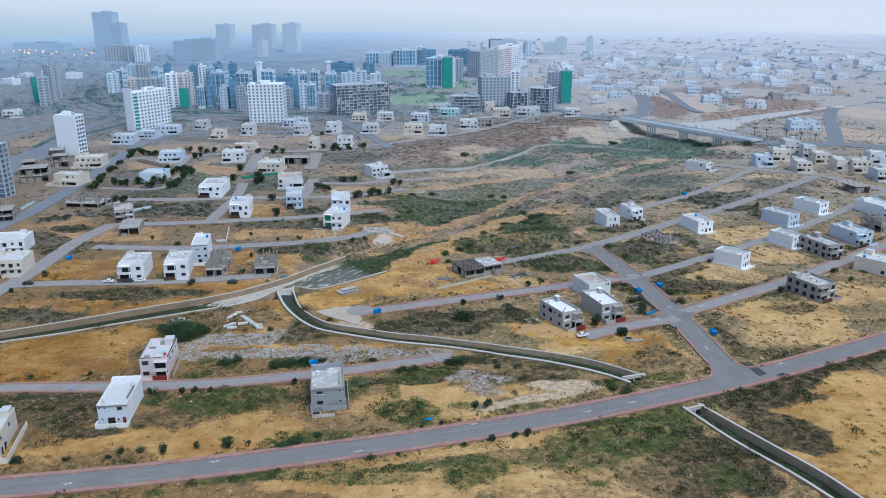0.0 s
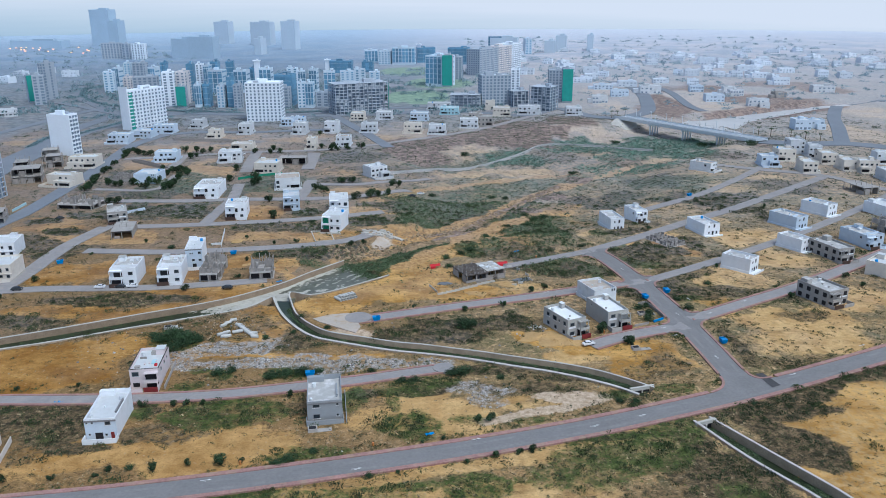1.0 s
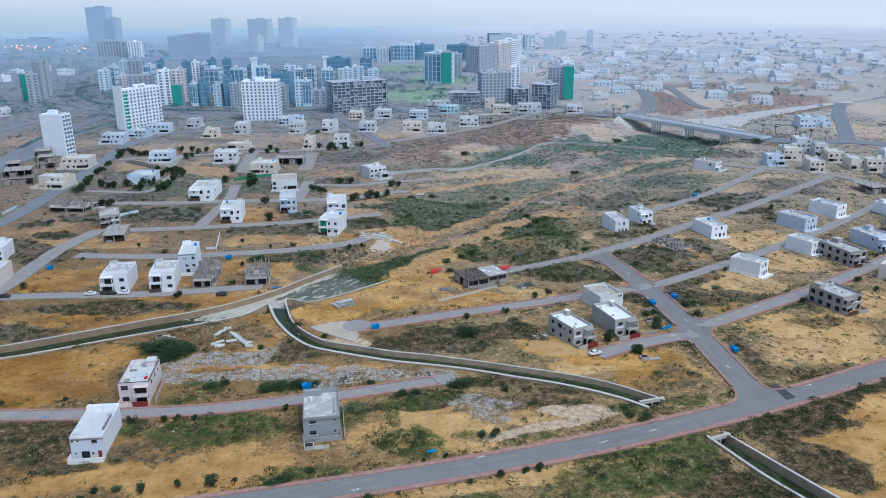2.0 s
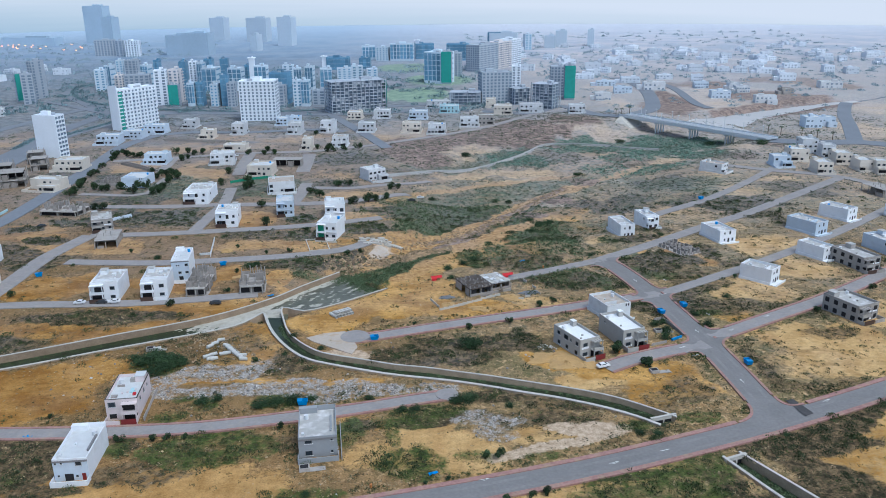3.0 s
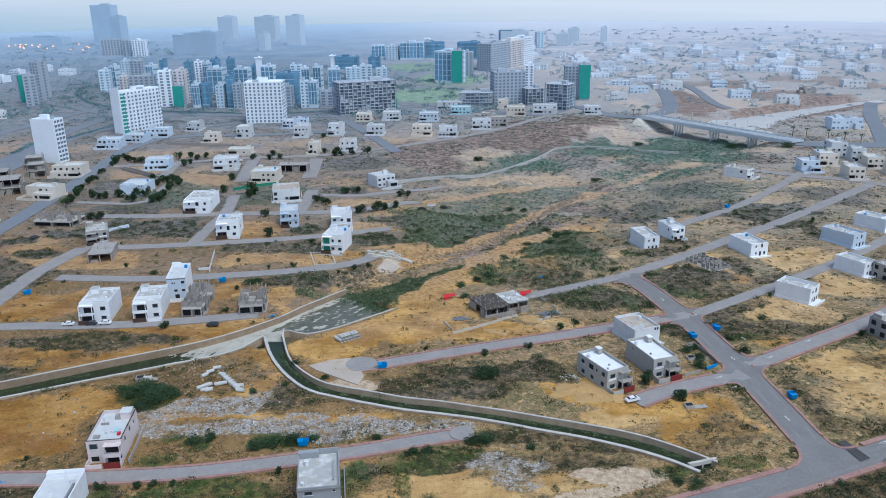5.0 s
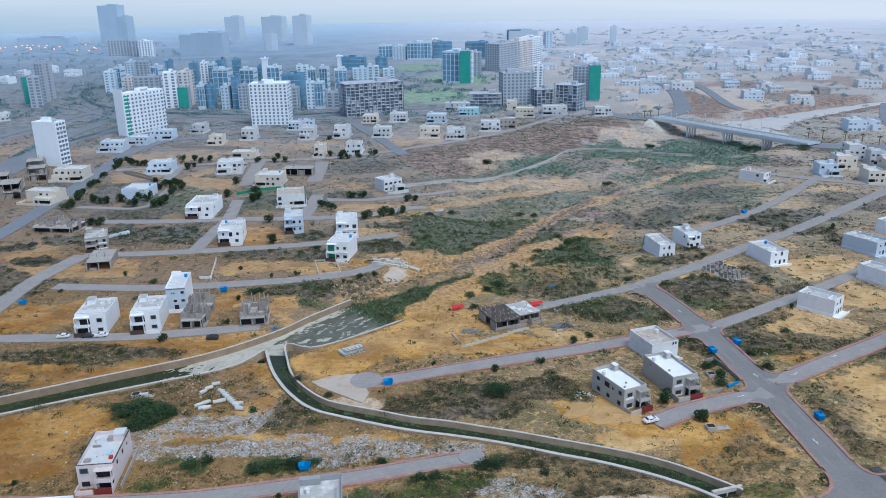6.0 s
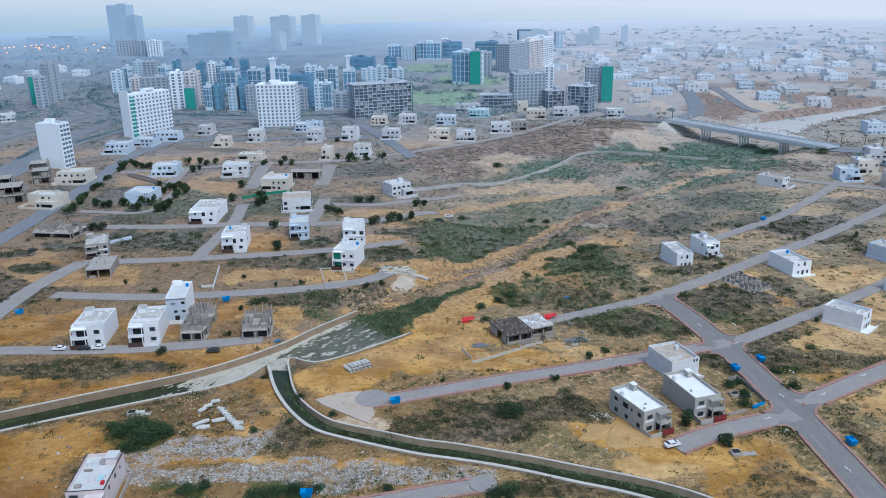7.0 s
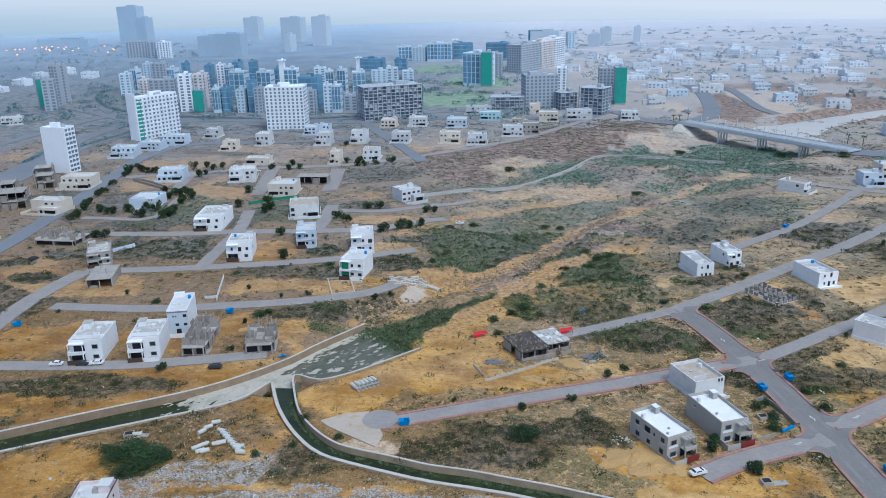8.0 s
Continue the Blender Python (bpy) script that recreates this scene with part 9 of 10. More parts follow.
boundary_wall([(-108.9, 514.5), (-97.9, 522.1), (-83.0, 528.5)], 1.6, 0.3, NET, "green net fence along a plot")
boundary_wall([(-153.6, 435.8), (-145.7, 442.8)], 1.2, 0.3, BLUE, "pale blue boundary wall at a building plot")
boundary_wall([(-218.6, 444.0), (-218.2, 460.0)], 1.5, 0.3, AQUA, "pale green sheet fence beside the avenue")
boundary_wall([(-196.2, 577.1), (-182.3, 564.7), (-168.9, 552.4)], 1.6, 0.3, BLOCK, "grey block boundary wall of a sandy compound")
boundary_wall([(-193.1, 516.6), (-174.3, 511.9)], 1.8, 0.3, BLOCK, "grey block boundary wall of a paved yard")
boundary_wall([(-154.5, 436.6), (-146.8, 444.9)], 1.2, 0.3, BLUE, "pale blue boundary wall at a building plot")
boulders([(-32.4, 356.7), (-26.0, 364.7), (-19.2, 371.5), (-12.1, 381.3)], 7.0, 420, 0.4, 1.5, SANDSTONE, "tumbled tan boulders on the river bank")
boulders([(6.0, 397.3), (17.0, 404.8), (28.0, 407.4), (41.5, 429.5), (56.0, 449.4)], 6.0, 420, 0.3, 1.2, SANDSTONE, "tumbled tan boulders on the river bank")
boulders([(59.1, 459.8), (74.5, 481.8), (89.1, 497.5), (104.3, 513.2)], 5.0, 420, 0.3, 1.0, SANDSTONE, "pale debris stones in the river bed")
boulders([(-4.0, 387.0), (18.2, 407.6), (36.3, 427.4), (46.4, 438.8)], 4.0, 260, 0.3, 1.1, SANDSTONE, "tumbled tan boulders on the river bank")
boulders([(42.6, 270.3), (46.3, 270.4), (49.8, 269.5)], 1.6, 60, 0.2, 0.6, PIPE, "white debris stones beside the earth heap")
boulders([(-76.4, 286.6), (-63.8, 275.5), (-56.3, 278.6)], 14.0, 380, 0.25, 0.8, SANDSTONE, "orange-tan stones over rough ground")


# ---- vehicles, skips, pipes and site clutter ----
def car_meshes(paint):
    prof = [(-2.15, .35), (-2.2, .75), (-2.05, .95), (-1.5, 1.0), (-1.0, 1.42), (0.45, 1.46), (1.1, 1.0), (2.0, .88), (2.2, .62), (2.15, .35)]
    g = Geo()
    for s in (-1, 1):
        q = [(x, s * (0.85 if z < 1.1 else 0.68), z) for x, z in prof]
        g.face(q if s < 0 else q[::-1])
    for i in range(len(prof)):
        a, b = prof[i], prof[(i + 1) % len(prof)]
        wa, wb = (0.85 if z < 1.1 else 0.68 for z in (a[1], b[1]))
        g.face([(a[0], -wa, a[1]), (a[0], wa, a[1]), (b[0], wb, b[1]), (b[0], -wb, b[1])])
    return g


def car(x, y, yaw, paint):
    m = {"white": CAR_WHITE, "dark": CAR_DARK, "blue": SKIP_BLUE}[paint]
    ob = thing("car", x, y, float(height(x, y)) + 0.2, yaw, f"{paint} parked saloon car on the street", "car", "parked cars")
    key = ("car", paint)
    if key not in _unit:
        _unit[key] = car_meshes(m).mesh("car_body", m)
    part("body", _unit[key], m, ob)
    for s in (-1, 1):
        bit("side_window", ob, -0.3, s * 0.76, 1.02, 1.5, 0.12, 0.3, GLASS)
        bit("headlight", ob, 2.1, s * 0.6, 0.62, 0.16, 0.3, 0.14, COPING)
        for u in (-1.3, 1.3):
            w = bit("wheel", ob, u, s * 0.82 + s * 0.1, 0.32, 0.62, 0.62, 0.2, RUBBER, 0, "cyl")
            w.matrix_basis = pose(u, s * 0.72 + (0.1 if s > 0 else 0.1), 0.32, 90) @ Matrix.Diagonal((0.62, 0.62, 0.2, 1))
    bit("windscreen", ob, 0.8, 0, 1.05, 0.5, 1.25, 0.3, GLASS)
    bit("rear_window", ob, -1.3, 0, 1.06, 0.4, 1.25, 0.28, GLASS)
    return ob


def skip(x, y, yaw):
    ob = thing("rubbish_skip", x, y, float(height(x, y)) + 0.15, yaw, "bright blue steel rubbish skip at the roadside", "skip", "blue skips")
    if "skip" not in _unit:
        g = Geo()
        lo = [(-1.1, -.8), (1.1, -.8), (1.1, .8), (-1.1, .8)]
        hi = [(-1.5, -.95), (1.5, -.95), (1.5, .95), (-1.5, .95)]
        for i in range(4):
            j = (i + 1) % 4
            g.face([(*lo[i], 0.15), (*lo[j], 0.15), (*hi[j], 1.5), (*hi[i], 1.5)])
            g.face([(hi[j][0] * .92, hi[j][1] * .92, 1.5), (lo[j][0] * .9, lo[j][1] * .9, .3), (lo[i][0] * .9, lo[i][1] * .9, .3), (hi[i][0] * .92, hi[i][1] * .92, 1.5)])
            g.face([(*hi[i], 1.5), (*hi[j], 1.5), (hi[j][0] * .92, hi[j][1] * .92, 1.5), (hi[i][0] * .92, hi[i][1] * .92, 1.5)])
        g.face([(*p, 0.3) for p in lo])
        _unit["skip"] = g.mesh("skip_body", SKIP_BLUE)
    part("body", _unit["skip"], SKIP_BLUE, ob)
    bit("lid", ob, -0.75, 0, 1.5, 1.4, 1.8, 0.08, SKIP_BLUE)
    for u in (-0.9, 0.9):
        bit("skid", ob, u, 0, 0, 0.15, 1.5, 0.16, SKIP_BLUE)
    return ob


def pipe(x, y, yaw, up):
    if "pipe" not in _unit:
        g, n = Geo(), 14
        for i in range(n):
            a, b = 6.2832 * i / n, 6.2832 * (i + 1) / n
            for r0, r1, flip in ((0.6, 0.6, 0), (0.47, 0.47, 1)):
                q = [(-1.2, r0 * math.cos(a), 0.6 + r0 * math.sin(a)), (1.2, r0 * math.cos(a), 0.6 + r0 * math.sin(a)), (1.2, r0 * math.cos(b), 0.6 + r0 * math.sin(b)), (-1.2, r0 * math.cos(b), 0.6 + r0 * math.sin(b))]
                g.face(q[::-1] if flip else q)
            for e in (-1.2, 1.2):
                g.face([(e, .6 * math.cos(a), .6 + .6 * math.sin(a)), (e, .6 * math.cos(b), .6 + .6 * math.sin(b)), (e, .47 * math.cos(b), .6 + .47 * math.sin(b)), (e, .47 * math.cos(a), .6 + .47 * math.sin(a))])
        _unit["pipe"] = g.mesh("concrete_pipe", PIPE)
    ob = new("concrete_pipe", _unit["pipe"])
    ob.matrix_basis = pose(x, y, float(ground_at(x, y)) + up, 0, 0, yaw)
    return tagged(ob, "pale concrete drain pipe lying on the ground", "pipe", "stored concrete pipes")


def kerb_block(x, y, yaw):
    if "kerb" not in _unit:
        g = Geo()
        g.prism([(-.9, -.5), (.9, -.5), (1.0, -.35), (1.0, .5), (-1.0, .5), (-1.0, -.35)], 0, 0.7, True, True)
        _unit["kerb"] = g.mesh("block", COPING)
    ob = new("concrete_block", _unit["kerb"])
    ob.matrix_basis = pose(x, y, float(ground_at(x, y)), 0, 0, yaw)
    return tagged(ob, "white precast concrete block set down in rows", "block", "stored concrete blocks")


def heap(x, y, sort, r):
    rng = random.Random(int(x * 7 + y * 3))
    g, n, rings = Geo(), 26, 7
    pts = []
    a1, a2, p1, p2 = rng.uniform(0.12, 0.3), rng.uniform(0.08, 0.2), rng.uniform(0, 6), rng.uniform(0, 6)
    for k in range(rings + 1):
        u = k / rings
        ring = []
        for i in range(n):
            a = 6.2832 * i / n
            rad = r * (1 - u) * (1 + a1 * math.sin(2 * a + p1) + a2 * math.sin(5 * a + p2)) * rng.uniform(0.88, 1.1)
            ring.append((rad * math.cos(a), 0.7 * rad * math.sin(a), 0.17 * r * (u ** 0.8) * rng.uniform(0.7, 1.2) - 0.3 * (k == 0)))
        pts.append(ring)
    for k in range(rings):
        for i in range(n):
            j = (i + 1) % n
            g.face([pts[k][i], pts[k][j], pts[k + 1][j], pts[k + 1][i]])
    ob = new("earth_mound", g.mesh("earth_mound", DIRT if sort == "ochre" else GRAVEL))
    for p in ob.data.polygons:
        p.use_smooth = True
    ob.matrix_basis = pose(x, y, float(ground_at(x, y)), 0, 0, rng.uniform(-20, 20))
    return tagged(ob, "heap of ochre earth on bare ground" if sort == "ochre" else "heap of dark grey gravel on bare ground", "heap", "spoil heaps")


def panel(x, y, yaw):
    ob = thing("boundary_panel", x, y, float(ground_at(x, y)), yaw, "pale precast boundary panel standing at the building site", "panel", "site panels")
    bit("slab", ob, 0, 0, -0.2, 2.0, 0.16, 1.1, COPING)
    bit("post", ob, -1.05, 0, -0.2, 0.2, 0.22, 1.3, COPING)
    return ob


def tarp(x, y):
    g = Geo()
    g.face([(-3, -1.5, 1.4), (3, -1.5, 1.6), (3, 0, 2.4), (-3, 0, 2.2)])
    g.face([(-3, 0, 2.2), (3, 0, 2.4), (3, 1.6, 1.5), (-3, 1.6, 1.3)])
    g.face([(-3, -1.5, 1.4), (-3, -1.6, 0.2), (0, -1.6, 0.3), (0, -1.5, 1.5)])
    ob = thing("site_shelter", x, y, float(ground_at(x, y)), 12, "red tarpaulin shelter on thin poles at the building site", "shelter")
    ob.matrix_basis = ob.matrix_basis @ Matrix.Diagonal((0.75, 0.8, 0.8, 1))
    part("tarpaulin", g, RED_CLOTH, ob)
    for u in (-2.8, 2.8):
        for v in (-1.4, 1.4):
            bit("pole", ob, u, v, 0, 0.1, 0.1, 1.6, BARK)
    return ob


def site_house(x, y):
    rng = random.Random(4)
    ob = thing("unfinished_house", x, y, land(x, y), 22, "single-storey concrete house shell with dark roof slab and shuttering", "building site", "unfinished houses")
    bit("slab", ob, -4.4, 1.0, 3.6, 12.5, 15.5, 0.35, ROOF_DARK)
    bit("slab", ob, 7.0, 2.2, 3.3, 10.0, 12.5, 0.3, ROOF_GREY)
    ob.matrix_basis = ob.matrix_basis @ Matrix.Diagonal((0.84, 0.88, 0.86, 1))
    for k in range(14):
        bit("formwork_panel", ob, 3.2 + (k % 4) * 2.5 + rng.uniform(-.4, .4), -2.6 + (k // 4) * 3.1 + rng.uniform(-.5, .5), 3.62 + 0.11 * (k % 3), rng.uniform(1.6, 2.9), rng.uniform(2.0, 3.4), 0.16, (COPING, ROOF_GREY, PLASTER)[k % 3], rng.uniform(-6, 6))
    for k in range(16):
        bit("timber", ob, rng.uniform(-9.5, 1), rng.uniform(-5.5, 8), 3.95, rng.uniform(1.5, 3.5), 0.2, 0.16, BARK, rng.choice((0, 90, 20)))
    for k in range(22):
        bit("column_stub", ob, -10 + 11.5 * (k % 6) / 5.5, -6 + 14 * (k // 6) / 3.2, 3.9, 0.28, 0.28, rng.uniform(0.3, 0.8), CONCRETE)
    for i in range(5):
        for j in range(4):
            bit("column", ob, -10 + i * 5.3, -6.2 + j * 4.9, 0, 0.35, 0.35, 3.6, CONCRETE)
            if rng.random() < 0.7:
                bit("column_stub", ob, -10 + i * 5.0, -5.6 + j * 4.6, 3.9, 0.25, 0.25, rng.uniform(0.4, 1.0), CONCRETE)
    for u, v, sx, sy in ((-4.4, -6.3, 12, .25), (-10.4, 5, .25, 6), (-10.4, -4, .25, 3), (7, -4.0, 9.5, .25), (11.8, 2, .25, 12), (1.4, 1, .25, 14), (-4.4, 8.3, 12, .25)):
        bit("block_wall", ob, u, v, 0, sx, sy, 3.4 if sy > 1 else 1.2, BLOCK)
    for k in range(3):
        bit("opening", ob, -8.3 + k * 4, -6.15, 1.2, 2.6, 0.12, 1.9, INNER_SHADE)
    bit("parapet", ob, 4.5, -7.2, 0, 12, 0.25, 1.3, BLOCK)
    bit("parapet", ob, -3, -8.4, 0, 6, 0.25, 1.1, BLOCK)
    for k in range(7):
        bit("prop", ob, 4.0 + k * 0.35, -7.5, 0, 0.1, 0.1, 3.0, BARK)
    return ob


def arrow(x, y, yaw):
    if "arrow" not in _unit:
        g = Geo()
        g.face([(-1.8, -.12, 0), (0.5, -.12, 0), (0.5, .12, 0), (-1.8, .12, 0)])
        g.face([(0.5, -.5, 0), (1.8, 0, 0), (0.5, .5, 0)])
        g.face([(-1.2, -.12, 0), (-0.2, -.9, 0), (0.1, -.75, 0), (-.9, -.12, 0)])
        _unit["arrow"] = g.mesh("arrow", PAINT)
    ob = new("road_arrow", _unit["arrow"])
    ob.matrix_basis = pose(x, y, float(height(x, y)) + 0.32, 0, 0, yaw) @ Matrix.Diagonal((0.8, 0.7, 1, 1))
    return tagged(ob, "worn white painted arrow on the asphalt", "road marking", "road arrows", "structure")


def power_box(x, y):
    ob = thing("concrete_chamber", x, y, float(ground_at(x, y)), 8, "small concrete chamber with a dark sheet as its shaded inside", "chamber")
    bit("body", ob, 0, 0, -0.3, 2.6, 2.2, 1.3, CONCRETE)
    # the body is solid; a dark sheet paints the shade inside
    bit("mouth", ob, 0, 0, 1.0, 2.0, 1.6, 0.03, INNER_SHADE)
    bit("apron", ob, 3.2, -0.3, -0.2, 4.0, 1.8, 0.35, CONCRETE)
    return ob


def waste_bin(x, y):
    ob = thing("waste_bin", x, y, float(ground_at(x, y)), 0, "small orange plastic waste bin beside the kerb", "bin", "kerbside bins")
    bit("body", ob, 0, 0, 0.1, 0.6, 0.6, 0.8, ORANGE, 0, "cyl")
    bit("lid", ob, 0, 0, 0.9, 0.66, 0.66, 0.12, ORANGE, 0, "cyl")
    return ob


def blue_sheet(x, y, yaw):
    g, n = Geo(), 6
    rng = random.Random(int(x * 3 + y))
    z = [[rng.uniform(0.1, 0.55) for _ in range(4)] for _ in range(n + 1)]
    for i in range(n):
        for j in range(3):
            g.face([(u * 0.42 - 1.26, v * 0.34 - 0.5, z[u][v]) for u, v in ((i, j), (i + 1, j), (i + 1, j + 1), (i, j + 1))])
    ob = new("plastic_sheet", g.mesh("plastic_sheet", SKIP_BLUE))
    ob.matrix_basis = pose(x, y, float(ground_at(x, y)), 0, 0, yaw)
    return tagged(ob, "crumpled blue plastic sheet lying on the ground", "sheet", "blue sheets")


waste_bin(57.6, 348.5)
waste_bin(69.6, 314.1)
waste_bin(72.0, 266.0)
waste_bin(68.4, 264.4)
waste_bin(-43.8, 188.7)
waste_bin(-10.2, 195.5)
blue_sheet(-103.8, 224.1, 10)
blue_sheet(5.0, 200.2, 20)
blue_sheet(-54.4, 325.0, 30)
blue_sheet(-61.2, 338.7, 5)
blue_sheet(-62.8, 349.1, 15)
car(-126.3, 319.8, 182, "white")
car(-117.9, 319.7, 182, "dark")
car(-113.2, 319.9, 182, "white")
car(-73.9, 315.8, 180, "dark")
car(60.6, 254.3, 20, "white")
car(270.3, 511.8, 40, "white")
car(7.8, 478.8, 5, "white")
car(-122.1, 597.4, 5, "white")
car(2.5, 467.0, 8, "dark")
car(247.9, 398.5, 38, "dark")
car(-185.7, 426.5, 50, "dark")
car(-159.1, 319.1, 5, "dark")
car(-236.8, 700.2, 40, "white")
skip(-12.2, 279.7, 10)
skip(92.1, 295.6, 100)
skip(102.4, 301.5, 100)
skip(106.8, 253.6, 95)
skip(-155.3, 352.1, 20)
skip(-80.5, 360.9, 10)
skip(-31.4, 236.6, 5)
skip(164.6, 454.3, 35)
blue_sheet(49.7, 356.6, 20)
pipe(-61.6, 277.4, -25, 0.0)
pipe(-60.5, 276.0, -25, 0.0)
pipe(-59.5, 274.5, -25, 0.0)
pipe(-58.4, 273.0, -25, 0.0)
pipe(-57.4, 271.6, -25, 0.0)
pipe(-56.4, 270.2, -25, 0.0)
pipe(-55.4, 268.8, -25, 0.0)
pipe(-54.4, 267.4, -25, 0.0)
pipe(-54.9, 269.8, -5, 0)
pipe(-54.1, 266.9, -5, 0)
pipe(-67.1, 277.1, 50, 0)
pipe(-66.0, 279.5, 35, 0)
pipe(-64.5, 282.1, 20, 0)
pipe(-61.5, 271.3, 15, 0)
pipe(-60.4, 271.9, 15, 0.0)
pipe(-66.4, 269.4, 35, 0)
pipe(-64.9, 267.9, 30, 0)
pipe(-64.6, 270.9, 30, 0)
pipe(-63.7, 267.9, 30, 0)
pipe(-84.4, 276.6, 8, 0)
pipe(-27.1, 299.8, 122.8, 0.0)
pipe(-28.5, 301.9, 122.8, 0.0)
pipe(-26.0, 300.5, 122.8, 0.0)
pipe(-27.4, 302.6, 122.8, 0.0)
pipe(-24.9, 301.2, 122.8, 0.0)
pipe(-26.2, 303.3, 122.8, 0.0)
pipe(-23.8, 302.0, 122.8, 0.0)
pipe(-25.1, 304.1, 122.8, 0.0)
pipe(-22.7, 302.7, 122.8, 0.0)
pipe(-24.0, 304.8, 122.8, 0.0)
pipe(-21.6, 303.4, 122.8, 0.0)
pipe(-22.9, 305.5, 122.8, 0.0)
pipe(-26.6, 300.2, 122.8, 1.1)
pipe(-25.5, 300.9, 122.8, 1.1)
pipe(-24.4, 301.6, 122.8, 1.1)
pipe(-23.2, 302.4, 122.8, 1.1)
pipe(-22.1, 303.1, 122.8, 1.1)
kerb_block(-22.8, 390.9, 3)
kerb_block(-21.7, 391.3, 17)
kerb_block(-22.3, 395.2, 10)
kerb_block(-21.6, 393.3, 10)
kerb_block(-20.8, 390.7, 5)
kerb_block(-20.5, 393.9, 20)
kerb_block(-20.2, 387.6, 4)
kerb_block(-19.3, 389.6, -16)
kerb_block(-19.4, 387.3, -18)
kerb_block(-19.2, 394.8, -3)
kerb_block(-18.4, 389.2, 4)
kerb_block(-17.7, 388.1, 5)
kerb_block(-17.4, 390.3, -12)
kerb_block(-16.9, 394.1, -12)
kerb_block(-16.9, 392.8, 7)
kerb_block(-16.1, 389.3, 6)
kerb_block(-16.0, 391.8, 2)
kerb_block(-15.6, 391.8, -6)
kerb_block(-14.8, 390.7, -19)
kerb_block(-14.4, 389.6, -10)
kerb_block(-14.2, 392.6, 14)
kerb_block(-13.6, 391.8, -7)
kerb_block(-13.4, 390.2, -3)
kerb_block(-13.4, 394.3, 20)
kerb_block(-12.3, 394.4, -16)
kerb_block(-12.5, 394.0, -2)
kerb_block(-12.0, 393.0, -13)
kerb_block(-12.0, 392.1, -18)
kerb_block(-11.2, 392.2, 15)
kerb_block(-10.3, 391.0, 12)
kerb_block(-10.6, 394.0, -20)
kerb_block(-10.3, 391.7, -18)
kerb_block(-9.0, 390.8, -2)
kerb_block(-9.0, 393.4, -18)
kerb_block(-10.3, 391.7, 43)
kerb_block(-9.4, 391.7, 40)
kerb_block(-8.6, 391.8, 46)
kerb_block(-7.7, 391.8, 17)
kerb_block(-6.9, 391.8, 48)
kerb_block(-6.0, 391.8, 48)
kerb_block(-5.2, 391.6, 58)
kerb_block(-4.3, 391.4, 66)
kerb_block(-3.4, 390.8, 49)
site_house(29.6, 325.0)
tarp(11.3, 336.5)
tarp(40.9, 338.5)
heap(14.5, 316.8, "grey", 3.2)
heap(47.1, 319.6, "grey", 4)
heap(15.0, 309.2, "ochre", 4)
heap(39.7, 314.7, "ochre", 5)
heap(26.4, 304.6, "ochre", 4)
heap(46.0, 261.9, "ochre", 8)
heap(49.6, 257.6, "ochre", 6)
heap(54.7, 257.4, "ochre", 5)
heap(-70.9, 345.9, "ochre", 3)
heap(-83.4, 381.3, "ochre", 4)
heap(-42.3, 332.1, "ochre", 5)
panel(12.3, 304.5, 14)
panel(14.1, 305.4, 14)
panel(15.9, 306.4, 14)
panel(17.7, 307.4, 14)
panel(19.5, 308.3, 14)
panel(21.3, 309.3, 14)
panel(23.1, 310.3, 14)
panel(25.0, 311.3, 14)
panel(26.9, 312.3, 14)
panel(28.8, 313.9, 14)
panel(30.7, 315.0, 14)
panel(32.6, 316.0, 14)
panel(34.5, 317.0, 14)
panel(8.7, 312.8, -60)
panel(9.7, 310.3, -60)
panel(10.7, 307.8, -60)
panel(43.1, 312.9, 10)
panel(45.9, 314.9, 10)
panel(43.9, 335.8, 20)
panel(50.0, 324.9, -60)
panel(50.6, 318.1, -60)
panel(47.3, 332.2, -60)
arrow(99.4, 278.9, 100)
arrow(108.6, 293.4, 100)
arrow(99.0, 314.0, 20)
arrow(104.1, 329.2, 100)
arrow(91.9, 329.2, 100)
arrow(100.2, 242.2, 95)
arrow(90.2, 266.7, 20)
arrow(92.4, 260.4, 20)
arrow(111.6, 279.3, 25)
arrow(129.2, 290.3, 25)
arrow(119.5, 229.1, 22)
arrow(152.5, 248.5, 22)
arrow(81.6, 309.4, 15)
arrow(54.6, 304.3, 15)
arrow(-84.9, 173.7, 6)
arrow(-50.8, 181.6, 8)
arrow(-13.9, 184.6, 10)
arrow(17.4, 196.8, 13)
arrow(50.7, 201.9, 16)
arrow(65.2, 206.7, 16)
power_box(-86.6, 276.4)
power_box(-27.1, 203.9)
power_box(75.6, 250.1)
bush(-80.8, 266.2, 7)
bush(-84.2, 268.6, 6.5)
bush(-77.9, 264.6, 6.5)
bush(-76.3, 267.1, 5.5)
bush(-85.3, 265.6, 5)
bush(20.0, 273.0, 6)
bush(-89.5, 268.8, 4)
bush(-73.5, 265.2, 4)
bush(-29.4, 273.7, 2.5)
bush(-34.8, 269.8, 3)
bush(-41.8, 275.5, 3)
bush(-40.2, 284.2, 2.5)
bush(-55.3, 302.4, 2.5)
bush(-61.5, 300.6, 2.5)
power_box(86.1, 279.8)
street_tree(73.1, 257.4, 3.4)
bush(86.8, 274.6, 3.5)
street_tree(67.7, 264.8, 3.4)


def far_lamp(x, y):
    ob = thing("street_lamp", x, y, 0, 0, "lit orange street lamp at dusk in the far quarter", "street lamp", "far street lamps")
    bit("post", ob, 0, 0, 0, 0.3, 0.3, 11, FAR_RAW, 0, "cyl")
    bit("lamp_head", ob, 0, 0, 11, 2.2, 2.2, 1.4, LAMP_GLOW)


_lr = random.Random(8)
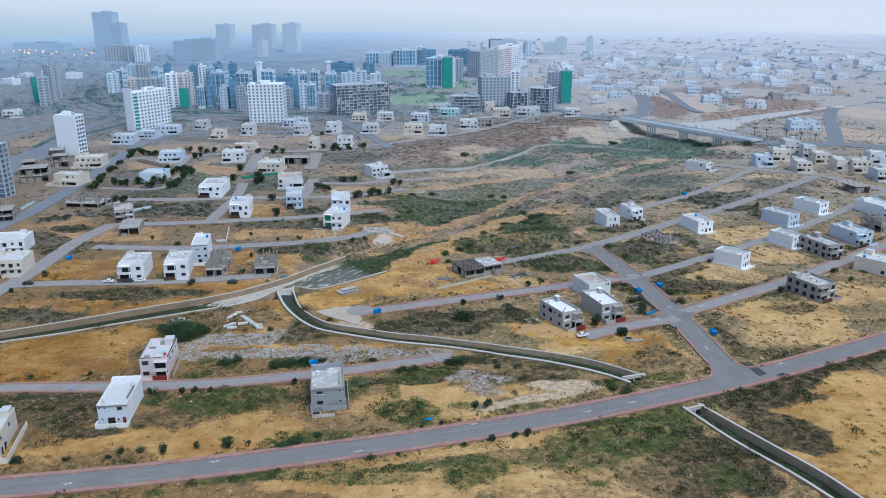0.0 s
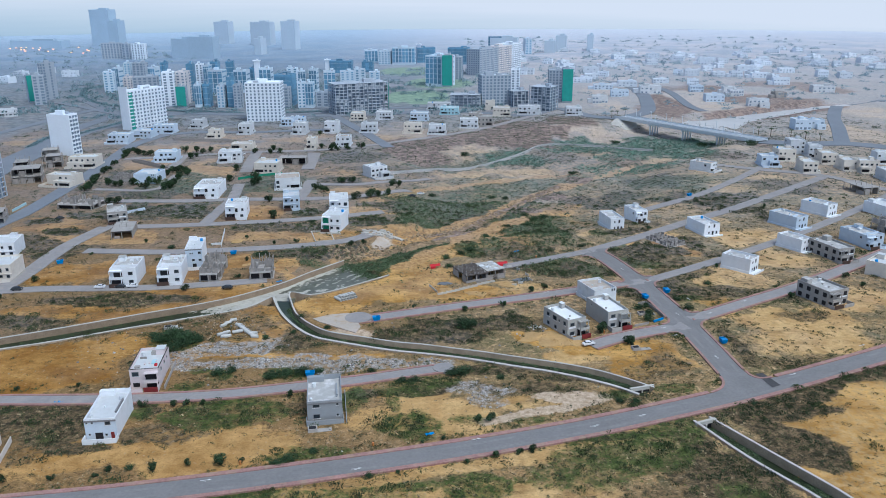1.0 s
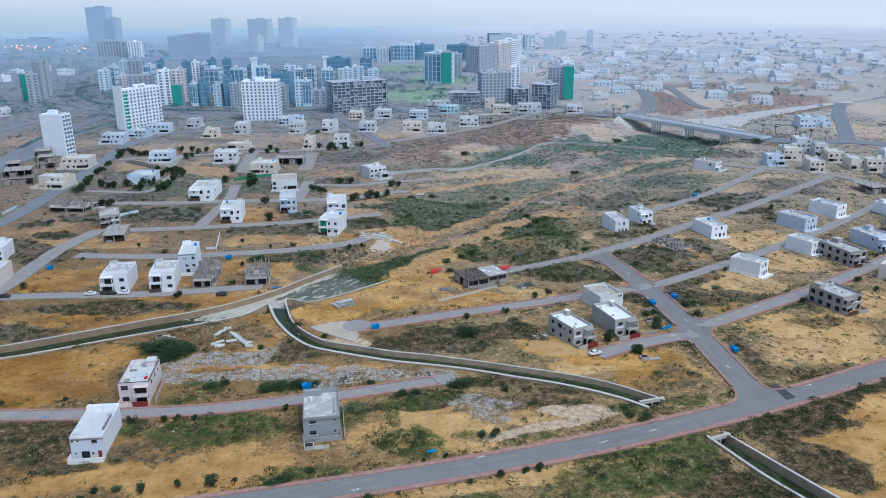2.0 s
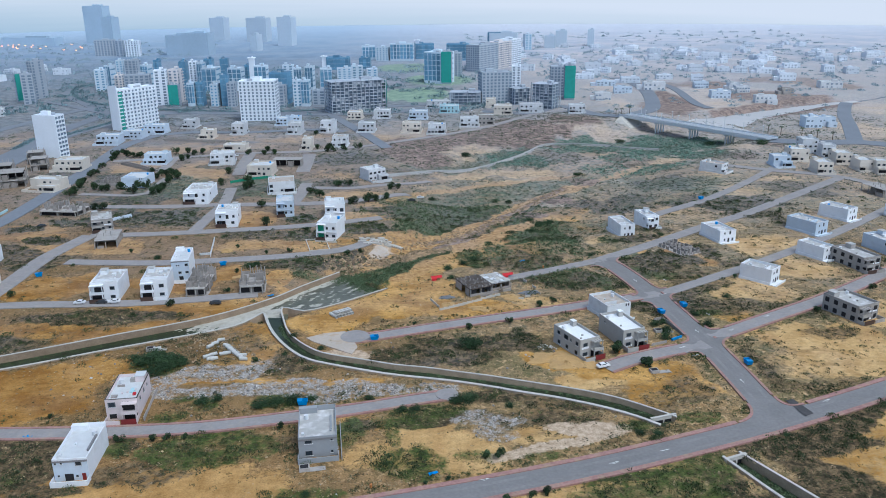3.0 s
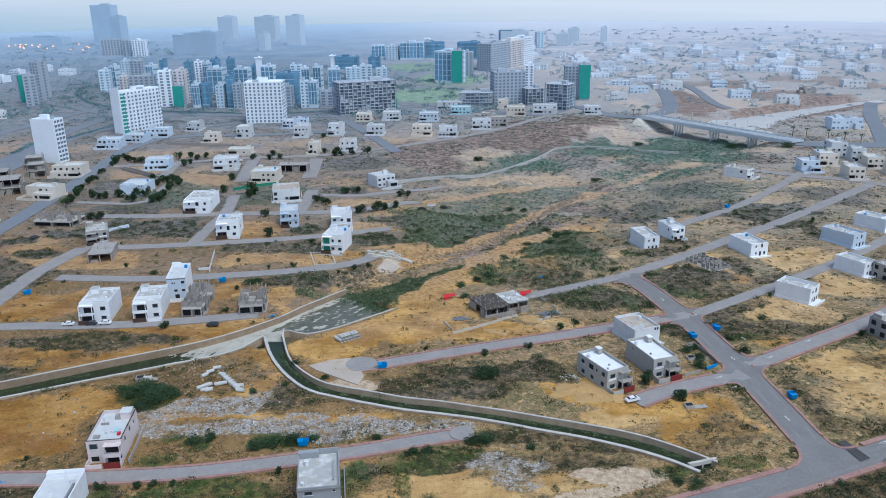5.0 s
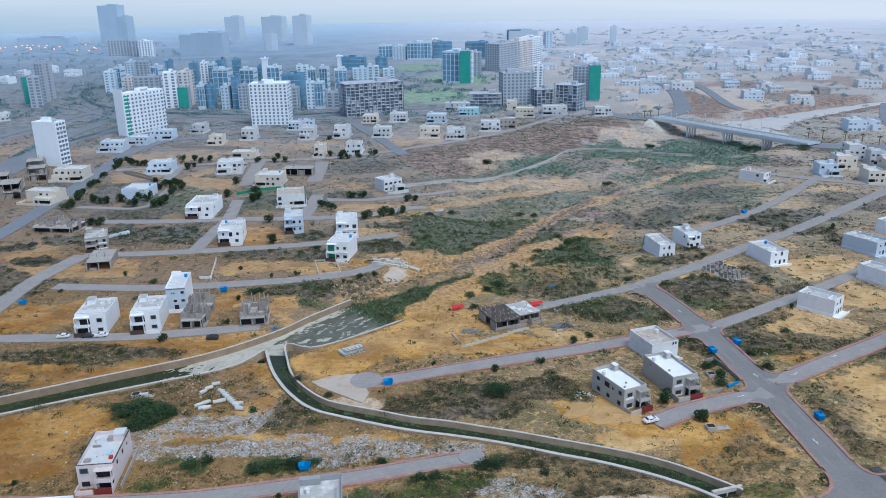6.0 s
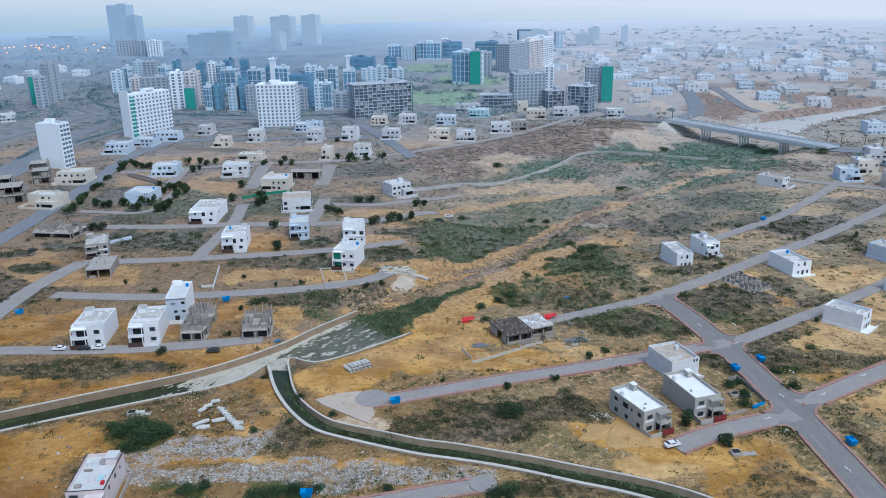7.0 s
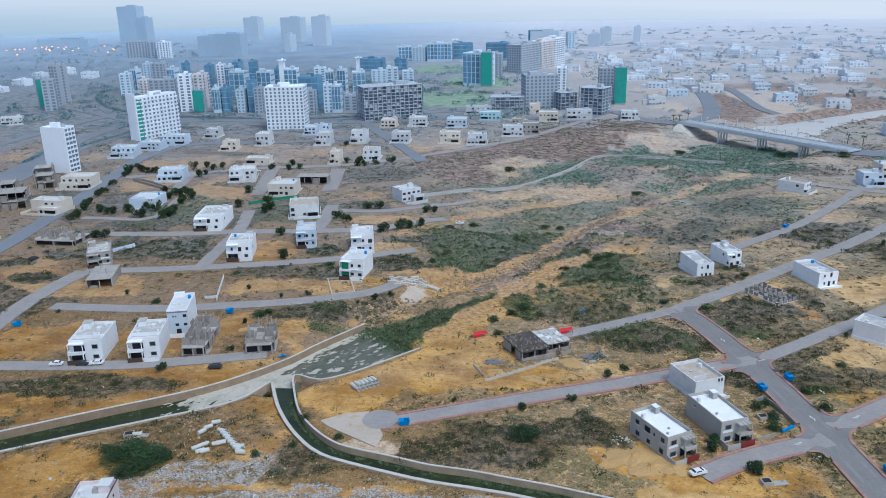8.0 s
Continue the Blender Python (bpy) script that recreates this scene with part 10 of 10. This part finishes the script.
for _k in range(26):
    far_lamp(-735 + _lr.uniform(-90, 150), 1580 + _lr.uniform(-110, 110))

# ---- distance ----
# glowing ring; haze and sky brightness painted in by height and side
def backdrop():
    g, n, r = Geo(), 72, 2600
    for i in range(n):
        a, b = math.pi * 2 * i / n, math.pi * 2 * (i + 1) / n
        g.face([(r * math.sin(a), 45 + r * math.cos(a), -40), (r * math.sin(b), 45 + r * math.cos(b), -40), (r * math.sin(b), 45 + r * math.cos(b), 520), (r * math.sin(a), 45 + r * math.cos(a), 520)])
    m = bpy.data.materials.new("hazy_distance")
    m.use_nodes = True
    nn, l = m.node_tree.nodes, m.node_tree.links
    b = nn["Principled BSDF"]
    b.inputs["Base Color"].default_value = (0, 0, 0, 1)
    b.inputs["Specular IOR Level"].default_value = 0
    pos, sep = nn.new("ShaderNodeNewGeometry"), nn.new("ShaderNodeSeparateXYZ")
    l.new(pos.outputs["Position"], sep.inputs[0])
    streak, mp = nn.new("ShaderNodeTexNoise"), nn.new("ShaderNodeMapping")
    mp.inputs["Scale"].default_value = (0.002, 0.002, 0.06)
    l.new(pos.outputs["Position"], mp.inputs[0])
    l.new(mp.outputs[0], streak.inputs["Vector"])
    streak.inputs["Scale"].default_value, streak.inputs["Detail"].default_value = 1.0, 5
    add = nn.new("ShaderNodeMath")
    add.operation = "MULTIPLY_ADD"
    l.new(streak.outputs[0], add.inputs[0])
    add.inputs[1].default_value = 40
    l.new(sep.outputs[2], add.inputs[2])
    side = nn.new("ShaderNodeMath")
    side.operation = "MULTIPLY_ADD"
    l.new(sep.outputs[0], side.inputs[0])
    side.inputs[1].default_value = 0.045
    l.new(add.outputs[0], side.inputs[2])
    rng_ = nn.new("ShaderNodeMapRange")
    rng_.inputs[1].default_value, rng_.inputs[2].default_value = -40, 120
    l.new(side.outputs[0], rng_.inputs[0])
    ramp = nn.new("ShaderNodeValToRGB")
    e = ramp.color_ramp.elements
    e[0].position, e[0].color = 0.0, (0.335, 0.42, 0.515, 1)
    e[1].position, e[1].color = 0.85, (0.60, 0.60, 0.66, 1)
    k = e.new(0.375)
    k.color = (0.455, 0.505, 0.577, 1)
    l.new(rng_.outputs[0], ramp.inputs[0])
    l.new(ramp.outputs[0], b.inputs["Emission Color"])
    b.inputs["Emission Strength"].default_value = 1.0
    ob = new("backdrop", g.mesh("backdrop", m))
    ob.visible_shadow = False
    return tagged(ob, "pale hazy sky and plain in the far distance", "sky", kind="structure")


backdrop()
